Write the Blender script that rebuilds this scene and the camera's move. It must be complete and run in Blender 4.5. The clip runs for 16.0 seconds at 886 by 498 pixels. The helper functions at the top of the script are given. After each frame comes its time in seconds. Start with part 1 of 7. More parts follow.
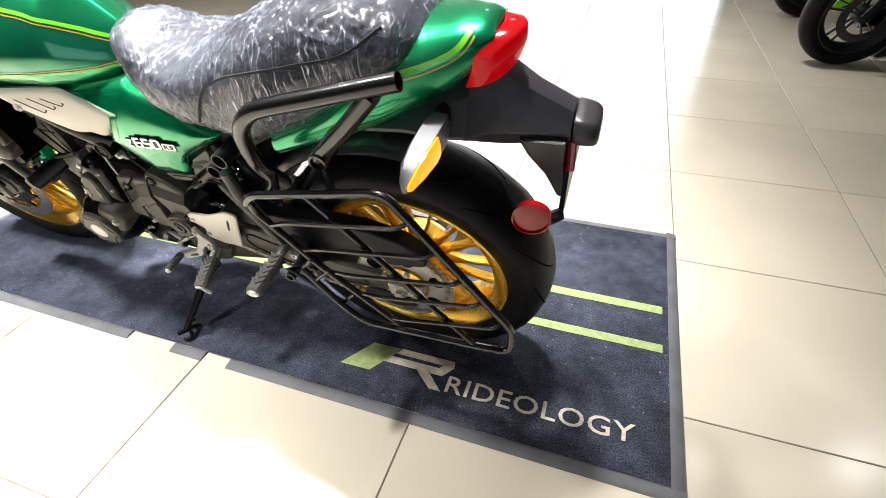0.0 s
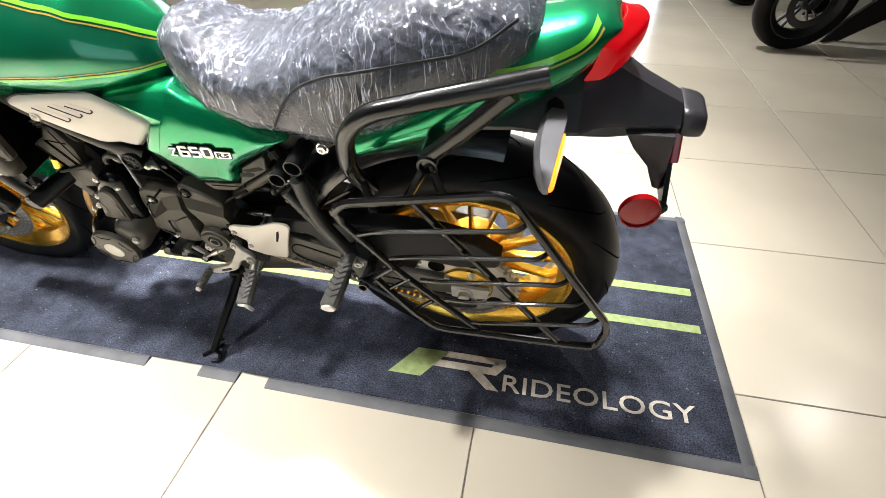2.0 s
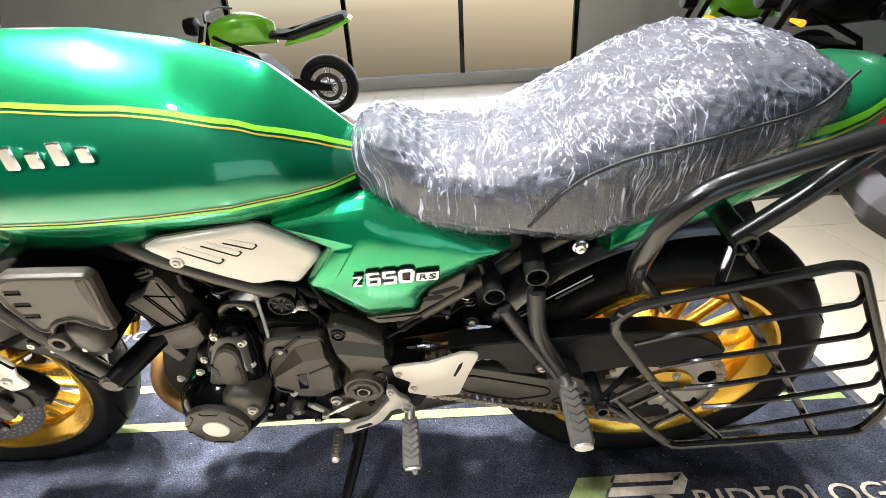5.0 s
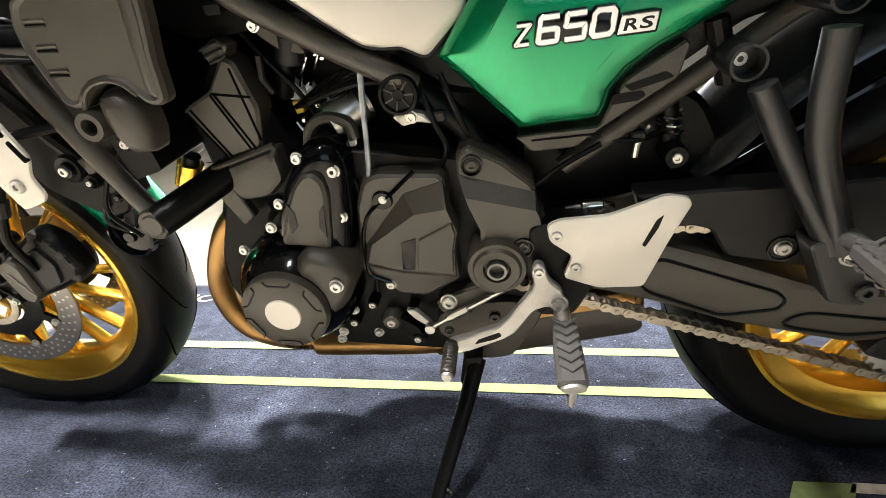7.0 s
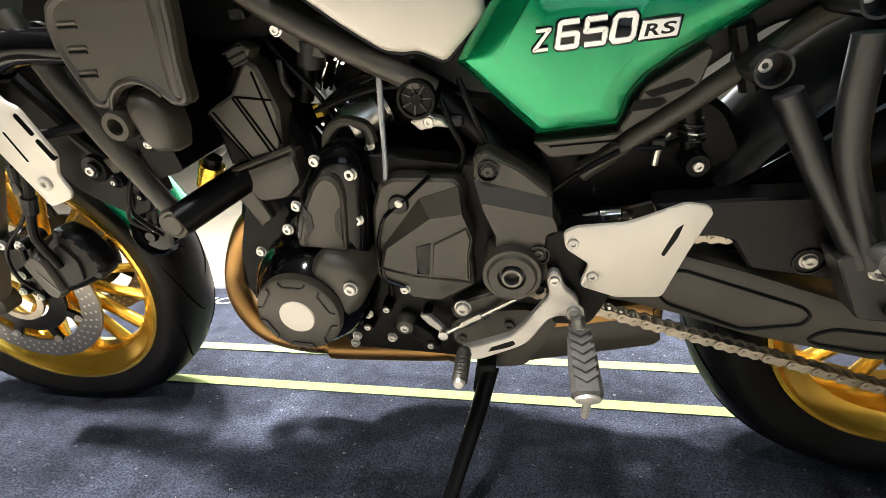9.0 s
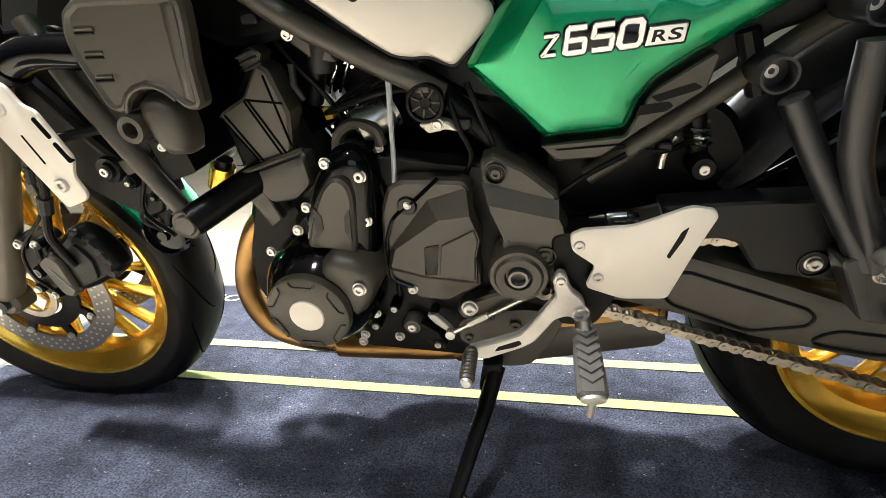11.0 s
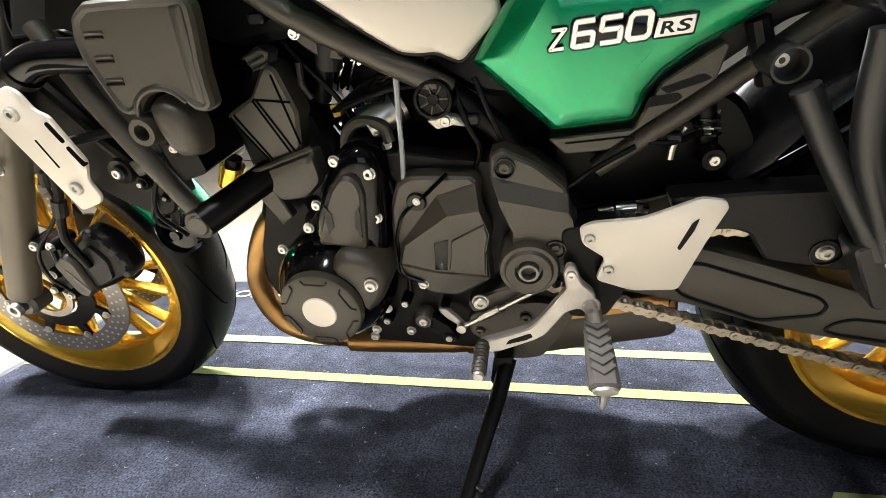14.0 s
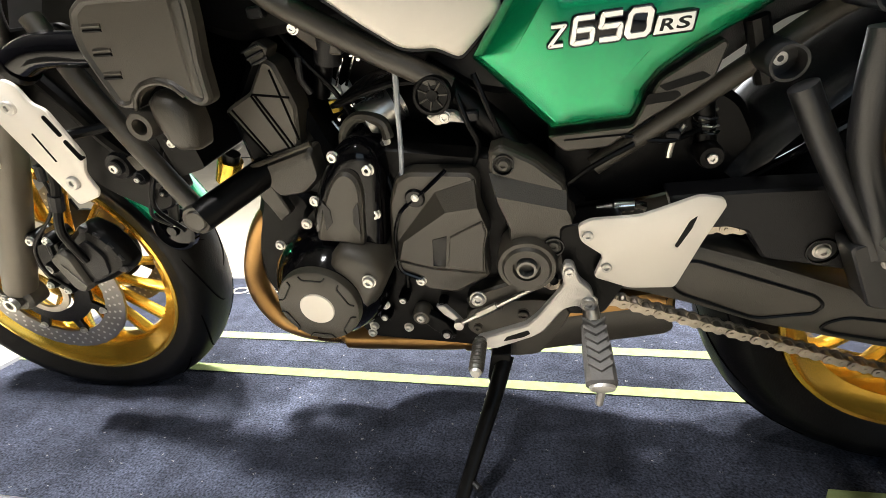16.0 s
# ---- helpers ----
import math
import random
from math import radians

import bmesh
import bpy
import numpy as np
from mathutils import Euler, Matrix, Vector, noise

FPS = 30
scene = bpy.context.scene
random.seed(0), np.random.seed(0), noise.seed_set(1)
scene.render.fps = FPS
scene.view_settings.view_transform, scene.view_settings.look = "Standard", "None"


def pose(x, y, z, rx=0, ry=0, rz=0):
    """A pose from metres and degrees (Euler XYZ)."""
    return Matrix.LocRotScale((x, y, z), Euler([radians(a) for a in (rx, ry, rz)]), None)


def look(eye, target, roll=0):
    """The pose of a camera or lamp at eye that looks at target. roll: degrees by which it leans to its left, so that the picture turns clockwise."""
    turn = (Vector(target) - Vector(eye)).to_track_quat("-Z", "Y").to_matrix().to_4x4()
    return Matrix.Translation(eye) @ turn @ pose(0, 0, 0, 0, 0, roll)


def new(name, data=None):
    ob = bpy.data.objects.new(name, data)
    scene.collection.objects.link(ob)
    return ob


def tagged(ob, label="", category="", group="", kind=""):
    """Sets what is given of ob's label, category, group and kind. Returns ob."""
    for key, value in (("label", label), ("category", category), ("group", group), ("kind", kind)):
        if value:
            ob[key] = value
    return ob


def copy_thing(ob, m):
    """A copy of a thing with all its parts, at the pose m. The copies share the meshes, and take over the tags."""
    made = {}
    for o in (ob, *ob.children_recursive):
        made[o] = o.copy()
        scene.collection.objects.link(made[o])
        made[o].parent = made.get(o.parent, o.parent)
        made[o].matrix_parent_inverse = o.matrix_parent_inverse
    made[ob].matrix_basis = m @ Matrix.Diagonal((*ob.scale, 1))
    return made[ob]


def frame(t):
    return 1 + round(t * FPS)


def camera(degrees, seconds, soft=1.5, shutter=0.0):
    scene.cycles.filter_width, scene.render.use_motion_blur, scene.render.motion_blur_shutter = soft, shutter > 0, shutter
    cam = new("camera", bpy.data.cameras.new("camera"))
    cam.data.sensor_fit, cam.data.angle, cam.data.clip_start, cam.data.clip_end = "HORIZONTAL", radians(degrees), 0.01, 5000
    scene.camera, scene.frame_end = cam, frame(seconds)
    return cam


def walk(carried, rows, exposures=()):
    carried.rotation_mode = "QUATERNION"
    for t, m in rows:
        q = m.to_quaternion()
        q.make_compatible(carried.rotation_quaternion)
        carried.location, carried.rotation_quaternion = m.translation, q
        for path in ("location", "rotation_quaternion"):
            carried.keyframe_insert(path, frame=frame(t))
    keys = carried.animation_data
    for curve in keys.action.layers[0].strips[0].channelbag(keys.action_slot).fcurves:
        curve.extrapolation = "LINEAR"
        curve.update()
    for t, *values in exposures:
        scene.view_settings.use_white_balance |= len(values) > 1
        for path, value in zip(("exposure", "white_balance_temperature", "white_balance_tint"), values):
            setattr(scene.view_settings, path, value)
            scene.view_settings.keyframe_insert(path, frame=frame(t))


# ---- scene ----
cam = camera(84.4, 16.0, 0.9)
PATH = [
    (0, (0.843, -0.524, 1.029), (0.299, 0.978, -0.226), -2.0),
    (0.5, (0.778, -0.533, 1.05), (0.285, 0.995, -0.197), -2.1),
    (1, (0.675, -0.52, 1.032), (0.231, 1.019, -0.217), -1.4),
    (1.5, (0.621, -0.514, 1.024), (0.213, 1.004, -0.264), -0.9),
    (2, (0.592, -0.556, 1.026), (0.266, 0.987, -0.257), -0.6),
    (2.5, (0.554, -0.644, 1.046), (0.291, 0.939, -0.199), -1.7),
    (3, (0.504, -0.647, 1.055), (0.302, 0.948, -0.189), -2.1),
    (3.2, (0.471, -0.625, 1.053), (0.287, 0.963, -0.203), -2.3),
    (5.3, (0.036, -0.44, 0.901), (0.033, 1.392, 0.023), -3.4),
    (5.5, (0.01, -0.401, 0.813), (-0.066, 1.43, -0.066), -4.2),
    (6, (-0.029, -0.361, 0.635), (-0.221, 1.529, -0.087), -4.1),
    (6.5, (-0.06, -0.361, 0.585), (-0.285, 1.557, -0.048), -3.3),
    (7, (-0.058, -0.369, 0.57), (-0.322, 1.545, -0.058), -3.1),
    (7.5, (-0.058, -0.364, 0.561), (-0.353, 1.55, -0.053), -3.0),
    (8, (-0.062, -0.369, 0.561), (-0.379, 1.547, -0.037), -2.7),
    (8.5, (-0.061, -0.369, 0.56), (-0.389, 1.545, -0.036), -2.6),
    (9, (-0.055, -0.368, 0.563), (-0.392, 1.549, -0.02), -2.4),
    (9.2, (-0.057, -0.371, 0.563), (-0.403, 1.544, -0.021), -2.4),
    (11.5, (-0.057, -0.377, 0.574), (-0.417, 1.531, -0.024), -2.5),
    (12, (-0.059, -0.382, 0.577), (-0.429, 1.524, -0.023), -3.0),
    (12.5, (-0.059, -0.382, 0.579), (-0.437, 1.52, -0.028), -3.4),
    (13, (-0.06, -0.381, 0.578), (-0.443, 1.517, -0.036), -3.6),
    (13.5, (-0.065, -0.379, 0.573), (-0.452, 1.519, -0.042), -3.6),
    (14, (-0.061, -0.377, 0.577), (-0.443, 1.517, -0.054), -3.7),
    (14.5, (-0.06, -0.379, 0.576), (-0.433, 1.518, -0.05), -3.6),
    (15, (-0.065, -0.38, 0.573), (-0.436, 1.515, -0.063), -3.6),
    (15.5, (-0.065, -0.379, 0.574), (-0.438, 1.513, -0.067), -3.5),
    (16, (-0.062, -0.378, 0.575), (-0.433, 1.515, -0.063), -3.3),
]
walk(cam, [(t, look(eye, target, roll)) for t, eye, target, roll in PATH], [(0.0, 0.0), (3.0, 0.05), (5.3, 0.30), (6.0, 0.12), (7.0, 0.0), (16.0, 0.0)])

# ---- world and light ----
world = bpy.data.worlds.new("world")
scene.world = world
world.use_nodes = True
wn = world.node_tree.nodes
sky = wn.new("ShaderNodeTexSky")
sky.sky_type, sky.sun_disc, sky.sun_elevation, sky.sun_rotation = "NISHITA", False, radians(50), radians(20)
world.node_tree.links.new(sky.outputs[0], wn["Background"].inputs[0])
wn["Background"].inputs[1].default_value = 0.08


def area_lamp(name, m, size_x, size_y, watts, colour, spread=180):
    data = bpy.data.lights.new(name, "AREA")
    data.shape, data.size, data.size_y = "RECTANGLE", size_x, size_y
    data.energy, data.color, data.spread = watts, colour, radians(spread)
    ob = new(name, data)
    ob.matrix_world = m
    return ob


CEIL = 3.1
DOWNLIGHTS = [(-1.35, -0.25), (0.38, 0.72), (-0.6, -1.5), (3.4, 2.6), (-2.6, 2.6), (0.25, 2.9), (-0.75, 0.85)]
WATTS = [98, 26, 44, 6, 28, 54, 66]
SPREADS = [96, 64, 76, 130, 130, 95, 80]
for (lx, ly), w, fan in zip(DOWNLIGHTS, WATTS, SPREADS):
    area_lamp("downlight_lamp", pose(lx, ly, CEIL - 0.06), 0.20, 0.20, w, (1.0, 0.985, 0.965), fan)
# daylight through the shop window
area_lamp("window_daylight", pose(-0.3, 6.4, 1.45, -90, 0, 0), 4.3, 2.5, 88, (0.98, 0.985, 1.0), 170)

area_lamp("window_daylight", pose(2.1, -5.4, 1.45, 90, 0, 0), 4.3, 2.5, 34, (0.72, 0.87, 1.0), 170)

# ---- materials ----


def material(name, colour, rough=0.5, metal=0.0, coat=0.0, spec=0.5, noise_scale=0.0, vary=0.0, bump=0.0, bump_scale=0.0, rough_vary=0.0, random_vary=0.0):
    m = bpy.data.materials.new(name)
    m.use_nodes = True
    nt = m.node_tree
    n, ln = nt.nodes, nt.links
    p = n["Principled BSDF"]
    p.inputs["Base Color"].default_value = (*colour, 1)
    p.inputs["Roughness"].default_value = rough
    p.inputs["Metallic"].default_value = metal
    p.inputs["Coat Weight"].default_value = coat
    p.inputs["Coat Roughness"].default_value = 0.04
    p.inputs["Specular IOR Level"].default_value = spec
    tc = n.new("ShaderNodeTexCoord")
    if vary:
        tx = n.new("ShaderNodeTexNoise")
        tx.inputs["Scale"].default_value = noise_scale
        tx.inputs["Detail"].default_value = 6
        ln.new(tc.outputs["Object"], tx.inputs["Vector"])
        mr = n.new("ShaderNodeMapRange")
        mr.inputs["From Min"].default_value, mr.inputs["From Max"].default_value = 0.3, 0.7
        mr.inputs["To Min"].default_value, mr.inputs["To Max"].default_value = 1 - vary, 1 + vary
        ln.new(tx.outputs["Fac"], mr.inputs["Value"])
        fac = mr.outputs["Result"]
        if random_vary:
            oi = n.new("ShaderNodeObjectInfo")
            mr2 = n.new("ShaderNodeMapRange")
            mr2.inputs["To Min"].default_value, mr2.inputs["To Max"].default_value = 1 - random_vary, 1 + random_vary
            ln.new(oi.outputs["Random"], mr2.inputs["Value"])
            mu = n.new("ShaderNodeMath")
            mu.operation = "MULTIPLY"
            ln.new(fac, mu.inputs[0])
            ln.new(mr2.outputs["Result"], mu.inputs[1])
            fac = mu.outputs[0]
        hs = n.new("ShaderNodeHueSaturation")
        hs.inputs["Color"].default_value = (*colour, 1)
        ln.new(fac, hs.inputs["Value"])
        ln.new(hs.outputs["Color"], p.inputs["Base Color"])
        if rough_vary:
            mr3 = n.new("ShaderNodeMapRange")
            mr3.inputs["To Min"].default_value, mr3.inputs["To Max"].default_value = rough - rough_vary, rough + rough_vary
            ln.new(tx.outputs["Fac"], mr3.inputs["Value"])
            ln.new(mr3.outputs["Result"], p.inputs["Roughness"])
    if bump:
        tb = n.new("ShaderNodeTexNoise")
        tb.inputs["Scale"].default_value = bump_scale
        tb.inputs["Detail"].default_value = 4
        ln.new(tc.outputs["Object"], tb.inputs["Vector"])
        b = n.new("ShaderNodeBump")
        b.inputs["Strength"].default_value, b.inputs["Distance"].default_value = bump, 0.002
        ln.new(tb.outputs["Fac"], b.inputs["Height"])
        ln.new(b.outputs["Normal"], p.inputs["Normal"])
    return m


def glowing(name, colour, light, strength):
    m = material(name, colour, 0.10, 0.0, 0.0, 0.3, 40.0, 0.15)
    p = m.node_tree.nodes["Principled BSDF"]
    p.inputs["Emission Color"].default_value = (*light, 1)
    p.inputs["Emission Strength"].default_value = strength
    return m


GREEN = material("green_paint", (0.0, 0.275, 0.103), 0.25, 0.76, 0.9, 0.5, 3.0, 0.08, 0.03, 900)
DEEP = material("deep_green_paint", (0.0, 0.18, 0.080), 0.28, 0.65, 1.0, 0.5, 3.0, 0.08, 0.03, 900)
LIME = material("lime_stripe", (0.17, 0.60, 0.02), 0.35, 0.0, 0.8)
GOLDLINE = material("gold_line", (0.42, 0.33, 0.05), 0.35, 0.3, 0.8)
CHAMPAGNE = material("champagne_paint", (0.64, 0.595, 0.525), 0.36, 0.1, 0.2, 0.5, 6.0, 0.05, 0.05, 700)
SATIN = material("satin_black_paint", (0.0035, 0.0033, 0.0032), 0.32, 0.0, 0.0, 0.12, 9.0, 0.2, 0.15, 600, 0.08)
COVER = material("dark_grey_engine_paint", (0.040, 0.0345, 0.0255), 0.42, 0.1, 0.0, 0.6, 8.0, 0.15, 0.25, 900, 0.06)
GLOSSBLACK = material("gloss_black_paint", (0.002, 0.002, 0.0025), 0.10, 0.0, 0.0, 0.3, 9.0, 0.2)
PLASTIC = material("black_plastic", (0.007, 0.0068, 0.0075), 0.42, 0.0, 0.0, 0.26, 12.0, 0.2, 0.3, 800, 0.1)
RUBBER = material("tyre_rubber", (0.005, 0.0048, 0.0048), 0.40, 0.0, 0.0, 0.14, 20.0, 0.25, 0.2, 300, 0.1)
GLOSSPLASTIC = material("gloss_black_plastic", (0.011, 0.0125, 0.0150), 0.24, 0.0, 0.0, 1.0, 12.0, 0.2, 0.05, 300, 0.06)
RAILGLOSS = material("gloss_black_tube_paint", (0.006, 0.006, 0.0065), 0.24, 0.0, 0.3, 0.5, 9.0, 0.2, 0.08, 500, 0.06)
GROOVE = material("groove_black", (0.0015, 0.0015, 0.0015), 0.9, 0.0, 0.0, 0.05)
RAILBLACK = material("satin_black_tube_paint", (0.010, 0.010, 0.0105), 0.33, 0.0, 0.0, 0.5, 9.0, 0.2, 0.12, 600, 0.08)
PEGRUBBER = material("grey_rubber", (0.070, 0.065, 0.060), 0.65, 0.0, 0.0, 0.4, 30.0, 0.2, 0.3, 400)
GOLD = material("gold_wheel_paint", (0.84, 0.50, 0.06), 0.22, 0.78, 0.3, 0.5, 8.0, 0.1, 0.05, 700)
STEEL = material("brushed_steel", (0.55, 0.53, 0.50), 0.3, 0.95, 0.0, 0.5, 25.0, 0.12, 0.1, 500, 0.1)
CHROME = material("bright_chrome", (0.8, 0.79, 0.77), 0.12, 1.0, 0.0, 0.5, 20.0, 0.05)
ALUMINIUM = material("cast_aluminium", (0.50, 0.48, 0.45), 0.38, 0.7, 0.0, 0.5, 30.0, 0.12, 0.2, 400)
FORKGREY = material("brown_grey_fork_paint", (0.105, 0.09, 0.066), 0.4, 0.2, 0.0, 0.5, 12.0, 0.12, 0.1, 500)
CLEARTUBE = material("clear_tube", (0.24, 0.26, 0.29), 0.12, 0.0, 1.0, 0.5, 30.0, 0.2)
BOLTGREY = material("grey_bolt_steel", (0.16, 0.155, 0.145), 0.35, 0.6, 0.0, 0.5, 40.0, 0.15)
CHAINMETAL = material("chain_steel", (0.42, 0.37, 0.30), 0.35, 0.8, 0.0, 0.5, 60.0, 0.2)
BRONZE = material("heat_stained_steel", (0.30, 0.17, 0.06), 0.3, 0.9, 0.0, 0.5, 9.0, 0.35, 0.1, 300, 0.1)
DISCSTEEL = material("brake_steel", (0.20, 0.19, 0.175), 0.32, 0.9, 0.0, 0.5, 25.0, 0.12)
HOUSING = material("grey_indicator_plastic", (0.115, 0.112, 0.125), 0.4, 0.0, 0.2, 0.5, 20.0, 0.1)
REDLENS = material("red_lens", (0.30, 0.003, 0.006), 0.14, 0.0, 0.3, 0.5, 40.0, 0.15)
REDLAMP = glowing("red_lamp_lens", (0.22, 0.001, 0.003), (1.0, 0.002, 0.008), 0.30)
AMBERLAMP = glowing("amber_lamp_lens", (0.70, 0.20, 0.01), (1.0, 0.27, 0.015), 1.9)
TAILPLASTIC = material("dark_grey_tail_plastic", (0.030, 0.028, 0.033), 0.36, 0.0, 0.0, 0.5, 14.0, 0.15, 0.2, 700, 0.08)
VINYL = material("black_vinyl", (0.026, 0.026, 0.028), 0.6, 0.0, 0.0, 0.2, 15.0, 0.2, 0.4, 500)
YELLOW = material("yellow_plastic", (0.7, 0.45, 0.02), 0.4)
GREYWALL = material("grey_wall_paint", (0.16, 0.16, 0.165), 0.75, 0.0, 0.0, 0.3, 2.0, 0.05, 0.1, 90)
CEILPAINT = material("grey_ceiling_paint", (0.34, 0.34, 0.335), 0.8, 0.0, 0.0, 0.3, 2.0, 0.04, 0.1, 60)
WHITEPAINT = material("white_wall_paint", (0.78, 0.77, 0.74), 0.7, 0.0, 0.0, 0.3, 2.0, 0.03, 0.1, 90)
TILE = material("cream_tile", (0.485, 0.435, 0.350), 0.19, 0.0, 0.0, 0.5, 2.2, 0.06, 0.01, 60, 0.05, 0.03)
GROUT = material("grey_grout", (0.16, 0.14, 0.12), 0.85, 0.0, 0.0, 0.3, 30.0, 0.2, 0.3, 200)
BLACKSTRIP = material("black_strip", (0.012, 0.012, 0.012), 0.6, 0.0, 0.0, 0.4, 20.0, 0.2, 0.2, 300)
MATRUBBER = material("grey_rubber_edge", (0.085, 0.085, 0.092), 0.6, 0.0, 0.0, 0.4, 14.0, 0.2, 0.3, 300)
MATLIME = material("lime_print", (0.25, 0.31, 0.13), 0.85, 0.0, 0.0, 0.2, 60.0, 0.18, 0.5, 700)
MATCREAM = material("cream_print", (0.55, 0.50, 0.43), 0.85, 0.0, 0.0, 0.2, 60.0, 0.2, 0.5, 700)


def carpet():
    m = material("navy_carpet", (0.034, 0.038, 0.054), 0.95, 0.0, 0.0, 0.15, 5.0, 0.5, 1.0, 420)
    nt = m.node_tree
    n, ln = nt.nodes, nt.links
    p = n["Principled BSDF"]
    old = p.inputs["Base Color"].links[0].from_socket
    tc = n.new("ShaderNodeTexCoord")
    dust = n.new("ShaderNodeTexVoronoi")
    dust.inputs["Scale"].default_value = 38
    ln.new(tc.outputs["Object"], dust.inputs["Vector"])
    lt = n.new("ShaderNodeMath")
    lt.operation, lt.inputs[1].default_value = "LESS_THAN", 0.11
    ln.new(dust.outputs["Distance"], lt.inputs[0])
    fine = n.new("ShaderNodeTexNoise")
    fine.inputs["Scale"].default_value = 420
    ln.new(tc.outputs["Object"], fine.inputs["Vector"])
    g = n.new("ShaderNodeMath")
    g.operation, g.inputs[1].default_value = "GREATER_THAN", 0.54
    ln.new(fine.outputs["Fac"], g.inputs[0])
    mu = n.new("ShaderNodeMath")
    mu.operation = "MULTIPLY"
    ln.new(lt.outputs[0], mu.inputs[0])
    ln.new(g.outputs[0], mu.inputs[1])
    mix = n.new("ShaderNodeMix")
    mix.data_type = "RGBA"
    ln.new(mu.outputs[0], mix.inputs["Factor"])
    mix.inputs["B"].default_value = (0.22, 0.215, 0.21, 1)
    tuft = n.new("ShaderNodeTexNoise")
    tuft.inputs["Scale"].default_value, tuft.inputs["Detail"].default_value = 260, 3
    ln.new(tc.outputs["Object"], tuft.inputs["Vector"])
    pile = n.new("ShaderNodeMapRange")
    pile.inputs["From Min"].default_value, pile.inputs["From Max"].default_value = 0.33, 0.67
    pile.inputs["To Min"].default_value, pile.inputs["To Max"].default_value = 0.35, 1.65
    ln.new(tuft.outputs["Fac"], pile.inputs["Value"])
    grain = n.new("ShaderNodeMix")
    grain.data_type, grain.blend_type = "RGBA", "MULTIPLY"
    grain.inputs["Factor"].default_value = 1.0
    # pile brushed this way and that by feet
    scuff = n.new("ShaderNodeTexNoise")
    scuff.inputs["Scale"].default_value, scuff.inputs["Detail"].default_value, scuff.inputs["Roughness"].default_value = 22, 6, 0.72
    ln.new(tc.outputs["Object"], scuff.inputs["Vector"])
    brushed = n.new("ShaderNodeMapRange")
    brushed.inputs["From Min"].default_value, brushed.inputs["From Max"].default_value = 0.40, 0.60
    brushed.inputs["To Min"].default_value, brushed.inputs["To Max"].default_value = 0.76, 1.24
    ln.new(scuff.outputs["Fac"], brushed.inputs["Value"])
    both = n.new("ShaderNodeMath")
    both.operation = "MULTIPLY"
    ln.new(pile.outputs["Result"], both.inputs[0])
    ln.new(brushed.outputs["Result"], both.inputs[1])
    ln.new(old, grain.inputs["A"])
    ln.new(both.outputs[0], grain.inputs["B"])
    ln.new(grain.outputs["Result"], mix.inputs["A"])
    ln.new(mix.outputs["Result"], p.inputs["Base Color"])
    return m


CARPET = carpet()


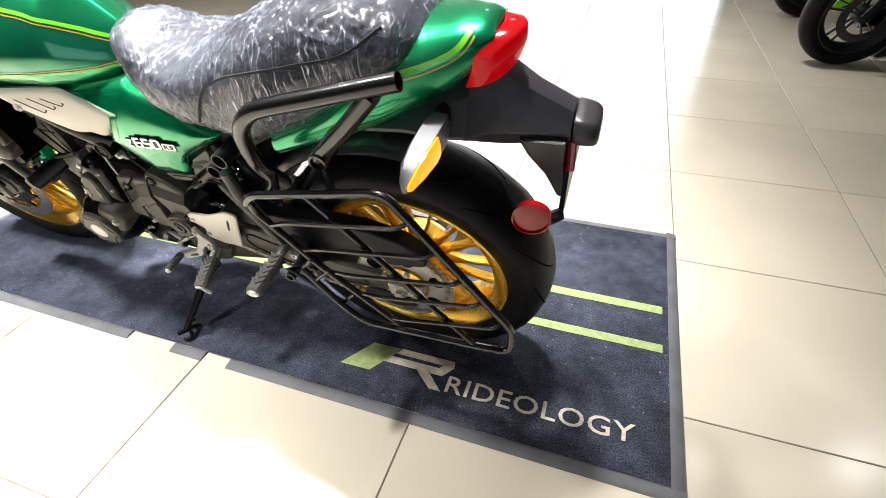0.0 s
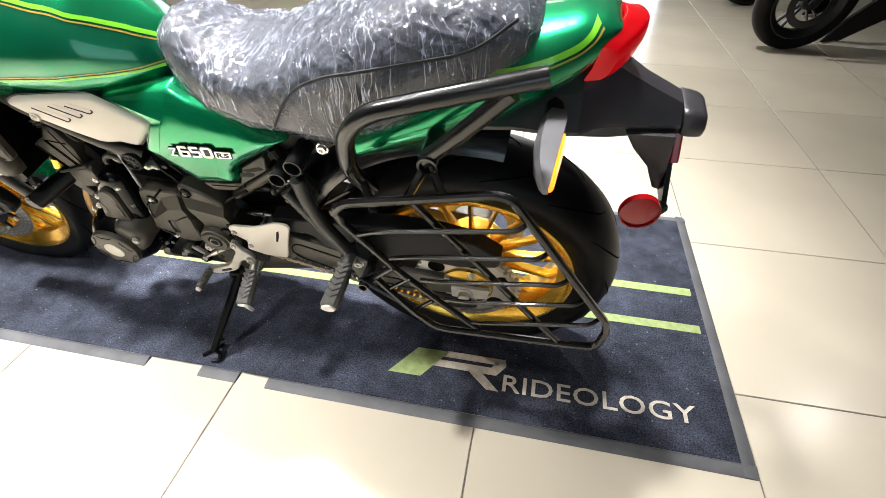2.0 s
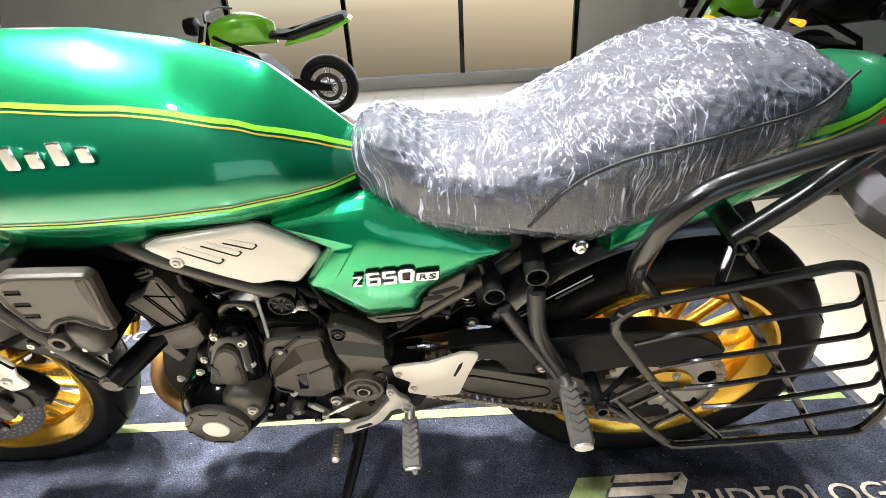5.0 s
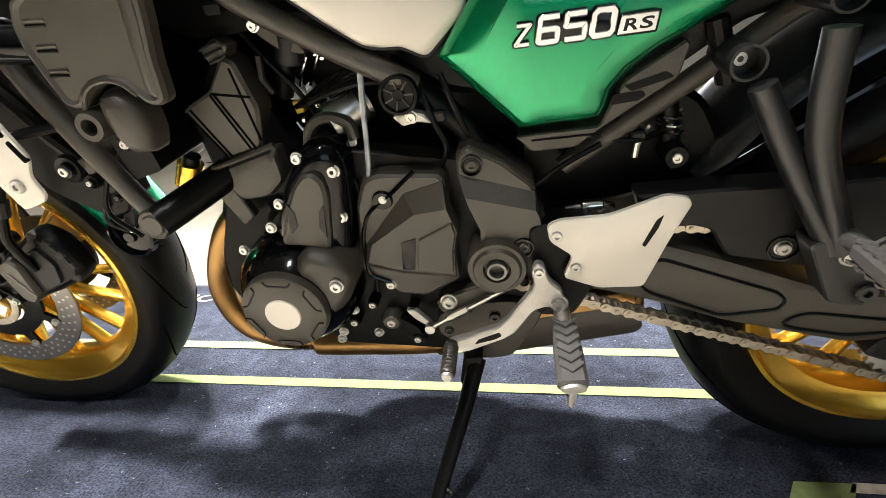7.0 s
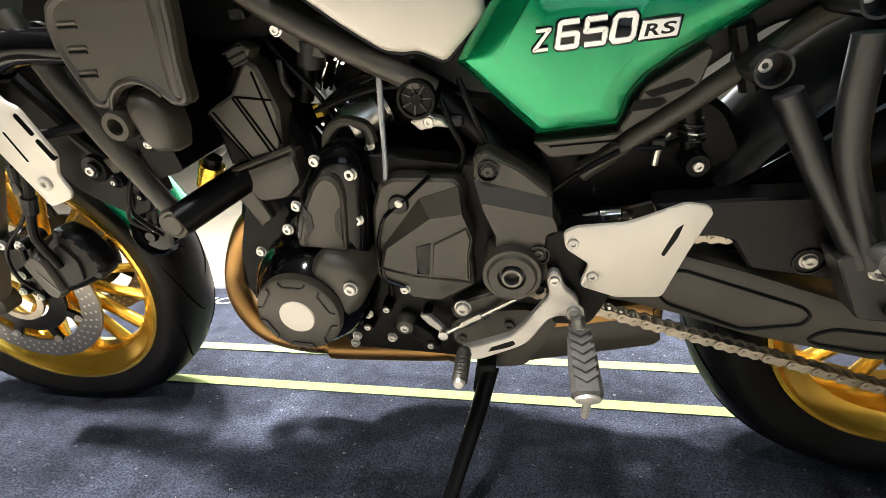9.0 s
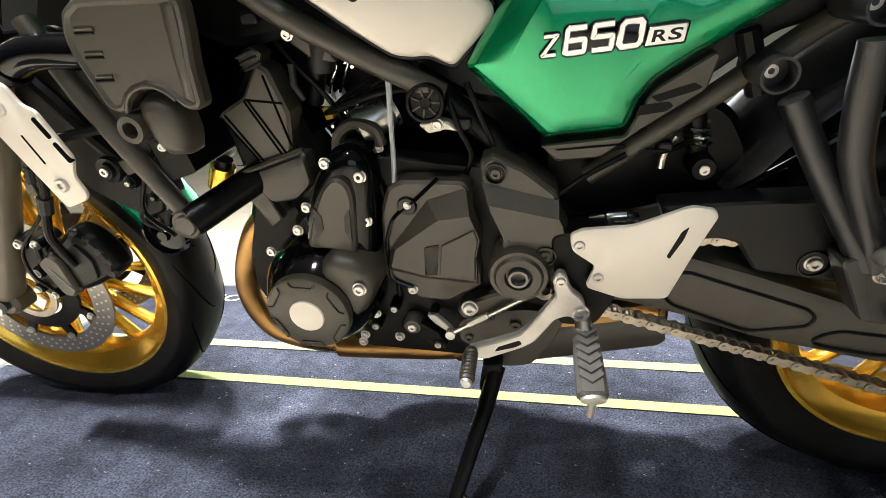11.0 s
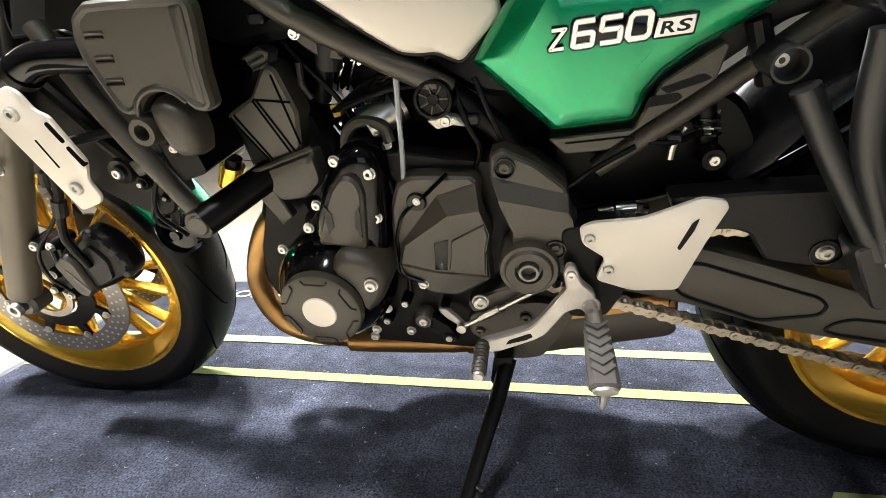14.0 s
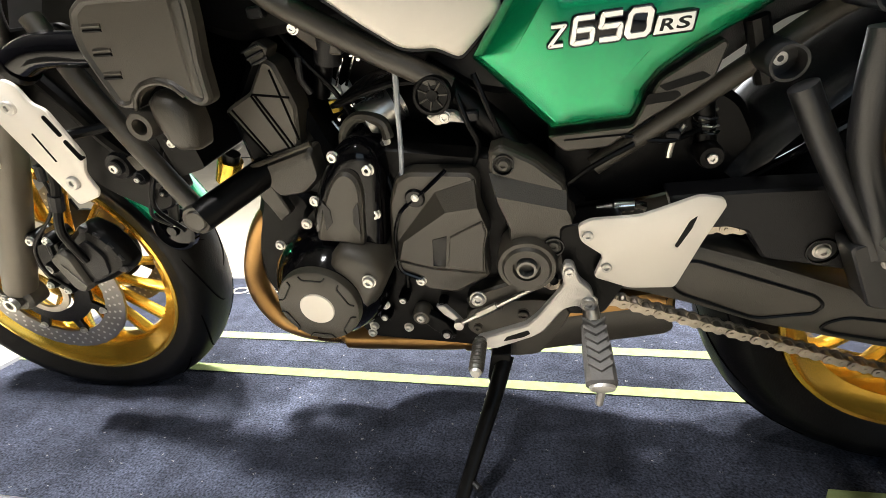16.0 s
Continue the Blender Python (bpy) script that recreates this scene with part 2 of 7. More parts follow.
def film_material():
    """Thin clear wrapping film: mostly see-through, milky along its sharp creases to paint in their highlights, with
    crumpled gloss.
    """
    m = bpy.data.materials.new("clear_wrapping_film")
    m.use_nodes = True
    n, ln = m.node_tree.nodes, m.node_tree.links
    n.clear()

    def add(kind, **values):
        node = n.new(kind)
        for key, value in values.items():
            node.inputs[key.replace("_", " ")].default_value = value
        return node

    def math_node(operation, a, b=None, value=None):
        node = n.new("ShaderNodeMath")
        node.operation = operation
        ln.new(a, node.inputs[0])
        if b is not None:
            ln.new(b, node.inputs[1])
        elif value is not None:
            node.inputs[1].default_value = value
        return node.outputs[0]

    def remap(a, lo, hi, to_lo, to_hi):
        node = add("ShaderNodeMapRange", From_Min=lo, From_Max=hi, To_Min=to_lo, To_Max=to_hi)
        ln.new(a, node.inputs["Value"])
        return node.outputs["Result"]

    out = n.new("ShaderNodeOutputMaterial")
    clear = add("ShaderNodeBsdfTransparent", Color=(0.93, 0.94, 0.95, 1))
    milky = add("ShaderNodeBsdfDiffuse", Color=(0.72, 0.77, 0.95, 1))
    gloss = add("ShaderNodeBsdfGlossy", Color=(0.96, 0.97, 1.0, 1), Roughness=0.10)
    tc = n.new("ShaderNodeTexCoord")
    warp = add("ShaderNodeTexNoise", Scale=7.0)
    ln.new(tc.outputs["Object"], warp.inputs["Vector"])
    sc = n.new("ShaderNodeVectorMath")
    sc.operation, sc.inputs["Scale"].default_value = "SCALE", 0.09
    ln.new(warp.outputs["Color"], sc.inputs[0])
    bent = n.new("ShaderNodeVectorMath")
    bent.operation = "ADD"
    ln.new(tc.outputs["Object"], bent.inputs[0])
    ln.new(sc.outputs[0], bent.inputs[1])
    # tension folds in three directions
    total = None
    for turn, scale, stretch, seed in ((24, 56, 0.04, 0.0), (-16, 72, 0.035, 3.0), (48, 60, 0.04, 7.0)):
        mp = add("ShaderNodeMapping", Location=(seed, seed, 0), Rotation=(0, radians(turn), radians(turn * 0.8)), Scale=(1.0, 0.25, stretch))
        ln.new(bent.outputs[0], mp.inputs["Vector"])
        tx = add("ShaderNodeTexNoise", Scale=scale, Detail=2.0)
        ln.new(mp.outputs["Vector"], tx.inputs["Vector"])
        line = remap(math_node("ABSOLUTE", math_node("SUBTRACT", tx.outputs["Fac"], value=0.5)), 0.0, 0.022, 1.0, 0.0)
        place = add("ShaderNodeTexNoise", Scale=9.0 + seed, Detail=1.0)
        ln.new(tc.outputs["Object"], place.inputs["Vector"])
        line = math_node("MULTIPLY", line, remap(place.outputs["Fac"], 0.42, 0.58, 0.0, 1.0))
        total = line if total is None else math_node("ADD", total, line)
    # fine crumpled facets in patches
    cr = add("ShaderNodeTexVoronoi", Scale=60.0)
    cr.feature = "DISTANCE_TO_EDGE"
    ln.new(bent.outputs[0], cr.inputs["Vector"])
    edge = remap(cr.outputs["Distance"], 0.0, 0.10, 1.0, 0.0)
    patch = add("ShaderNodeTexNoise", Scale=10.0, Detail=2.0)
    ln.new(tc.outputs["Object"], patch.inputs["Vector"])
    where = remap(patch.outputs["Fac"], 0.50, 0.64, 0.0, 1.0)
    facets = math_node("MULTIPLY", edge, where)
    swell = add("ShaderNodeTexNoise", Scale=26.0, Detail=2.0)
    ln.new(bent.outputs[0], swell.inputs["Vector"])
    height = math_node("ADD", math_node("ADD", total, math_node("MULTIPLY", facets, value=0.35)), math_node("MULTIPLY", swell.outputs["Fac"], value=2.4))
    bump = add("ShaderNodeBump", Strength=1.0, Distance=0.0019)
    ln.new(height, bump.inputs["Height"])
    ln.new(bump.outputs["Normal"], gloss.inputs["Normal"])
    # film milkiness plus white highlights painted along folds and facets
    haze_glint = remap(math_node("ADD", math_node("POWER", total, value=2.0), math_node("MULTIPLY", facets, value=0.3)), 0.0, 1.2, 0.085, 0.62)
    m1, m2 = n.new("ShaderNodeMixShader"), n.new("ShaderNodeMixShader")
    ln.new(haze_glint, m1.inputs["Fac"])
    ln.new(clear.outputs[0], m1.inputs[1])
    ln.new(milky.outputs[0], m1.inputs[2])
    fr = add("ShaderNodeFresnel", IOR=1.5)
    ln.new(bump.outputs["Normal"], fr.inputs["Normal"])
    ln.new(math_node("MULTIPLY", fr.outputs[0], value=1.2), m2.inputs["Fac"])
    ln.new(m1.outputs[0], m2.inputs[1])
    ln.new(gloss.outputs[0], m2.inputs[2])
    ln.new(m2.outputs[0], out.inputs["Surface"])
    return m


FILM = film_material()


def glow(name, colour, strength):
    m = bpy.data.materials.new(name)
    m.use_nodes = True
    p = m.node_tree.nodes["Principled BSDF"]
    p.inputs["Base Color"].default_value = (*colour, 1)
    p.inputs["Emission Color"].default_value = (*colour, 1)
    p.inputs["Emission Strength"].default_value = strength
    return m


LEDGLOW = glow("led_diffuser", (1.0, 0.96, 0.9), 12)

# ---- mesh tools ----


def finish(bm, name, mat, angle=35):
    bmesh.ops.recalc_face_normals(bm, faces=bm.faces)
    me = bpy.data.meshes.new(name)
    bm.to_mesh(me)
    bm.free()
    mats = mat if isinstance(mat, (list, tuple)) else [mat]
    for q in mats:
        me.materials.append(q)
    me.shade_smooth()
    me.set_sharp_from_angle(angle=radians(angle))
    return me


def part(name, bm, mat, parent, label="", m=None, angle=35):
    ob = new(name, finish(bm, name, mat, angle))
    ob.parent = parent
    if m is not None:
        ob.matrix_basis = m
    return tagged(ob, label)


def thing(name, bm, mat, label, category, group="", kind="", m=None, angle=35):
    ob = new(name, finish(bm, name, mat, angle))
    if m is not None:
        ob.matrix_basis = m
    return tagged(ob, label, category, group, kind)


def empty(name, label, category, m=None, group=""):
    ob = new(name)
    if m is not None:
        ob.matrix_basis = m
    return tagged(ob, label, category, group)


def rounded(outline, r, k=4):
    """A closed outline with its corners rounded off."""
    out = []
    n = len(outline)
    for i in range(n):
        a, b, c = (Vector(outline[j % n]) for j in (i - 1, i, i + 1))
        rr = min(r, 0.45 * (a - b).length, 0.45 * (c - b).length)
        p, q = b + (a - b).normalized() * rr, b + (c - b).normalized() * rr
        for s in range(k + 1):
            t = s / k
            out.append(tuple((1 - t) ** 2 * p + 2 * t * (1 - t) * b + t * t * q))
    return out


def inset(outline, d):
    n = len(outline)
    area = sum(outline[i][0] * outline[(i + 1) % n][1] - outline[(i + 1) % n][0] * outline[i][1] for i in range(n))
    s = 1 if area > 0 else -1
    out = []
    for i in range(n):
        a, b, c = (Vector(outline[j % n]) for j in (i - 1, i, i + 1))
        e1, e2 = (b - a), (c - b)
        if e1.length < 1e-7 or e2.length < 1e-7:
            e1 = e2 = c - a
        n1, n2 = Vector((-e1.y, e1.x)).normalized() * s, Vector((-e2.y, e2.x)).normalized() * s
        h = n1 + n2
        h = h / max(h.length_squared / 2, 0.5) if h.length > 1e-6 else n1
        out.append(tuple(b + h * d))
    return out


def slab(bm, outline, rings, r=0.004, k=3):
    """A plate or cover seen from the side: outline in (x, z), rings of (y, inset)."""
    loops = []
    for y, d in rings:
        o = inset(outline, d) if d else list(outline)
        o = rounded(o, r, k) if r else o
        loops.append([bm.verts.new((x, y, z)) for x, z in o])
    n = len(loops[0])
    for u, v in zip(loops, loops[1:]):
        for i in range(n):
            bm.faces.new((u[i], u[(i + 1) % n], v[(i + 1) % n], v[i]))
    bm.faces.new(loops[0])
    bm.faces.new(loops[-1])
    return bm


def plate(outline, y_in, y_out, bevel=0.0015, r=0.005):
    s = 1 if y_out > y_in else -1
    return slab(bmesh.new(), outline, [(y_in, 0), (y_out - s * bevel, 0), (y_out, bevel)], r)


def fillet(pts, r, k=5):
    pts = [Vector(p) for p in pts]
    out = [pts[0]]
    for a, b, c in zip(pts, pts[1:], pts[2:]):
        rr = min(r, 0.49 * (a - b).length, 0.49 * (c - b).length)
        p, q = b + (a - b).normalized() * rr, b + (c - b).normalized() * rr
        for s in range(k + 1):
            t = s / k
            out.append((1 - t) ** 2 * p + 2 * t * (1 - t) * b + t * t * q)
    out.append(pts[-1])
    return out


def smooth_path(pts, k=8):
    """A flowing curve through the points."""
    pts = [Vector(p) for p in pts]
    full = [2 * pts[0] - pts[1]] + pts + [2 * pts[-1] - pts[-2]]
    out = []
    for a, b, c, d in zip(full, full[1:], full[2:], full[3:]):
        for s in range(k):
            t = s / k
            out.append(0.5 * (2 * b + (c - a) * t + (2 * a - 5 * b + 4 * c - d) * t * t + (3 * b - a - 3 * c + d) * t ** 3))
    out.append(pts[-1])
    return out


def sweep(bm, pts, r, n=10, closed=False, hollow=0.0, squash=1.0):
    pts = [Vector(p) for p in pts]
    m = len(pts)
    radii = r if isinstance(r, (list, tuple)) else [r] * m
    rings = []
    up = None
    for i, p in enumerate(pts):
        a, b = (pts[i - 1], pts[(i + 1) % m]) if closed else (pts[max(i - 1, 0)], pts[min(i + 1, m - 1)])
        t = (b - a).normalized()
        if up is None:
            ref = Vector((0, 1, 0)) if abs(t.y) < 0.9 else Vector((1, 0, 0))
            up = (ref - t * ref.dot(t)).normalized()
        else:
            up = (up - t * up.dot(t)).normalized()
        side = t.cross(up)
        rings.append([bm.verts.new(p + (up * math.cos(w) * squash + side * math.sin(w)) * radii[i]) for w in (2 * math.pi * j / n for j in range(n))])
    for u, v in list(zip(rings, rings[1:])) + ([(rings[-1], rings[0])] if closed else []):
        for j in range(n):
            bm.faces.new((u[j], u[(j + 1) % n], v[(j + 1) % n], v[j]))
    if not closed:
        for ring, q, s in ((rings[0], pts[0], (pts[1] - pts[0]).normalized()), (rings[-1], pts[-1], (pts[-2] - pts[-1]).normalized())):
            if hollow:
                inner = [bm.verts.new(q + (w.co - q) * hollow) for w in ring]
                deep = [bm.verts.new(w.co + s * 0.02) for w in inner]
                for j in range(n):
                    bm.faces.new((ring[j], ring[(j + 1) % n], inner[(j + 1) % n], inner[j]))
                    bm.faces.new((inner[j], inner[(j + 1) % n], deep[(j + 1) % n], deep[j]))
                bm.faces.new(deep)
            else:
                bm.faces.new(ring)
    return bm


BOLT = {}


def bolt(parent, x, y, z, r=0.007, mat=None, name="bolt"):
    """A socket-head bolt facing the left side of the machine."""
    mat = mat or STEEL
    key = mat.name + name
    if key not in BOLT:
        BOLT[key] = finish(lathe([(0, -0.25), (0.38, -0.25), (0.42, -0.62), (0.85, -0.62), (1, -0.45), (1, 0), (1.22, 0.02), (1.25, 0.25), (0, 0.25)], 14), name, mat)
    ob = new(name, BOLT[key])
    ob.parent = parent
    ob.matrix_basis = pose(x, y, z) @ Matrix.Diagonal((r, r, r, 1))
    return ob


def tube(pts, r, n=10, **kw):
    return sweep(bmesh.new(), pts, r, n, **kw)


def lathe(profile, n=32, bm=None, m=None, close=False):
    """Turned about the y axis: profile of (radius, y)."""
    bm = bm or bmesh.new()
    m = m or Matrix()
    rings = []
    for r, y in profile:
        if r < 1e-6:
            rings.append([bm.verts.new(m @ Vector((0, y, 0)))])
        else:
            rings.append([bm.verts.new(m @ Vector((r * math.cos(a), y, r * math.sin(a)))) for a in (2 * math.pi * j / n for j in range(n))])
    pairs = list(zip(rings, rings[1:])) + ([(rings[-1], rings[0])] if close else [])
    for u, v in pairs:
        for j in range(n):
            k = (j + 1) % n
            if len(u) == 1 and len(v) == 1:
                continue
            if len(u) == 1:
                bm.faces.new((u[0], v[k], v[j]))
            elif len(v) == 1:
                bm.faces.new((u[j], u[k], v[0]))
            else:
                bm.faces.new((u[j], u[k], v[k], v[j]))
    return bm


def loft(loops, caps=True, bm=None, mats=None, closed=True):
    bm = bm or bmesh.new()
    rows = [[bm.verts.new(p) for p in lp] for lp in loops]
    n = len(rows[0])
    for u, v in zip(rows, rows[1:]):
        for j in range(n if closed else n - 1):
            f = bm.faces.new((u[j], u[(j + 1) % n], v[(j + 1) % n], v[j]))
            if mats:
                f.material_index = mats[j]
    if caps:
        bm.faces.new(rows[0])
        bm.faces.new(rows[-1])
    return bm


def box(bm, c, s, m=None, bevel=0.0):
    """A box with chamfered long edges: centre and full sizes."""
    m = m or Matrix()
    x, y, z = (v / 2 for v in s)
    b = min(bevel, x * 0.9, y * 0.9, z * 0.9)
    if b:
        o = [(x - b, -z), (x, -z + b), (x, z - b), (x - b, z), (-x + b, z), (-x, z - b), (-x, -z + b), (-x + b, -z)]
        loops = [[(u * (1 - b / x), -y, v * (1 - b / z)) for u, v in o], [(u, -y + b, v) for u, v in o], [(u, y - b, v) for u, v in o], [(u * (1 - b / x), y, v * (1 - b / z)) for u, v in o]]
    else:
        o = [(x, -z), (x, z), (-x, z), (-x, -z)]
        loops = [[(u, -y, v) for u, v in o], [(u, y, v) for u, v in o]]
    return loft([[m @ (Vector(p) + Vector(c)) for p in lp] for lp in loops], bm=bm)


def ramp(x, table):
    """Straight-line look-up in rows of (x, value), eased."""
    return float(np.interp(x, [a for a, _ in table], [b for _, b in table]))


def text_mesh(words, size, depth, mat, name, space=1.0, shear=0.0, bold=0.0):
    cu = bpy.data.curves.new(name, "FONT")
    cu.body, cu.size, cu.extrude, cu.resolution_u, cu.space_character, cu.shear, cu.offset = words, size, depth, 3, space, shear, bold
    tmp = bpy.data.objects.new(name, cu)
    scene.collection.objects.link(tmp)
    bpy.context.view_layer.update()
    me = bpy.data.meshes.new_from_object(tmp.evaluated_get(bpy.context.evaluated_depsgraph_get()))
    bpy.data.objects.remove(tmp)
    me.materials.clear()
    me.materials.append(mat)
    return me


def fit_text(me, x, y, width, height):
    """Shift and stretch flat lettering into a box."""
    lo = [min(v.co[i] for v in me.vertices) for i in (0, 1)]
    hi = [max(v.co[i] for v in me.vertices) for i in (0, 1)]
    sx, sy = width / (hi[0] - lo[0]), height / (hi[1] - lo[1])
    me.transform(Matrix.Translation((x - lo[0] * sx, y - lo[1] * sy, 0)) @ Matrix.Diagonal((sx, sy, 1, 1)))
    return me

# ---- the showroom ----
FLOOR_Z = -0.006
GRID = pose(1.140, 0.272, 0)
bm = bmesh.new()
box(bm, (1.4, 0.5, FLOOR_Z - 0.053), (16.4, 12.4, 0.1))
floor = thing("floor", bm, GROUT, "showroom floor slab with dark grout joints", "floor", kind="structure")

# ---- the display mat ----
MATM = pose(1.138, 0.054, 0, 0, 0, -0.4)
ML, MW = 2.468, 0.965
# runs of the front edge where the rubber lip is torn away: (start, end)
TORN = [(-1.215, -1.135), (-1.475, -1.322)]


def mat_edge(bm, a, b, w):
    """A bevelled rubber lip from a to b, w wide, sloping down to the floor."""
    a, b = Vector(a), Vector(b)
    t = (b - a).normalized()
    out = Vector((t.y, -t.x, 0))
    prof = [(0.0, -0.001), (0.004, 0.0005), (w * 0.8, -0.002), (w, -0.0055), (w, FLOOR_Z), (0.0, FLOOR_Z)]
    loft([[p + out * u + Vector((0, 0, v)) for u, v in prof] for p in (a, b)], bm=bm)


def islands(me):
    """Splits lettering into one mesh for each letter."""
    bm = bmesh.new()
    bm.from_mesh(me)
    left, out = set(bm.faces), []
    while left:
        todo, group = [left.pop()], []
        while todo:
            f = todo.pop()
            group.append(f)
            for e in f.edges:
                for g in e.link_faces:
                    if g in left:
                        left.discard(g)
                        todo.append(g)
        one, seen = bmesh.new(), {}
        for f in group:
            vs = []
            for v in f.verts:
                if v not in seen:
                    seen[v] = one.verts.new(v.co)
                vs.append(seen[v])
            one.faces.new(vs)
        m2 = bpy.data.meshes.new(me.name)
        one.to_mesh(m2)
        m2.materials.append(me.materials[0])
        out.append(m2)
    return out


def build_mat():
    bm = bmesh.new()
    nx, ny = 100, 40
    e = 0.03
    grid = [[None] * (ny + 1) for _ in range(nx + 1)]
    for i in range(nx + 1):
        for j in range(ny + 1):
            x, y = -ML + e + (ML - 2 * e) * i / nx, e + (MW - 2 * e) * j / ny
            z = 0.0012 * noise.noise((x * 3, y * 4, 0.3))
            grid[i][j] = bm.verts.new((x, y, min(z, 0.0008)))
    for i in range(nx):
        for j in range(ny):
            bm.faces.new((grid[i][j], grid[i + 1][j], grid[i + 1][j + 1], grid[i][j + 1]))
    mat = thing("display_mat", bm, CARPET, "navy carpet display mat with lime stripes, dusty, under the motorcycle", "mat", m=MATM)
    bm = bmesh.new()
    cuts = [-ML] + sorted(v for c in TORN for v in c) + [0]
    for a, b in zip(cuts[0::2], cuts[1::2]):
        mat_edge(bm, (a, e, 0), (b, e, 0), e)
    mat_edge(bm, (-e, e * 0.0, 0), (-e, MW, 0), e)
    mat_edge(bm, (0, MW - e, 0), (-ML, MW - e, 0), e)
    mat_edge(bm, (-ML + e, MW, 0), (-ML + e, 0, 0), e)
    part("rubber_edge", bm, MATRUBBER, mat, "grey rubber lip, torn in places")
    for y0, y1, x0 in ((0.396, 0.425, -ML + 0.03), (0.544, 0.575, -ML + 0.03)):
        bm = bmesh.new()
        n = 60
        rows = [[(x0 + (-0.046 - x0) * i / n, y, 0.0024) for y in (y0, y1)] for i in range(n + 1)]
        loft(rows, caps=False, bm=bm, closed=False)
        part("stripe", bm, MATLIME, mat, "lime printed stripe")
    for nm, pts, mt in (
        ("lime_block", [(-0.846, 0.108), (-0.762, 0.109), (-0.704, 0.198), (-0.788, 0.197)], MATLIME),
        ("emblem_bar", [(-0.744, 0.147), (-0.605, 0.147), (-0.590, 0.169), (-0.729, 0.169)], MATCREAM),
        ("emblem_bar", [(-0.724, 0.180), (-0.575, 0.180), (-0.556, 0.200), (-0.708, 0.200)], MATCREAM),
        ("emblem_bar", [(-0.605, 0.147), (-0.575, 0.147), (-0.552, 0.180), (-0.556, 0.200), (-0.580, 0.186), (-0.590, 0.169)], MATCREAM),
        ("emblem_bar", [(-0.647, 0.149), (-0.611, 0.149), (-0.564, 0.102), (-0.595, 0.102)], MATCREAM),
    ):
        bm = bmesh.new()
        bm.faces.new([bm.verts.new((x, y, 0.003)) for x, y in pts])
        part(nm, bm, mt, mat)
    letters = fit_text(text_mesh("RIDEOLOGY", 0.118, 0.0004, MATCREAM, "printed_letter", 1.04, 0.0, 0.0008), -0.556, 0.105, 0.451, 0.050)
    for me in islands(letters):
        ob = new("printed_letter", me)
        ob.parent, ob.matrix_basis = mat, pose(0, 0, 0.003)
    # the same word and mark printed again along the far side, facing the other way
    far = fit_text(text_mesh("RIDEOLOGY", 0.118, 0.0004, MATCREAM, "printed_letter", 1.04, 0.0, 0.0008), -0.556, 0.105, 0.451, 0.050)
    for me in islands(far):
        ob = new("printed_letter", me)
        ob.parent, ob.matrix_basis = mat, pose(-ML, MW, 0.003, 0, 0, 180)
    return mat


build_mat()
X0, X1, Y0, Y1 = -6.6, 9.4, -5.5, 6.5


def shell():
    bm = bmesh.new()
    box(bm, (X0 - 0.1, 0.5, 1.5), (0.2, 12.4, 3.4))
    thing("wall_west", bm, GREYWALL, "plain grey painted showroom wall", "wall", kind="structure")
    bm = bmesh.new()
    box(bm, (X1 + 0.1, 0.5, 1.5), (0.2, 12.4, 3.4))
    thing("wall_east", bm, GREYWALL, "plain grey painted showroom wall", "wall", kind="structure")
    bm = bmesh.new()
    box(bm, (-3.4, Y0 - 0.1, 1.5), (6.4, 0.2, 3.4))
    box(bm, (6.9, Y0 - 0.1, 1.5), (5.0, 0.2, 3.4))
    box(bm, (2.1, Y0 - 0.1, 2.95), (4.6, 0.2, 0.5))
    box(bm, (2.1, Y0 - 0.1, 0.06), (4.6, 0.2, 0.15))
    thing("wall_south", bm, GREYWALL, "grey painted showroom wall with a shop window", "wall", kind="structure")
    bm = bmesh.new()
    box(bm, (-4.6, Y1 + 0.1, 1.5), (4.0, 0.2, 3.4))
    box(bm, (5.7, Y1 + 0.1, 1.5), (7.4, 0.2, 3.4))
    box(bm, (-0.3, Y1 + 0.1, 2.95), (4.6, 0.2, 0.5))
    box(bm, (-0.3, Y1 + 0.1, 0.06), (4.6, 0.2, 0.15))
    thing("wall_north", bm, WHITEPAINT, "white wall with a wide shop window", "wall", kind="structure")
    bm = bmesh.new()
    box(bm, (1.4, 0.5, CEIL + 0.1), (16.4, 12.4, 0.2))
    thing("ceiling", bm, CEILPAINT, "plain grey showroom ceiling with round downlights", "ceiling", kind="structure")
    for nm, x, y in (("window_1", -0.3, Y1 + 0.1), ("window_2", 2.1, Y0 - 0.1)):
        win = empty(nm, "wide shop window with slim dark frames", "window", pose(x, y, 0))
        tagged(win, kind="structure")
        for i in range(4):
            bm = bmesh.new()
            box(bm, (-2.27 + i * 1.513, 0, 1.42), (0.06, 0.08, 2.56), bevel=0.006)
            part("window_frame", bm, GLOSSBLACK, win)
    lamp = None
    for lx, ly in DOWNLIGHTS:
        if lamp:
            copy_thing(lamp, pose(lx, ly, CEIL))
            continue
        lamp = empty("ceiling_light", "round recessed white ceiling downlight, lit", "ceiling light", pose(lx, ly, CEIL), "ceiling lights")
        part("frame", lathe([(0.115, -0.001), (0.13, -0.004), (0.13, -0.012), (0.115, -0.016), (0.108, -0.012)], 28, m=pose(0, 0, 0, 90)), WHITEPAINT, lamp)
        part("diffuser", lathe([(0.0, -0.006), (0.108, -0.006)], 28, m=pose(0, 0, 0, 90)), LEDGLOW, lamp)


shell()

# ---- the motorcycle ----
BIKE = pose(0.4772, 0.3873, 0.0235, 13.63, -1.43, -0.84) @ Matrix.Scale(0.9766, 4)
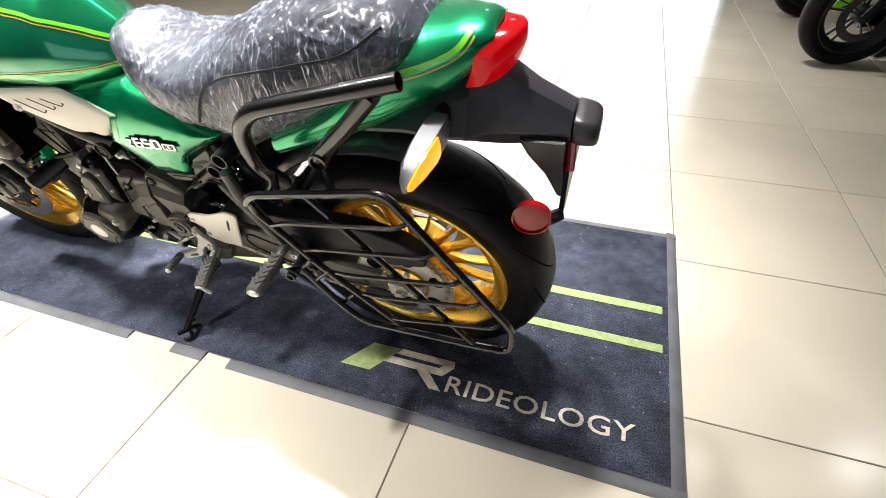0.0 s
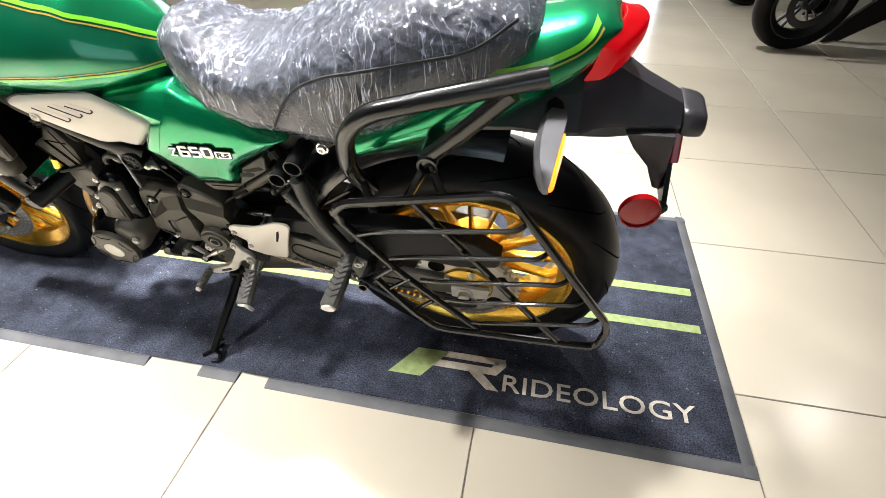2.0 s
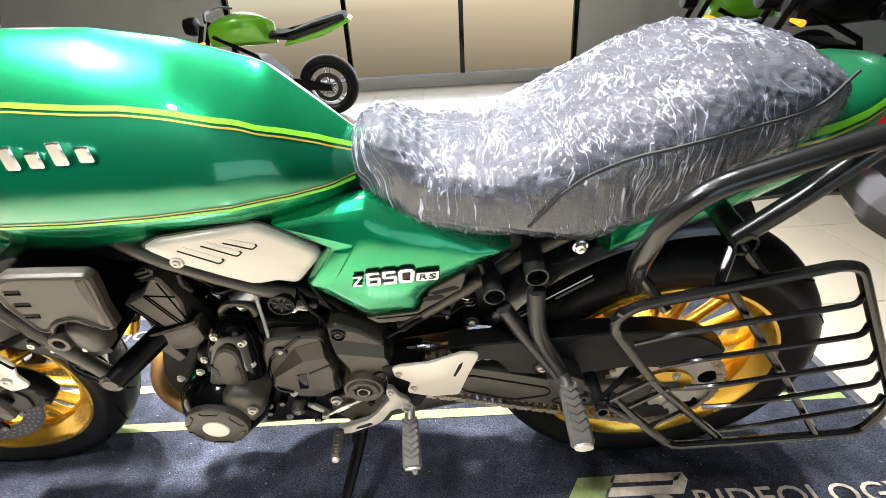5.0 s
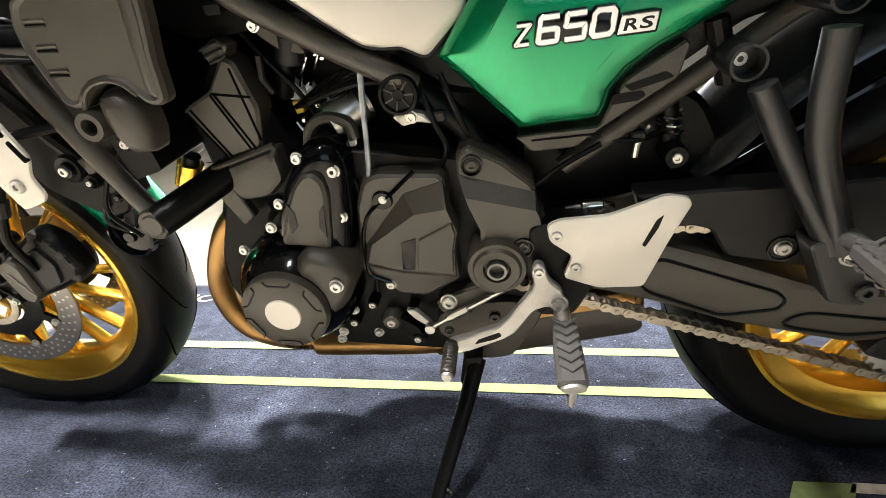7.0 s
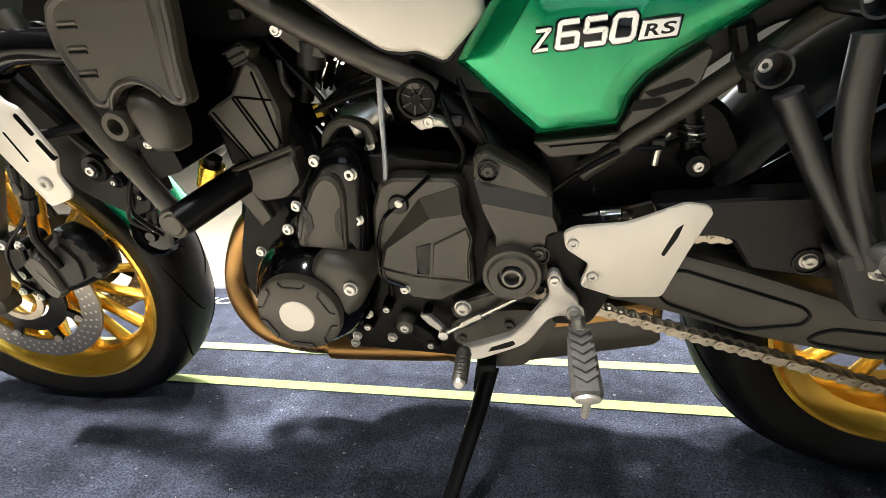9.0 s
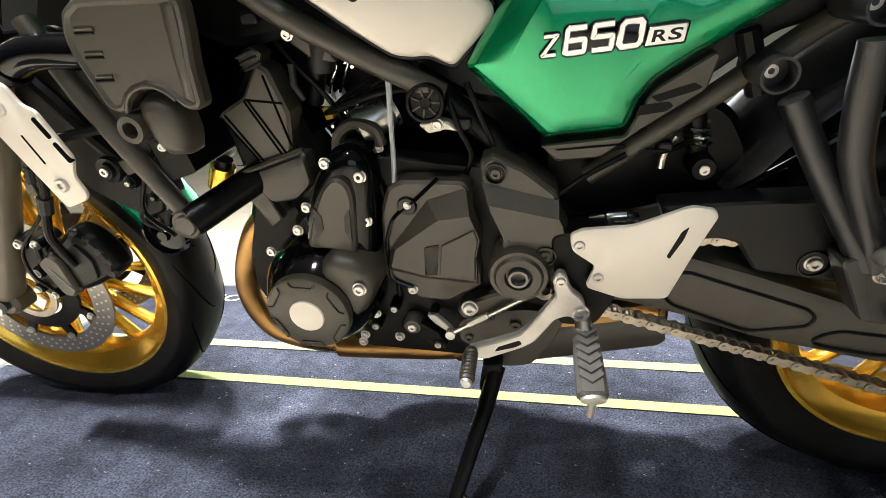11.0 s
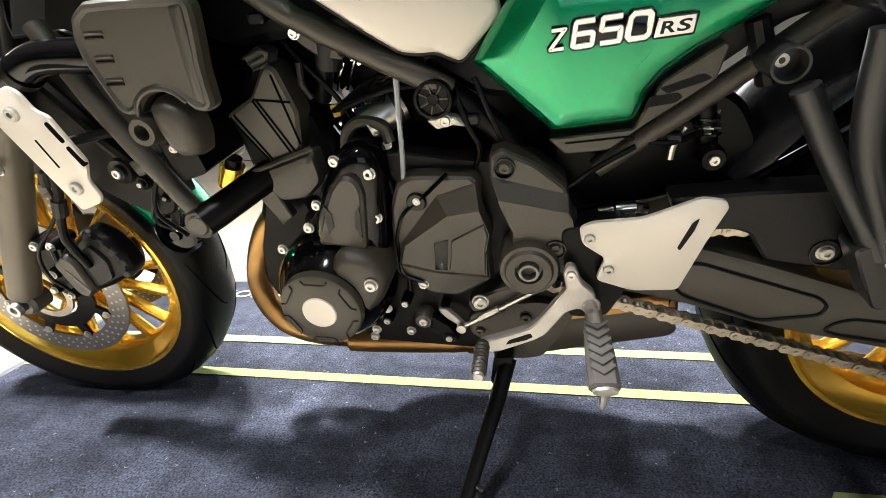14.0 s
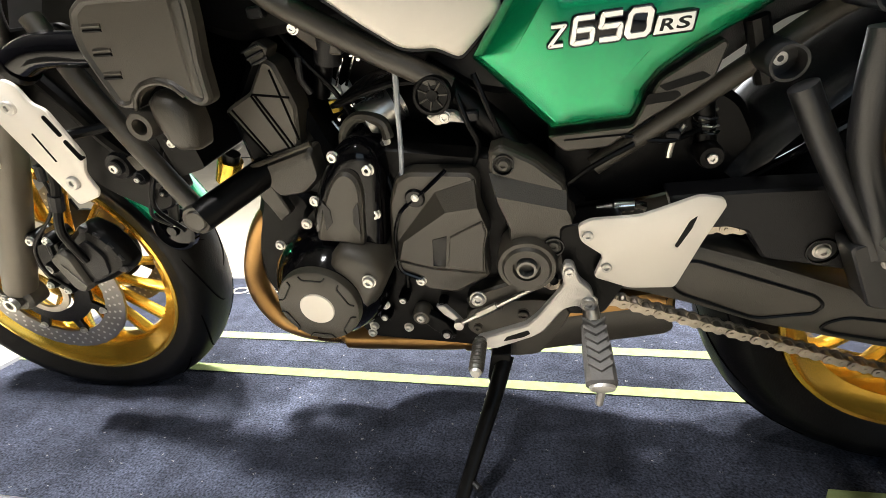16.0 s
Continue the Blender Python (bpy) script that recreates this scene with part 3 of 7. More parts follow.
bike = empty("motorcycle", "green retro motorcycle with gold wheels, leaning on its side stand", "motorcycle", BIKE)


def tyre_mesh(radius, width, rim_r):
    prof = []
    h = width / 2
    for k in range(-10, 11):
        a = radians(k * 9.0)
        prof.append((radius - (1 - math.cos(a)) * h * 0.62, h * math.sin(a)))
    side = [(radius - h * 0.72, h * 0.985), (rim_r + 0.022, h * 0.90), (rim_r + 0.004, h * 0.80), (rim_r - 0.004, h * 0.72)]
    full = [(r, -y) for r, y in reversed(side)] + prof + side
    return lathe(full, 72)


def rim_mesh(rim_r, half):
    prof = [(rim_r, -half), (rim_r + 0.002, -half + 0.004), (rim_r - 0.006, -half + 0.007), (rim_r - 0.007, -half + 0.013), (rim_r - 0.013, -half + 0.0135), (rim_r - 0.0145, -half + 0.020), (rim_r - 0.021, -half + 0.021), (rim_r - 0.028, -half + 0.038), (rim_r - 0.036, -0.012)]
    outer = prof + [(r, -y) for r, y in reversed(prof)]
    inner = [(rim_r - 0.006, half), (rim_r - 0.014, half - 0.012), (rim_r - 0.036, half - 0.022), (rim_r - 0.046, 0.012), (rim_r - 0.046, -0.012), (rim_r - 0.036, -half + 0.022), (rim_r - 0.014, -half + 0.012), (rim_r - 0.006, -half)]
    return lathe(outer + inner, 72, close=True)


def spoke_mesh(r0, r1, spread0, spread1, half):
    """A pair of slim flat spokes that open outwards, both in one cast leg."""
    bm = bmesh.new()
    for s in (-1, 1):
        a, b = Vector((spread0 * s, 0, r0)), Vector((spread1 * s, 0, r1))
        d = (b - a).normalized()
        w = Vector((d.z, 0, -d.x))
        loops = []
        for t, ww, hh, off in ((0, 0.006, 0.016, half), (0.5, 0.0042, 0.012, half * 0.55), (1, 0.0055, 0.013, 0.0)):
            c = a.lerp(b, t) + Vector((0, off * -0.3, 0))
            loops.append([c + w * u * ww + Vector((0, v * hh, 0)) for u, v in ((-1, -0.6), (-0.6, -1), (0.6, -1), (1, -0.6), (1, 0.6), (0.6, 1), (-0.6, 1), (-1, 0.6))])
        loft(loops, bm=bm)
    return bm


def wheel(name, m, radius, width, rim_r, half, hub_r, n, label):
    w = new(name)
    w.parent, w.matrix_basis = bike, m
    tagged(w, label)
    part("tyre", tyre_mesh(radius, width, rim_r), RUBBER, w, "black road tyre with shallow grooves")
    h = width / 2
    for side in (-1, 1):
        line = []
        for k in range(13):
            a = radians(8 + 58 * k / 12)
            r = radius - (1 - math.cos(a)) * h * 0.62 - 0.0006
            turn = radians(2 + 24 * (k / 12) ** 1.5)
            line.append((r * math.cos(turn), side * h * math.sin(a), r * math.sin(turn)))
        cut = finish(tube(line, [0.0010 + 0.0012 * math.sin(math.pi * k / 12) for k in range(13)], 6), "tread_groove", GROOVE)
        for k in range(14):
            ob = new("tread_groove", cut)
            ob.parent, ob.matrix_basis = w, pose(0, 0, 0, 0, 360 / 14 * (k + 0.25 * side), 0)
    part("rim", rim_mesh(rim_r, half), GOLD, w, "gold painted cast rim")
    part("hub", lathe([(0.0, -0.055), (0.03, -0.055), (hub_r * 0.8, -0.05), (hub_r, -0.03), (hub_r, 0.03), (hub_r * 0.8, 0.05), (0.03, 0.055), (0.0, 0.055)], 32), GOLD, w)
    sp = finish(spoke_mesh(hub_r * 0.8, rim_r - 0.04, 0.012, 0.036, 0.03), "spoke", GOLD)
    for i in range(n):
        ob = new("spoke", sp)
        ob.parent, ob.matrix_basis = w, pose(0, 0, 0, 0, 360 * i / n + 10, 0)
    return w


rear = wheel("rear_wheel", pose(0.012, 0, 0.305), 0.325, 0.160, 0.233, 0.068, 0.075, 8, "gold cast rear wheel")
FRONT = pose(-1.444, 0.042, 0.305, 0, 0, 2.9)
front = wheel("front_wheel", FRONT, 0.309, 0.124, 0.235, 0.05, 0.06, 8, "gold cast front wheel")

# fuel tank
TZB = [(-1.08, 0.80), (-1.02, 0.752), (-0.92, 0.745), (-0.83, 0.748), (-0.72, 0.751), (-0.64, 0.760), (-0.556, 0.762), (-0.495, 0.761)]
TZL = [(-1.08, 0.83), (-0.94, 0.813), (-0.82, 0.811), (-0.76, 0.811), (-0.67, 0.809), (-0.59, 0.805), (-0.55, 0.801), (-0.495, 0.796)]
TZU = [(-1.08, 0.952), (-0.88, 0.946), (-0.75, 0.932), (-0.70, 0.922), (-0.625, 0.900), (-0.58, 0.880), (-0.54, 0.857), (-0.495, 0.826)]
TZT = [(-1.08, 0.98), (-1.0, 1.005), (-0.9, 1.012), (-0.8, 1.005), (-0.70, 0.985), (-0.60, 0.948), (-0.54, 0.889), (-0.495, 0.844)]
TW = [(-1.08, 0.08), (-1.04, 0.115), (-0.95, 0.142), (-0.85, 0.147), (-0.75, 0.145), (-0.65, 0.132), (-0.58, 0.106), (-0.53, 0.076), (-0.495, 0.042)]


def tank_half(x, z):
    zb, zt, w = ramp(x, TZB), ramp(x, TZT), ramp(x, TW)
    zm = zb + (zt - zb) * 0.36
    if z >= zm:
        u = min((z - zm) / max(zt - zm, 1e-4), 1)
        return w * max(1 - u ** 1.6, 0) ** 0.8
    u = (zm - z) / max(zm - zb, 1e-4)
    return w * (1 - 0.24 * u ** 1.8)


def build_tank():
    loops, mats = [], None
    xs = [-1.08 + 0.585 * i / 46 for i in range(47)]
    for x in xs:
        zb, zl, zu, zt = (ramp(x, q) for q in (TZB, TZL, TZU, TZT))
        zs = [zb + (zl - zb) * k / 4 for k in range(4)] + [zl + (zu - zl) * k / 8 for k in range(8)] + [zu + (zt - zu) * (1 - (1 - k / 9) ** 2) for k in range(10)]
        half = [(x, -tank_half(x, z), z) for z in zs]
        loops.append(half + [(p[0], -p[1], p[2]) for p in reversed(half[:-1])])
    n = len(loops[0])
    mats = [1 if (4 <= j < 12 or n - 14 <= j < n - 6) else 0 for j in range(n)]
    bm = loft(loops, mats=mats)
    bmesh.ops.remove_doubles(bm, verts=bm.verts, dist=0.0004)
    t = part("fuel_tank", bm, [GREEN, DEEP], bike, "candy green teardrop fuel tank with pinstripes", angle=60)
    for table, dz, w, mat, nm in ((TZL, -0.003, 0.0052, LIME, "lime_stripe"), (TZL, 0.003, 0.0019, GOLDLINE, "gold_stripe"), (TZU, 0.003, 0.0052, LIME, "lime_stripe"), (TZU, -0.003, 0.0019, GOLDLINE, "gold_stripe")):
        rows = []
        for x in [-1.06 + 0.56 * i / 60 for i in range(61)]:
            z = ramp(x, table) + dz
            rows.append([(x, -tank_half(x, z + s * w / 2) - 0.0012, z + s * w / 2) for s in (-1, 0, 1)])
        part(nm, loft(rows, caps=False, closed=False), mat, t, angle=80)
    return t


build_tank()


# seat with its wrapping film
SB = [(-0.500, 0.746), (-0.456, 0.734), (-0.421, 0.7215), (-0.351, 0.7208), (-0.272, 0.7140), (-0.184, 0.6970), (-0.131, 0.7240), (-0.060, 0.7530), (0.054, 0.8124), (0.142, 0.865)]
ST = [(-0.500, 0.838), (-0.478, 0.8585), (-0.447, 0.8570), (-0.395, 0.8260), (-0.324, 0.8170), (-0.263, 0.8360), (-0.201, 0.8645), (-0.122, 0.9000), (-0.034, 0.9290), (0.054, 0.9234), (0.107, 0.907), (0.133, 0.880)]
SW = [(-0.500, 0.038), (-0.478, 0.0605), (-0.430, 0.0915), (-0.342, 0.1235), (-0.210, 0.1440), (-0.078, 0.1560), (0.054, 0.1265), (0.115, 0.0928), (0.133, 0.0565)]


def seat_loops(grow, crinkle, nx=72, nk=48):
    loops = []
    for i in range(nx + 1):
        x = -0.50 + 0.633 * i / nx
        zb, zt, w = ramp(x, SB) - grow, ramp(x, ST) + grow, ramp(x, SW) + grow
        lp = []
        for k in range(nk):
            a = 2 * math.pi * k / nk
            c, s = math.cos(a), math.sin(a)
            e = 0.62
            y = w * math.copysign(abs(c) ** e, c)
            z = (zb + zt) / 2 + (zt - zb) / 2 * math.copysign(abs(s) ** e, s)
            if crinkle:
                # folds fan out from the waist of the seat, with finer creases between them
                f = x + 0.30 + 0.10 * noise.noise((x * 9, y * 9, z * 9))
                q = 1 - abs(noise.noise((f * 46 + z * 22, y * 9, z * 7 - x * 9)))
                q2 = 1 - abs(noise.noise((x * 70 - z * 60, y * 34, z * 30 + 7)))
                q3 = 1 - abs(noise.noise((x * 24 + z * 60, y * 40 - 3, z * 20)))
                d = crinkle * (q ** 5 + 0.6 * q2 ** 5 + 0.7 * q3 ** 6 - 0.5)
                y, z = y + d * c, z + d * s
            lp.append((x, y, z))
        loops.append(lp)
    return loops


seat = part("seat", loft(seat_loops(0, 0)), VINYL, bike, "black stitched seat wrapped in clear plastic film", angle=60)
SEAM = [(-0.268, 0.754), (-0.250, 0.780), (-0.228, 0.808), (-0.197, 0.834), (-0.153, 0.854), (-0.107, 0.866), (-0.022, 0.879), (0.05, 0.889), (0.105, 0.915)]
for s in (-1, 1):
    rows = smooth_path([(x, s * (ramp(x, SW) + 0.0075), z) for x, z in SEAM])
    part("piping", tube(rows, 0.0024, 6), VINYL, seat, "raised black seam")
part("plastic_wrap", loft(seat_loops(0.005, 0.0034, 240, 160)), FILM, seat, "crinkled clear plastic film", angle=70)

# side panels
PANEL = [(-0.598, 0.650), (-0.516, 0.568), (-0.434, 0.574), (-0.428, 0.586), (-0.423, 0.604), (-0.409, 0.621), (-0.384, 0.638), (-0.283, 0.694), (-0.334, 0.719), (-0.399, 0.747), (-0.450, 0.760), (-0.486, 0.779), (-0.632, 0.762), (-0.550, 0.715)]
PANEL_RINGS = [(-0.06, 0.0), (-0.104, 0.0), (-0.1075, 0.0014), (-0.1170, 0.0085)]


def panel_face():
    """The bulged outer skin of the side panel: domed between its bevelled rim."""
    rings = PANEL_RINGS + [(-0.1182, 0.0105), (-0.1215, 0.019), (-0.1245, 0.030)]
    bm = slab(bmesh.new(), PANEL, rings, 0.004)
    a, b = Vector((-0.56, 0, 0.716)), Vector((-0.283, 0, 0.6945))
    up = Vector((b.z - a.z, 0, a.x - b.x)).normalized() * -1
    bmesh.ops.triangulate(bm, faces=[f for f in bm.faces if len(f.verts) > 4])
    bmesh.ops.bisect_plane(bm, geom=bm.verts[:] + bm.edges[:] + bm.faces[:], plane_co=a, plane_no=up)
    for v in bm.verts:
        h = (v.co - a).dot(up)
        if h > 0 and v.co.y < -0.07:
            v.co.y += h * 0.42
        elif h < 0:
            v.co.y -= h * 0.03
    return bm


panel = part("side_panel", panel_face(), GREEN, bike, "candy green side panel with model badge", angle=28)
part("side_panel", slab(bmesh.new(), PANEL, [(-y, d) for y, d in PANEL_RINGS], 0.004), GREEN, bike)
BADGE = pose(-0.5215, -0.1275, 0.6545, 90, -2.3, -0.8)


def ribbon(pts, hw, z0, z1, loop=False, lean=0.16):
    """A flat raised stroke with bevelled edges along a line in the badge's plane."""
    pts = [Vector((u + v * lean, v, 0)) for u, v in pts]
    n, rows = len(pts), []
    for i, p in enumerate(pts):
        a = pts[i - 1] if i or loop else p - (pts[1] - p)
        b = pts[(i + 1) % n] if i < n - 1 or loop else p + (p - pts[-2])
        d1, d2 = (p - a).normalized(), (b - p).normalized()
        t = (d1 + d2).normalized()
        side = Vector((-t.y, t.x, 0)) * (hw / max(t.dot(d1), 0.5))
        rows.append([p + side * k + Vector((0, 0, z)) for k, z in ((-1, z0), (-1, z1 - 0.0006), (-0.72, z1), (0.72, z1), (1, z1 - 0.0006), (1, z0))])
    if loop:
        rows.append(rows[0])
    return loft(rows, caps=not loop)


def digit(line, bx, by, w, h, hw, r, loop=False):
    pts = [(bx + hw + u * (w - 2 * hw), by + hw + v * (h - 2 * hw)) for u, v in line]
    pts = [(p[0], p[2]) for p in fillet([(u, 0, v) for u, v in pts], r)] if not loop else pts
    part("badge_digit", ribbon(pts, hw, 0.0, 0.0026, loop), CHROME, panel, m=BADGE)
    part("badge_outline", ribbon(pts, hw + 0.0013, -0.0006, 0.0012, loop), GLOSSBLACK, panel, m=BADGE)


c_ = 0.14
digit([(0, 1), (1, 1), (0, 0), (1, 0)], 0.0, 0.001, 0.0165, 0.0205, 0.0019, 0.0008)
digit([(1, 1), (0, 1), (0, 0), (1, 0), (1, 0.52), (0.1, 0.52)], 0.0205, 0, 0.0225, 0.0265, 0.0028, 0.0022)
digit([(1, 1), (0, 1), (0, 0.53), (1, 0.53), (1, 0), (0, 0)], 0.0445, 0, 0.0225, 0.0265, 0.0028, 0.0012)
digit([(c_, 1), (0, 1 - c_), (0, c_), (c_, 0), (1 - c_, 0), (1, c_), (1, 1 - c_), (1 - c_, 1)], 0.0685, 0, 0.0235, 0.0265, 0.0029, 0.0035, True)
o = [(0.021, 0.002), (0.0905, 0.002), (0.0945, 0.0245), (0.0245, 0.0245)]
part("badge_backing", slab(bmesh.new(), o, [(0.0008, 0), (-0.0006, 0), (-0.0010, 0.0005)], 0.0025), GLOSSBLACK, panel, m=BADGE @ pose(0, 0, 0, -90, 0, 0))
part("badge_backing", slab(bmesh.new(), [(0.0935, -0.001), (0.1288, -0.001), (0.1322, 0.018), (0.0969, 0.018)], [(0.0008, 0), (-0.0003, 0), (-0.0008, 0.0005)], 0.002), GLOSSBLACK, panel, m=BADGE @ pose(0, 0, 0, -90, 0, 0))
bm = bmesh.new()
RSB = [(0.0945, 0.0005), (0.1275, 0.0005), (0.1305, 0.0165), (0.0975, 0.0165)]
slab(bm, RSB, [(0.0006, 0), (-0.001, 0), (-0.0016, 0.0006)], 0.0015)
part("badge_plate", bm, CHROME, panel, m=BADGE @ pose(0, 0, 0, -90, 0, 0))
for word, bx in (("R", 0.0995), ("S", 0.1135)):
    ob = new("badge_letter", fit_text(text_mesh(word, 0.018, 0.0004, GLOSSBLACK, "badge_letter", 1.0, 0.15, 0.0004), bx, 0.0035, 0.0125, 0.0100))
    ob.parent, ob.matrix_basis = panel, BADGE @ pose(0, 0, 0.0019)
BEIGE = [(-0.777, 0.770), (-0.746, 0.733), (-0.700, 0.693), (-0.668, 0.668), (-0.650, 0.664), (-0.634, 0.664), (-0.609, 0.650), (-0.565, 0.690), (-0.566, 0.704), (-0.630, 0.766), (-0.640, 0.771), (-0.757, 0.778)]
FLARE = Matrix(((1, 0, 0, 0), (0.25, 1, 0, 0.14125), (0, 0, 1, 0), (0, 0, 0, 1)))


def flared(bm):
    """The frame cover stands out further towards the front."""
    bm.transform(FLARE)
    return bm


cover = part("frame_cover", flared(slab(bmesh.new(), BEIGE, [(-0.07, 0), (-0.089, 0), (-0.094, 0.001), (-0.098, 0.004), (-0.100, 0.010)], 0.007)), CHAMPAGNE, bike, "champagne coloured frame cover with three pressed slots")
part("cover_rim", flared(slab(bmesh.new(), inset(BEIGE, -0.0035), [(-0.07, 0), (-0.088, 0), (-0.090, 0.001)], 0.008)), GLOSSBLACK, cover)
for (x0, z0), (x1, z1) in (((-0.736, 0.757), (-0.695, 0.721)), ((-0.707, 0.757), (-0.670, 0.727)), ((-0.680, 0.754), (-0.648, 0.733))):
    sl = tube(fillet([(x0, -0.1000, z0), (x1, -0.1000, z1), (x1 + 0.0075, -0.1000, z1 + 0.0045), (x1 + 0.0055, -0.1000, z1 + 0.008)], 0.003), 0.0012, 6)
    part("slot", flared(sl), PLASTIC, cover)
    up_ = tube([(x0 + 0.008, -0.0998, z0 + 0.004), (x1 + 0.0055, -0.0998, z1 + 0.008)], 0.0009, 6)
    part("slot_lip", flared(up_), CHAMPAGNE, cover)
part("bolt_seat", lathe([(0.0, -0.146), (0.0085, -0.146), (0.0095, -0.143), (0.0095, -0.12)], 20, m=pose(-0.744, 0, 0.738)), CHAMPAGNE, cover)
bolt(cover, -0.744, -0.1455, 0.738, 0.0055, CHAMPAGNE)
VENT = [(-0.423, 0.588), (-0.410, 0.612), (-0.356, 0.645), (-0.352, 0.640), (-0.360, 0.609), (-0.420, 0.570), (-0.457, 0.543), (-0.504, 0.541), (-0.522, 0.560), (-0.433, 0.566)]
vent = part("side_vent", plate(VENT, -0.07, -0.102, 0.002, 0.004), COVER, bike, "dark plastic vent below the side panel")
for o in ([(-0.412, 0.606), (-0.372, 0.617), (-0.364, 0.612), (-0.370, 0.609), (-0.404, 0.600)], [(-0.421, 0.598), (-0.393, 0.600), (-0.389, 0.595), (-0.396, 0.590), (-0.425, 0.587)]):
    part("vent_slot", slab(bmesh.new(), o, [(-0.09, 0), (-0.1026, 0)], 0.002), SATIN, vent)
part("vent_seam", tube([(-0.504, -0.1025, 0.5545), (-0.437, -0.1025, 0.5575), (-0.412, -0.1025, 0.5745)], 0.0011, 6), SATIN, vent)

# tail
TB = [(-0.15, 0.66), (-0.03, 0.70), (0.069, 0.733), (0.143, 0.772), (0.186, 0.799), (0.203, 0.814), (0.224, 0.836), (0.2325, 0.862), (0.236, 0.868)]
TT = [(-0.15, 0.74), (-0.03, 0.80), (0.05, 0.858), (0.12, 0.885), (0.186, 0.890), (0.2234, 0.886), (0.236, 0.876)]
TWD = [(-0.15, 0.128), (0.0, 0.128), (0.1, 0.117), (0.15, 0.100), (0.18, 0.084), (0.215, 0.062), (0.236, 0.042)]


def tail_half(x, z):
    zb, zt, w = ramp(x, TB), ramp(x, TT), ramp(x, TWD)
    u = abs(2 * (z - zb) / max(zt - zb, 1e-4) - 1)
    return w * max(1 - min(u, 1) ** 2.6, 0) ** 0.42


def build_tail():
    loops = []
    for i in range(45):
        x = -0.15 + 0.386 * i / 44
        zb, zt = ramp(x, TB), ramp(x, TT)
        zs = [zb + (zt - zb) * (0.5 - 0.5 * math.cos(math.pi * k / 12)) for k in range(13)]
        half = [(x, -tail_half(x, z), z) for z in zs]
        loops.append(half + [(q[0], -q[1], q[2]) for q in reversed(half[1:-1])])
    t = part("tail_cowl", loft(loops), GREEN, bike, "candy green duck-tail cowl with pinstripes", angle=60)
    line = [(0.050, 0.834), (0.111, 0.848), (0.150, 0.856), (0.180, 0.864), (0.196, 0.873), (0.205, 0.884)]
    for off, w, mat, nm in ((0.0, 0.008, LIME, "lime_stripe"), (-0.009, 0.003, GOLDLINE, "gold_stripe")):
        path = smooth_path([(x, 0, z) for x, z in line], 6)
        rows = []
        for i, q in enumerate(path):
            d = path[min(i + 1, len(path) - 1)] - path[max(i - 1, 0)]
            nrm = Vector((d.z, 0, -d.x)).normalized()
            row = []
            for s in (-1, 0, 1):
                e = q + nrm * (off * -1 + s * w / 2)
                row.append((e.x, -tail_half(e.x, e.z) - 0.0014, e.z))
            rows.append(row)
        part(nm, loft(rows, caps=False, closed=False), mat, t, angle=80)


build_tail()
LAMP = [(0.214, 0.800), (0.250, 0.806), (0.264, 0.823), (0.2735, 0.850), (0.2735, 0.872), (0.240, 0.877), (0.228, 0.832)]


def lamp_lens():
    """A wide wedge lens, swept forward at both ends."""
    loops = []
    base = rounded(LAMP, 0.006, 3)
    cx, cz = 0.243, 0.842
    for k in range(-10, 11):
        y = 0.0064 * k
        u = abs(k) / 10
        sweepback = 0.028 * u ** 1.7
        sc = 1 - 0.32 * u ** 3
        loops.append([(cx + (x - cx) * sc - sweepback, y, cz + (z - cz) * sc - 0.008 * u * u) for x, z in base])
    return loft(loops)


tl = part("tail_light", lamp_lens(), REDLAMP, bike, "red tail light lens, glowing faintly", angle=45)
for i in range(2):
    part("lens_rib", tube([(0.252 + 0.008 * i - 0.028 * (abs(k) / 10) ** 1.7, 0.0060 * k, 0.826 + 0.024 * i) for k in range(-9, 10)], 0.004, 6), REDLENS, tl)


def mudguard():
    """A tapering tray below the tail: narrow ridge on top, wide shoulders, drawn in to the tip."""
    loops = []
    for x, zt, zm, zb, wt, wm, wb in (
        (0.02, 0.770, 0.742, 0.712, 0.030, 0.100, 0.060), (0.10, 0.790, 0.752, 0.714, 0.030, 0.106, 0.060), (0.165, 0.802, 0.748, 0.706, 0.028, 0.108, 0.058),
        (0.198, 0.818, 0.742, 0.700, 0.030, 0.098, 0.054), (0.222, 0.818, 0.738, 0.696, 0.030, 0.074, 0.048), (0.248, 0.806, 0.733, 0.694, 0.026, 0.060, 0.044),
        (0.292, 0.777, 0.728, 0.699, 0.020, 0.051, 0.040), (0.349, 0.746, 0.727, 0.704, 0.018, 0.046, 0.038),
    ):
        half = [(wb * 0.5, zb - 0.002), (wb, zb), (wm, zm - 0.006), (wm, zm), ((wt + wm) / 2, (zt * 0.62 + zm * 0.38)), (wt, zt), (0, zt + 0.002)]
        loops.append([(x, -y, z) for y, z in half] + [(x, y, z) for y, z in reversed(half[:-1])])
    return loft(loops)


ut = part("rear_mudguard", mudguard(), TAILPLASTIC, bike, "black plastic rear mudguard", angle=24)
loops = []
TIP = rounded([(0.040, 0.699), (0.047, 0.722), (0.034, 0.742), (-0.034, 0.742), (-0.047, 0.722), (-0.040, 0.699)], 0.010, 4)
for x, g, drop in ((0.3515, 0.96, 0.0), (0.3535, 1.0, 0.0), (0.366, 0.985, 0.002), (0.378, 0.94, 0.004), (0.385, 0.86, 0.006), (0.3885, 0.74, 0.007), (0.390, 0.55, 0.008)):
    loops.append([(x, y * g, 0.718 + (z - 0.718) * g - drop) for y, z in TIP])
part("mudguard_tip", loft(loops), TAILPLASTIC, ut, angle=50)
loops = []
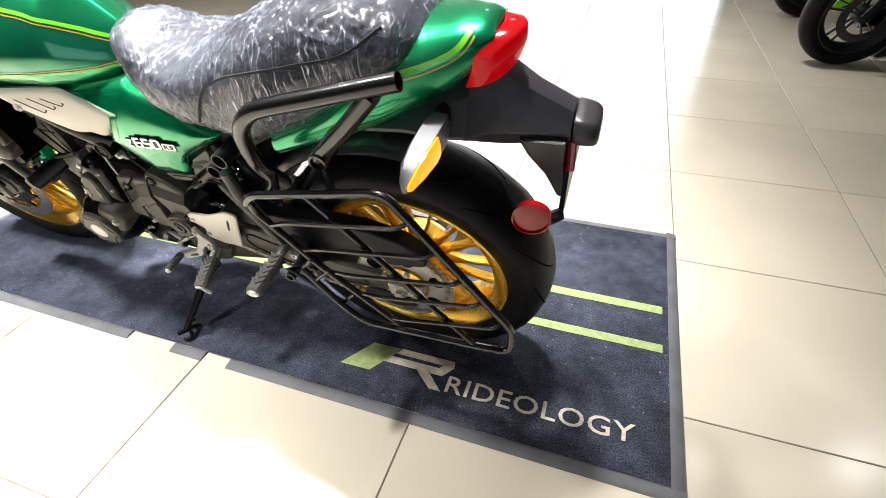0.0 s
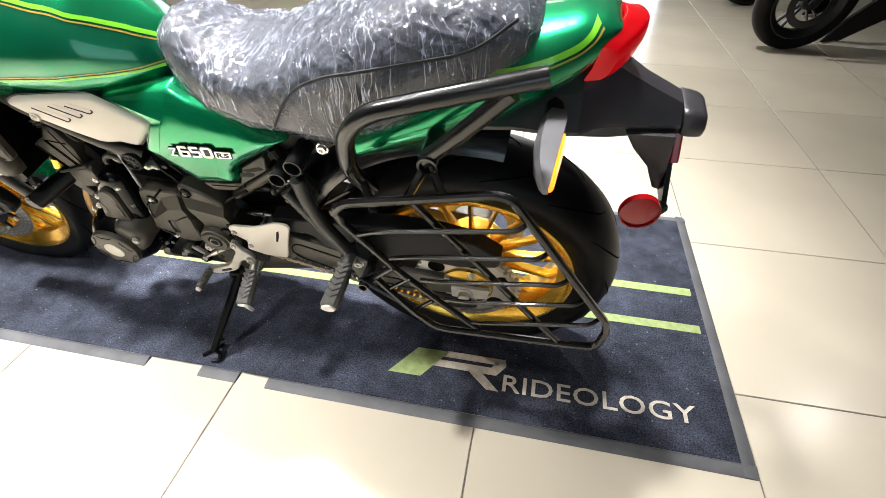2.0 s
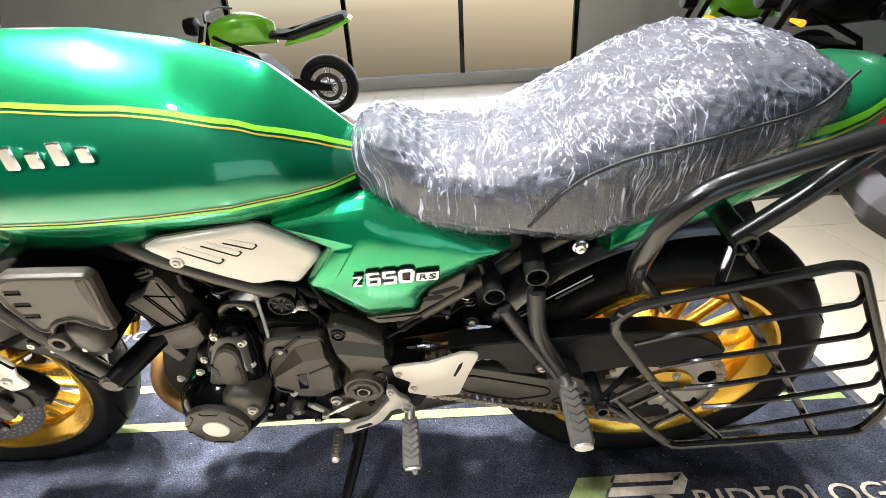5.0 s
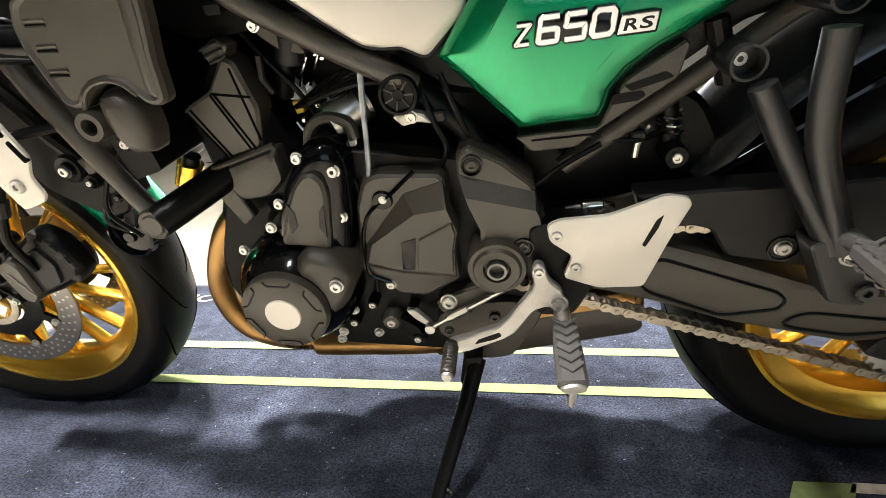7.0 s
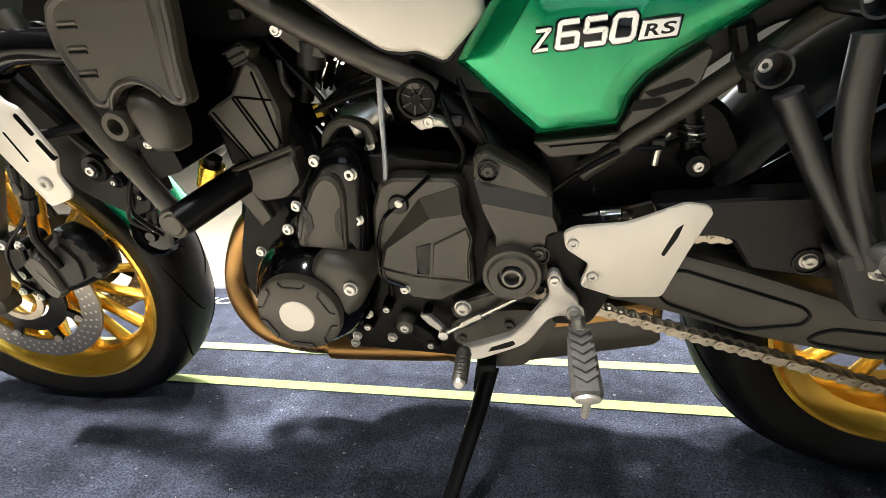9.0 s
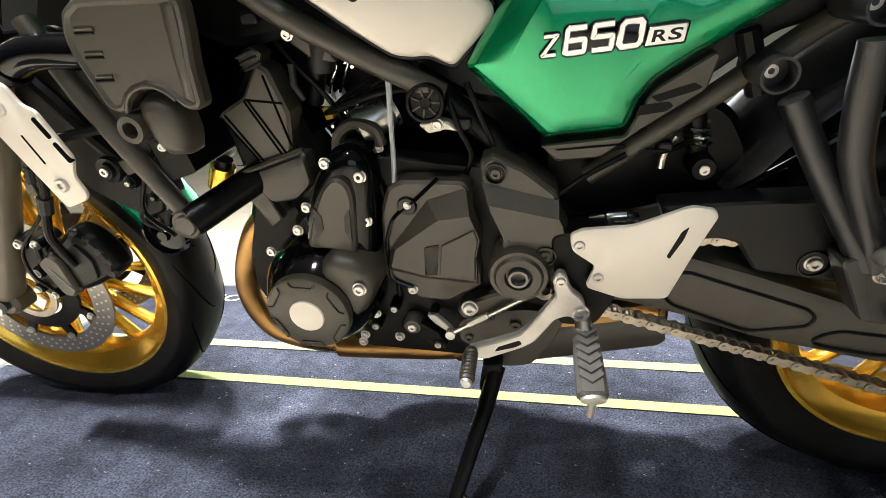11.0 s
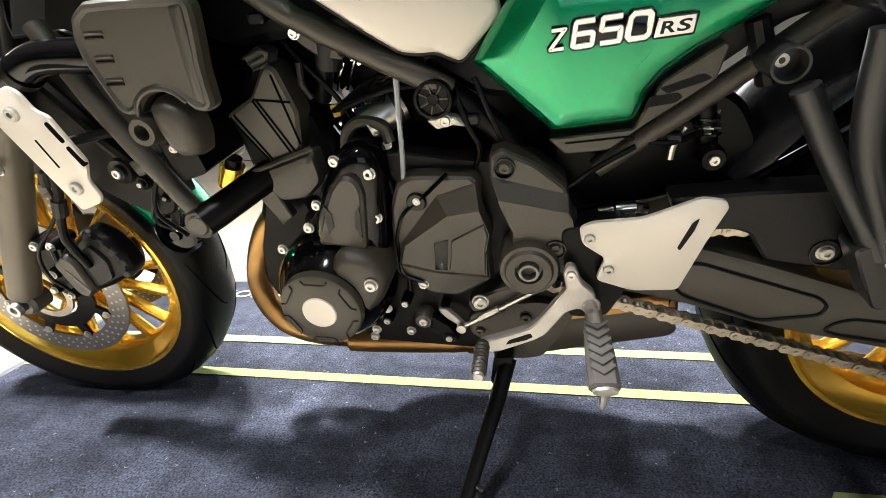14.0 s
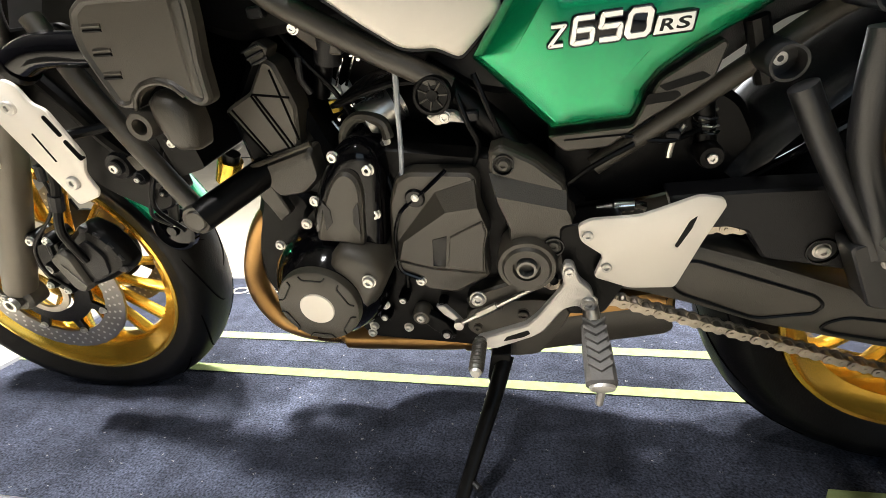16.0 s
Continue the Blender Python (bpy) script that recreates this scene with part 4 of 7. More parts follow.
for z, x0, x1, w in ((0.716, 0.272, 0.344, 0.058), (0.690, 0.288, 0.344, 0.062), (0.657, 0.316, 0.345, 0.064), (0.640, 0.322, 0.346, 0.060), (0.605, 0.336, 0.347, 0.056)):
    loops.append([(x0, -w, z), (x0 + 0.006, -w - 0.003, z), (x1, -w - 0.003, z), (x1, w + 0.003, z), (x0 + 0.006, w + 0.003, z), (x0, w, z)])
pb = part("plate_bracket", loft(loops), TAILPLASTIC, ut, "black number plate bracket", angle=24)
BOARD = [(-0.032, 0.712), (-0.055, 0.664), (-0.104, 0.612), (-0.098, 0.600), (0.098, 0.600), (0.104, 0.612), (0.055, 0.664), (0.032, 0.712)]
part("plate_board", loft([[(x, y, z) for y, z in BOARD] for x in (0.346, 0.354)]), SATIN, pb)
for side in (-1, 1):
    part("reflector_strip", tube([(0.352, side * 0.037, 0.706), (0.354, side * 0.058, 0.664)], 0.0075, 8, squash=0.6), REDLENS, pb, "red reflector strip")
    part("reflector_stem", tube([(0.350, side * 0.100, 0.606), (0.338, side * 0.112, 0.608), (0.316, side * 0.126, 0.618)], [0.011, 0.012, 0.010], 8), PLASTIC, pb)
    rf = part("side_reflector", lathe([(0.0, -0.006), (0.022, -0.0055), (0.028, -0.004)] + [(0.029, -0.0075), (0.0315, -0.007), (0.032, 0.004), (0.0, 0.006)], 36, m=pose(0.309, side * 0.133, 0.625, -6, 0, 6) @ Matrix.Diagonal((1, -side, 1, 1))), REDLENS, ut, "round red side reflector")


def indicator(side):
    """A winged turn signal that points outwards, its lens on the rear face."""
    sections = ((-0.100, 0.150, 0.177, 0.754, 0.786), (-0.122, 0.142, 0.179, 0.744, 0.789), (-0.165, 0.138, 0.174, 0.740, 0.786), (-0.205, 0.141, 0.169, 0.745, 0.783), (-0.238, 0.151, 0.165, 0.754, 0.776), (-0.246, 0.156, 0.163, 0.759, 0.771))
    loops = []
    for y, x0, x1, z0, z1 in sections:
        b = min(x1 - x0, z1 - z0) * 0.25
        loops.append([(x0 + b, -side * y, z0), (x1, -side * y, z0 + b * 0.4), (x1, -side * y, z1 - b * 0.4), (x0 + b, -side * y, z1), (x0, -side * y, z1 - b * 1.4), (x0, -side * y, z0 + b * 1.4)])
    ob = part("indicator", loft(loops), HOUSING, bike, "grey winged indicator with a lit amber lens", angle=30)
    loops = []
    for y, x, z0, z1 in ((-0.150, 0.1755, 0.748, 0.782), (-0.165, 0.1745, 0.745, 0.782), (-0.205, 0.1695, 0.749, 0.780), (-0.238, 0.1655, 0.757, 0.773), (-0.244, 0.164, 0.761, 0.769)):
        loops.append([(x - 0.003, -side * y, z0), (x + 0.003, -side * y, z0 + 0.001), (x + 0.005, -side * y, (z0 + z1) / 2), (x + 0.003, -side * y, z1 - 0.001), (x - 0.003, -side * y, z1)])
    part("indicator_lens", loft(loops), AMBERLAMP, ob, "lit amber lens")
    part("indicator_stem", tube([(0.160, side * 0.060, 0.764), (0.163, side * 0.112, 0.768)], 0.017, 8, squash=0.9), PLASTIC, ob)


for side in (-1, 1):
    indicator(side)

# luggage rail and lattice guard on the left side
rail = part("grab_rail", tube(fillet([(-0.120, -0.165, 0.655), (-0.138, -0.190, 0.715), (-0.122, -0.203, 0.795), (-0.082, -0.205, 0.838), (0.150, -0.176, 0.884)], 0.035), 0.0135, 16, hollow=0.8), RAILGLOSS, bike, "black tubular grab rail")
part("rail_brace", tube([(-0.016, -0.180, 0.742), (0.043, -0.180, 0.797), (0.108, -0.178, 0.862)], 0.013, 14), RAILGLOSS, rail)
part("tube_end", tube([(-0.010, -0.12, 0.742), (-0.010, -0.196, 0.742)], 0.0155, 16, hollow=0.75), RAILGLOSS, rail)
for a, b in (((-0.124, -0.180, 0.690), (-0.098, -0.222, 0.662)), ((-0.010, -0.178, 0.738), (0.016, -0.218, 0.704)), ((-0.015, -0.180, 0.732), (-0.045, -0.222, 0.690))):
    part("strut", tube([a, b], 0.0068, 8), RAILGLOSS, rail)
YG = -0.226
OUT = [(-0.140, 0.467), (-0.160, 0.60), (-0.167, 0.655), (-0.145, 0.680), (0.092, 0.728), (0.117, 0.722), (0.293, 0.433), (0.297, 0.402), (0.289, 0.340), (0.225, 0.334), (-0.025, 0.328), (-0.067, 0.379)]
guard = part("wheel_guard", tube(fillet([(x, YG - 0.006 * (z < 0.5), z) for x, z in OUT[2:]] + [(-0.140, YG + 0.01, 0.467)], 0.022), 0.0074, 10), RAILGLOSS, bike, "black lattice guard beside the rear wheel")
part("guard_bar", tube(fillet([(-0.158, YG, 0.672), (-0.166, YG + 0.004, 0.636), (-0.081, YG + 0.004, 0.499), (0.060, YG + 0.002, 0.330)], 0.02), 0.0070, 10), RAILGLOSS, guard)
part("guard_bar", tube([(-0.031, YG, 0.700), (0.079, YG - 0.002, 0.542), (0.217, YG - 0.004, 0.336)], 0.0062, 10), RAILGLOSS, guard)
for a, b, c in (((-0.134, 0.610), (-0.090, 0.637), (0.138, 0.684)), ((-0.088, 0.553), (-0.047, 0.578), (0.173, 0.622)), ((-0.040, 0.497), (-0.001, 0.513), (0.213, 0.560)), ((0.0, 0.441), (0.044, 0.457), (0.244, 0.505)), ((0.048, 0.367), (0.081, 0.390), (0.276, 0.445))):
    part("rung", tube(fillet([(a[0], YG - 0.004, a[1]), (b[0], YG - 0.014, b[1]), (c[0] - 0.012, YG - 0.014, c[1] - 0.012), (c[0] + 0.004, YG, c[1] - 0.008)], 0.02), 0.0042, 8), RAILGLOSS, guard)
part("strut", tube([(-0.100, -0.170, 0.452), (-0.165, YG, 0.47), (-0.067, YG, 0.379)], 0.006, 8), RAILGLOSS, guard)
for a, b in (((-0.151, 0.453), (-0.089, 0.519)), ((-0.122, 0.428), (-0.061, 0.492)), ((-0.074, 0.366), (-0.026, 0.424))):
    part("rung", tube([(a[0], YG + 0.006, a[1]), (b[0], YG, b[1])], 0.0042, 8), RAILGLOSS, guard)
part("tube_end", tube([(-0.158, -0.165, 0.450), (-0.158, -0.238, 0.455)], 0.0105, 14, hollow=0.75), RAILGLOSS, guard)

# footrest hanger tubes
hang = part("footrest_hanger", tube(fillet([(-0.301, -0.146, 0.608), (-0.270, -0.150, 0.548), (-0.205, -0.160, 0.439)], 0.03), 0.0125, 14), RAILBLACK, bike, "black tubular footrest hanger")
part("hanger_tube", tube(smooth_path([(-0.257, -0.160, 0.655), (-0.254, -0.162, 0.60), (-0.243, -0.162, 0.545), (-0.212, -0.162, 0.474), (-0.198, -0.162, 0.44)]), 0.0135, 14), RAILBLACK, hang)
for x, y, z in ((-0.314, -0.130, 0.627), (-0.257, -0.150, 0.680)):
    part("tube_end", tube([(x, y + 0.05, z), (x, y - 0.012, z)], 0.0162, 24, hollow=0.85), RAILBLACK, hang)
    bolt(hang, x, y + 0.012, z, 0.007)
HB = [(-0.232, 0.450), (-0.201, 0.464), (-0.168, 0.445), (-0.160, 0.372), (-0.198, 0.378)]
part("hanger_plate", plate(HB, -0.135, -0.170, 0.002, 0.006), RAILBLACK, hang)
bolt(hang, -0.192, -0.171, 0.437, 0.009, ALUMINIUM)
bolt(hang, -0.165, -0.168, 0.392, 0.011, RAILBLACK)


def peg(name, base, tip, label, feeler=True):
    """A folding footrest with a ribbed rubber."""
    base, tip = Vector(base), Vector(tip)
    ax = (tip - base).normalized()
    side = ax.cross(Vector((0, 0, 1))).normalized()
    up = side.cross(ax).normalized()
    m = Matrix((side, ax, up)).transposed().to_4x4()
    m.translation = base
    n = (tip - base).length
    root = new(name)
    root.parent, root.matrix_basis = bike, m
    tagged(root, label)
    bm = bmesh.new()
    loops = []
    for t, w, h in ((0.16, 0.014, 0.009), (0.17, 0.017, 0.011), (0.5, 0.020, 0.012), (0.93, 0.021, 0.012), (0.96, 0.018, 0.009)):
        loops.append([(u * w * 0.80, t * n, v * h * 0.9) for u, v in ((-1, -0.5), (-0.7, -1), (0.7, -1), (1, -0.5), (1, 0.5), (0.7, 1), (-0.7, 1), (-1, 0.5))])
    loft(loops, bm=bm)
    rub = part("rubber", bm, PEGRUBBER, root, "ribbed grey rubber")
    for sgn in (1, -1):
        for k in range(6):
            t = (0.24 + k * 0.115) * n
            d = 0.009
            e, lift = Vector((0, 0.0035, 0)), Vector((0, 0, 0.0032 * sgn))
            rows = []
            for u in (-1, 0, 1):
                a = Vector((u * 0.0132, t - d * abs(u), 0.0102 * sgn))
                rows.append([a - e, a + e, a + e * 0.6 + lift, a - e * 0.6 + lift])
            ob = part("rib", loft(rows), PEGRUBBER, rub)
    part("peg_core", tube([(0, -0.01, 0), (0, 0.16 * n, 0)], 0.010, 12), STEEL, root)
    if feeler:
        part("feeler", tube([(0, 0.95 * n, -0.008), (0, 0.96 * n, -0.020), (0, 0.96 * n, -0.040)], 0.005, 8), ALUMINIUM, root)
    part("end_plate", lathe([(0, 0.004), (0.016, 0.003), (0.017, -0.001), (0, -0.002)], 18, m=pose(0, 0.965 * n, 0) @ Matrix.Diagonal((0.85, 1, 0.5, 1))), ALUMINIUM, root)
    return root


peg("rider_footrest", (-0.472, -0.150, 0.350), (-0.467, -0.246, 0.322), "rider's ribbed rubber footrest")
peg("passenger_footrest", (-0.203, -0.180, 0.462), (-0.203, -0.302, 0.470), "passenger's ribbed rubber footrest", False)

# frame and dark masses
frame_part = part("main_frame", tube(smooth_path([(-0.95, -0.075, 0.83), (-0.826, -0.108, 0.749), (-0.793, -0.110, 0.723), (-0.753, -0.110, 0.698), (-0.700, -0.110, 0.667), (-0.655, -0.108, 0.642), (-0.625, -0.10, 0.622)]), 0.0128, 14), COVER, bike, "black tubular trellis frame")
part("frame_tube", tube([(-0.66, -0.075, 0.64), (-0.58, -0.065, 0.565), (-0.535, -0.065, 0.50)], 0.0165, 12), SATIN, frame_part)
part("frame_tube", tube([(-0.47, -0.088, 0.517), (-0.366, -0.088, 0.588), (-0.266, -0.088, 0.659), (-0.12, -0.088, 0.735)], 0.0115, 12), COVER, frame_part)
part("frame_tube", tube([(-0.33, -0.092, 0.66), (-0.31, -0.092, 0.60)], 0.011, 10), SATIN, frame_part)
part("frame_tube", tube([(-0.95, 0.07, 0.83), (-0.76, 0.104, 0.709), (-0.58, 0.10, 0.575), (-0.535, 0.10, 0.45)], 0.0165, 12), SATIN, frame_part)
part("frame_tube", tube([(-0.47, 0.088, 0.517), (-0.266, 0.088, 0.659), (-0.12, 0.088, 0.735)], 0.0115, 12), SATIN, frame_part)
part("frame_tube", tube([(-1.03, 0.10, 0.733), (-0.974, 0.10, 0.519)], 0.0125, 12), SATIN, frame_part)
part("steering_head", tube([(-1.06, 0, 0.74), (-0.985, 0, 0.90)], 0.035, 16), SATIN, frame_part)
AIR = [(-0.60, 0.60), (-0.50, 0.585), (-0.44, 0.70), (-0.50, 0.78), (-0.78, 0.745), (-0.72, 0.68)]
part("airbox", slab(bmesh.new(), AIR, [(0.08, 0.01), (0.07, 0), (-0.045, 0), (-0.055, 0.01)], 0.02), PLASTIC, bike, "black plastic airbox")
TRAY = [(-0.50, 0.575), (-0.40, 0.585), (-0.30, 0.655), (-0.10, 0.70), (-0.05, 0.745), (-0.45, 0.775)]
part("battery_tray", slab(bmesh.new(), TRAY, [(0.085, 0.01), (0.08, 0), (-0.08, 0), (-0.085, 0.01)], 0.01), PLASTIC, bike, "black plastic battery tray")

# added near-black slab: closes the see-through engine gap as deep shade
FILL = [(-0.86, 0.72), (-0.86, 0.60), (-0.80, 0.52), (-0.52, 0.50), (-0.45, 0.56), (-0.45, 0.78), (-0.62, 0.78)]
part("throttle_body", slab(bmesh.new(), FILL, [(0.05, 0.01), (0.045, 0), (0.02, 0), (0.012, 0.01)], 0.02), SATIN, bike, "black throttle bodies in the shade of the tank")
# added slab whose black colour gives the shade under the tank
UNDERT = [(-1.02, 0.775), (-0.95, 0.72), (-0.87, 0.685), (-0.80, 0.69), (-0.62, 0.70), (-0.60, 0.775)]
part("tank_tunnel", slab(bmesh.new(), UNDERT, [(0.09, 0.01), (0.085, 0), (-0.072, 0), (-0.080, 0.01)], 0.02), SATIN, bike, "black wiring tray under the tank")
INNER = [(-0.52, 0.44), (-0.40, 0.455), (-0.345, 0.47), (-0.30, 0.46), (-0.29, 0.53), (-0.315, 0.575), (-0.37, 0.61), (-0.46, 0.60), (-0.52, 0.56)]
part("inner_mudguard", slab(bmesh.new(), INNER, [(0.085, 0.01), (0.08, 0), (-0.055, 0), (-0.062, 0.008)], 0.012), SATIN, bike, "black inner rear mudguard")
# another added black slab, for the shaded gap behind the radiator
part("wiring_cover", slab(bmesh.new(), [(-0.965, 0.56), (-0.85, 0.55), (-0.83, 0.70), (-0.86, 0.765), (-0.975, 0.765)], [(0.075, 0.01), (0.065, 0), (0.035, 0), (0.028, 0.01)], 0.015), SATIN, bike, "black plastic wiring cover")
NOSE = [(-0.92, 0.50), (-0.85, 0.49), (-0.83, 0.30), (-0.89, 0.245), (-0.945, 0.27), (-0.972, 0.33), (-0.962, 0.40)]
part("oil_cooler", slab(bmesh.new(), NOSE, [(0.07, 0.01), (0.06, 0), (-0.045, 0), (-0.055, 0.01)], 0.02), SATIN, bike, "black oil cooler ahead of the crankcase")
# engine
CASE = [(-0.865, 0.33), (-0.80, 0.235), (-0.56, 0.215), (-0.475, 0.30), (-0.475, 0.47), (-0.56, 0.535), (-0.74, 0.56), (-0.86, 0.46)]
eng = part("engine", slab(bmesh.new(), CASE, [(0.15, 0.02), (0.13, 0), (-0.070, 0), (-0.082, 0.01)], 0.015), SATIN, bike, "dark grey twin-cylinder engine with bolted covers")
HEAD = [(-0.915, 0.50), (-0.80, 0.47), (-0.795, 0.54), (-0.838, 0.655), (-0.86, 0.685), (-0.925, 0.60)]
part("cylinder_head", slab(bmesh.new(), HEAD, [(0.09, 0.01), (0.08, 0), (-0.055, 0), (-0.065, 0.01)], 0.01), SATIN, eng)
SHROUD = [(-0.870, 0.631), (-0.841, 0.669), (-0.828, 0.660), (-0.815, 0.609), (-0.824, 0.561), (-0.874, 0.549), (-0.911, 0.610), (-0.903, 0.616)]
shr = part("coil_cover", plate(SHROUD, -0.05, -0.088, 0.004, 0.004), COVER, eng, "ribbed dark grey plastic coil cover")
for a, b in (((-0.835, 0.655), (-0.822, 0.570)), ((-0.868, 0.628), (-0.838, 0.560)), ((-0.863, 0.628), (-0.831, 0.560)), ((-0.905, 0.610), (-0.871, 0.553)), ((-0.899, 0.613), (-0.866, 0.553)), ((-0.866, 0.629), (-0.820, 0.622))):
    part("cover_joint", tube([(a[0], -0.0884, a[1]), (b[0], -0.0884, b[1])], 0.0014, 6), GROOVE, shr)
plug = part("plug_cap", plate([(-0.862, 0.676), (-0.843, 0.687), (-0.830, 0.678), (-0.838, 0.664), (-0.856, 0.660)], -0.06, -0.088, 0.002, 0.003), COVER, eng)
for k in range(3):
    part("cap_rib", tube([(-0.862 + 0.004 * k, -0.089, 0.676 - 0.007 * k), (-0.840 + 0.004 * k, -0.089, 0.683 - 0.007 * k)], 0.0018, 6), PLASTIC, plug)
CYL = [(-0.893, 0.537), (-0.809, 0.561), (-0.806, 0.518), (-0.833, 0.496), (-0.873, 0.492), (-0.885, 0.512)]
part("cylinder", slab(bmesh.new(), CYL, [(-0.04, 0), (-0.084, 0), (-0.090, 0.004), (-0.092, 0.012)], 0.008), COVER, eng)
part("gasket_rib", tube([(-0.895, -0.093, 0.540), (-0.806, -0.093, 0.566)], 0.0035, 6), COVER, eng)
part("bracket", plate([(-0.917, 0.516), (-0.894, 0.529), (-0.881, 0.509), (-0.866, 0.467), (-0.885, 0.454), (-0.896, 0.478)], -0.07, -0.085, 0.002, 0.003), COVER, eng)
CC = [(-0.829, 0.436), (-0.819, 0.483), (-0.793, 0.533), (-0.766, 0.568), (-0.737, 0.578), (-0.718, 0.562), (-0.715, 0.532), (-0.722, 0.479), (-0.735, 0.40), (-0.80, 0.39)]
cc = part("cam_chain_cover", slab(bmesh.new(), CC, [(-0.07, 0), (-0.108, 0), (-0.116, 0.003), (-0.124, 0.010), (-0.128, 0.020)], 0.012), GLOSSBLACK, eng, "gloss black cam chain cover", angle=50)
CP = [(-0.812, 0.452), (-0.790, 0.504), (-0.773, 0.533), (-0.760, 0.545), (-0.748, 0.546), (-0.738, 0.537), (-0.735, 0.520), (-0.748, 0.440), (-0.780, 0.450)]
part("cover_panel", slab(bmesh.new(), CP, [(-0.122, 0), (-0.136, 0.001), (-0.140, 0.005)], 0.01), COVER, cc)
part("notch", slab(bmesh.new(), [(-0.792, 0.468), (-0.780, 0.480), (-0.779, 0.498), (-0.788, 0.512)], [(-0.138, 0), (-0.1412, 0.001)], 0.001), GLOSSBLACK, cc)
part("notch", slab(bmesh.new(), [(-0.748, 0.462), (-0.755, 0.478), (-0.751, 0.498), (-0.742, 0.508)], [(-0.138, 0), (-0.1412, 0.001)], 0.001), GLOSSBLACK, cc)
# round generator cover
GX, GZ = -0.816, 0.374
gm = pose(GX, 0, GZ)
gen = part("generator_cover", lathe([(0.0, -0.163), (0.055, -0.163), (0.0575, -0.160), (0.066, -0.150), (0.078, -0.128), (0.082, -0.10), (0.082, -0.06)], 48, m=gm), GLOSSBLACK, eng, "round generator cover with a silver disc", angle=50)
part("cover_ring", lathe([(0.0, -0.176), (0.050, -0.175), (0.0545, -0.172), (0.0565, -0.166), (0.0565, -0.158)], 48, m=gm), COVER, gen)
part("cover_disc", lathe([(0.0, -0.1775), (0.0225, -0.1775), (0.0235, -0.176), (0.0235, -0.172)], 36, m=gm), CHAMPAGNE, gen, "brushed silver disc")
for k in range(6):
    a = radians(60 * k + 25)
    pts = [(r * math.cos(a + da), -0.1755, r * math.sin(a + da)) for r, da in ((0.052, -0.34), (0.0455, -0.30), (0.0455, 0.30), (0.052, 0.34))]
    part("groove", tube([Vector(q) + Vector((GX, 0, GZ)) for q in fillet(pts, 0.003)], 0.0012, 5), GLOSSBLACK, gen)
LUG = [(-0.80, 0.43), (-0.775, 0.455), (-0.735, 0.44), (-0.720, 0.41), (-0.735, 0.375), (-0.765, 0.345), (-0.79, 0.36)]
part("cover_lug", slab(bmesh.new(), LUG, [(-0.07, 0), (-0.145, 0), (-0.156, 0.006), (-0.160, 0.014)], 0.015), COVER, gen)
MID = [(-0.730, 0.399), (-0.719, 0.484), (-0.705, 0.519), (-0.686, 0.528), (-0.610, 0.524), (-0.602, 0.513), (-0.604, 0.479), (-0.593, 0.442), (-0.599, 0.417), (-0.597, 0.373), (-0.644, 0.345), (-0.685, 0.350), (-0.704, 0.370), (-0.727, 0.383)]
mid = part("gear_cover", slab(bmesh.new(), MID, [(-0.06, 0), (-0.096, 0), (-0.103, 0.002), (-0.106, 0.006)], 0.006), COVER, eng, "faceted dark grey gear cover")
RIDGE_OUT = [(-0.722, 0.401), (-0.712, 0.434), (-0.656, 0.500), (-0.607, 0.514), (-0.593, 0.443), (-0.600, 0.418), (-0.602, 0.378), (-0.674, 0.387)]
RIDGE_IN = [(-0.711, 0.413), (-0.702, 0.439), (-0.643, 0.479), (-0.604, 0.484), (-0.594, 0.452), (-0.600, 0.428), (-0.601, 0.392), (-0.668, 0.400)]
part("cover_facet", loft([[(x, y, z) for x, z in o] for o, y in ((RIDGE_OUT, -0.10), (RIDGE_OUT, -0.107), (RIDGE_IN, -0.121))]), COVER, mid, angle=12)
RAISED = [(-0.642, 0.446), (-0.599, 0.468), (-0.595, 0.451), (-0.600, 0.429), (-0.602, 0.394), (-0.649, 0.403)]
part("cover_facet", slab(bmesh.new(), RAISED, [(-0.118, 0), (-0.123, 0.0008), (-0.1242, 0.002)], 0.001), COVER, mid, angle=12)
part("cover_window", slab(bmesh.new(), [(-0.664, 0.442), (-0.645, 0.447), (-0.652, 0.401), (-0.668, 0.402)], [(-0.112, 0), (-0.1214, 0), (-0.1218, 0.0005)], 0.001), GLOSSBLACK, mid)
part("cover_seam", tube(fillet([(-0.640, -0.107, 0.528), (-0.672, -0.108, 0.500), (-0.703, -0.108, 0.478), (-0.716, -0.108, 0.445), (-0.719, -0.108, 0.385), (-0.69, -0.108, 0.372)], 0.012), 0.0028, 6), GLOSSBLACK, mid)
part("cover_boss", lathe([(0.0, -0.110), (0.011, -0.110), (0.013, -0.106), (0.013, -0.09)], 20, m=pose(-0.682, 0, 0.493)), GLOSSBLACK, mid)
SPR = [(-0.588, 0.548), (-0.573, 0.556), (-0.536, 0.536), (-0.502, 0.506), (-0.497, 0.474), (-0.489, 0.465), (-0.492, 0.446), (-0.503, 0.422), (-0.520, 0.402), (-0.531, 0.385), (-0.570, 0.386), (-0.570, 0.453), (-0.581, 0.492), (-0.589, 0.522)]
spr = part("sprocket_cover", slab(bmesh.new(), SPR, [(-0.06, 0), (-0.106, 0), (-0.110, 0.002), (-0.1125, 0.005)], 0.004), COVER, eng, "dark grey sprocket cover", angle=20)
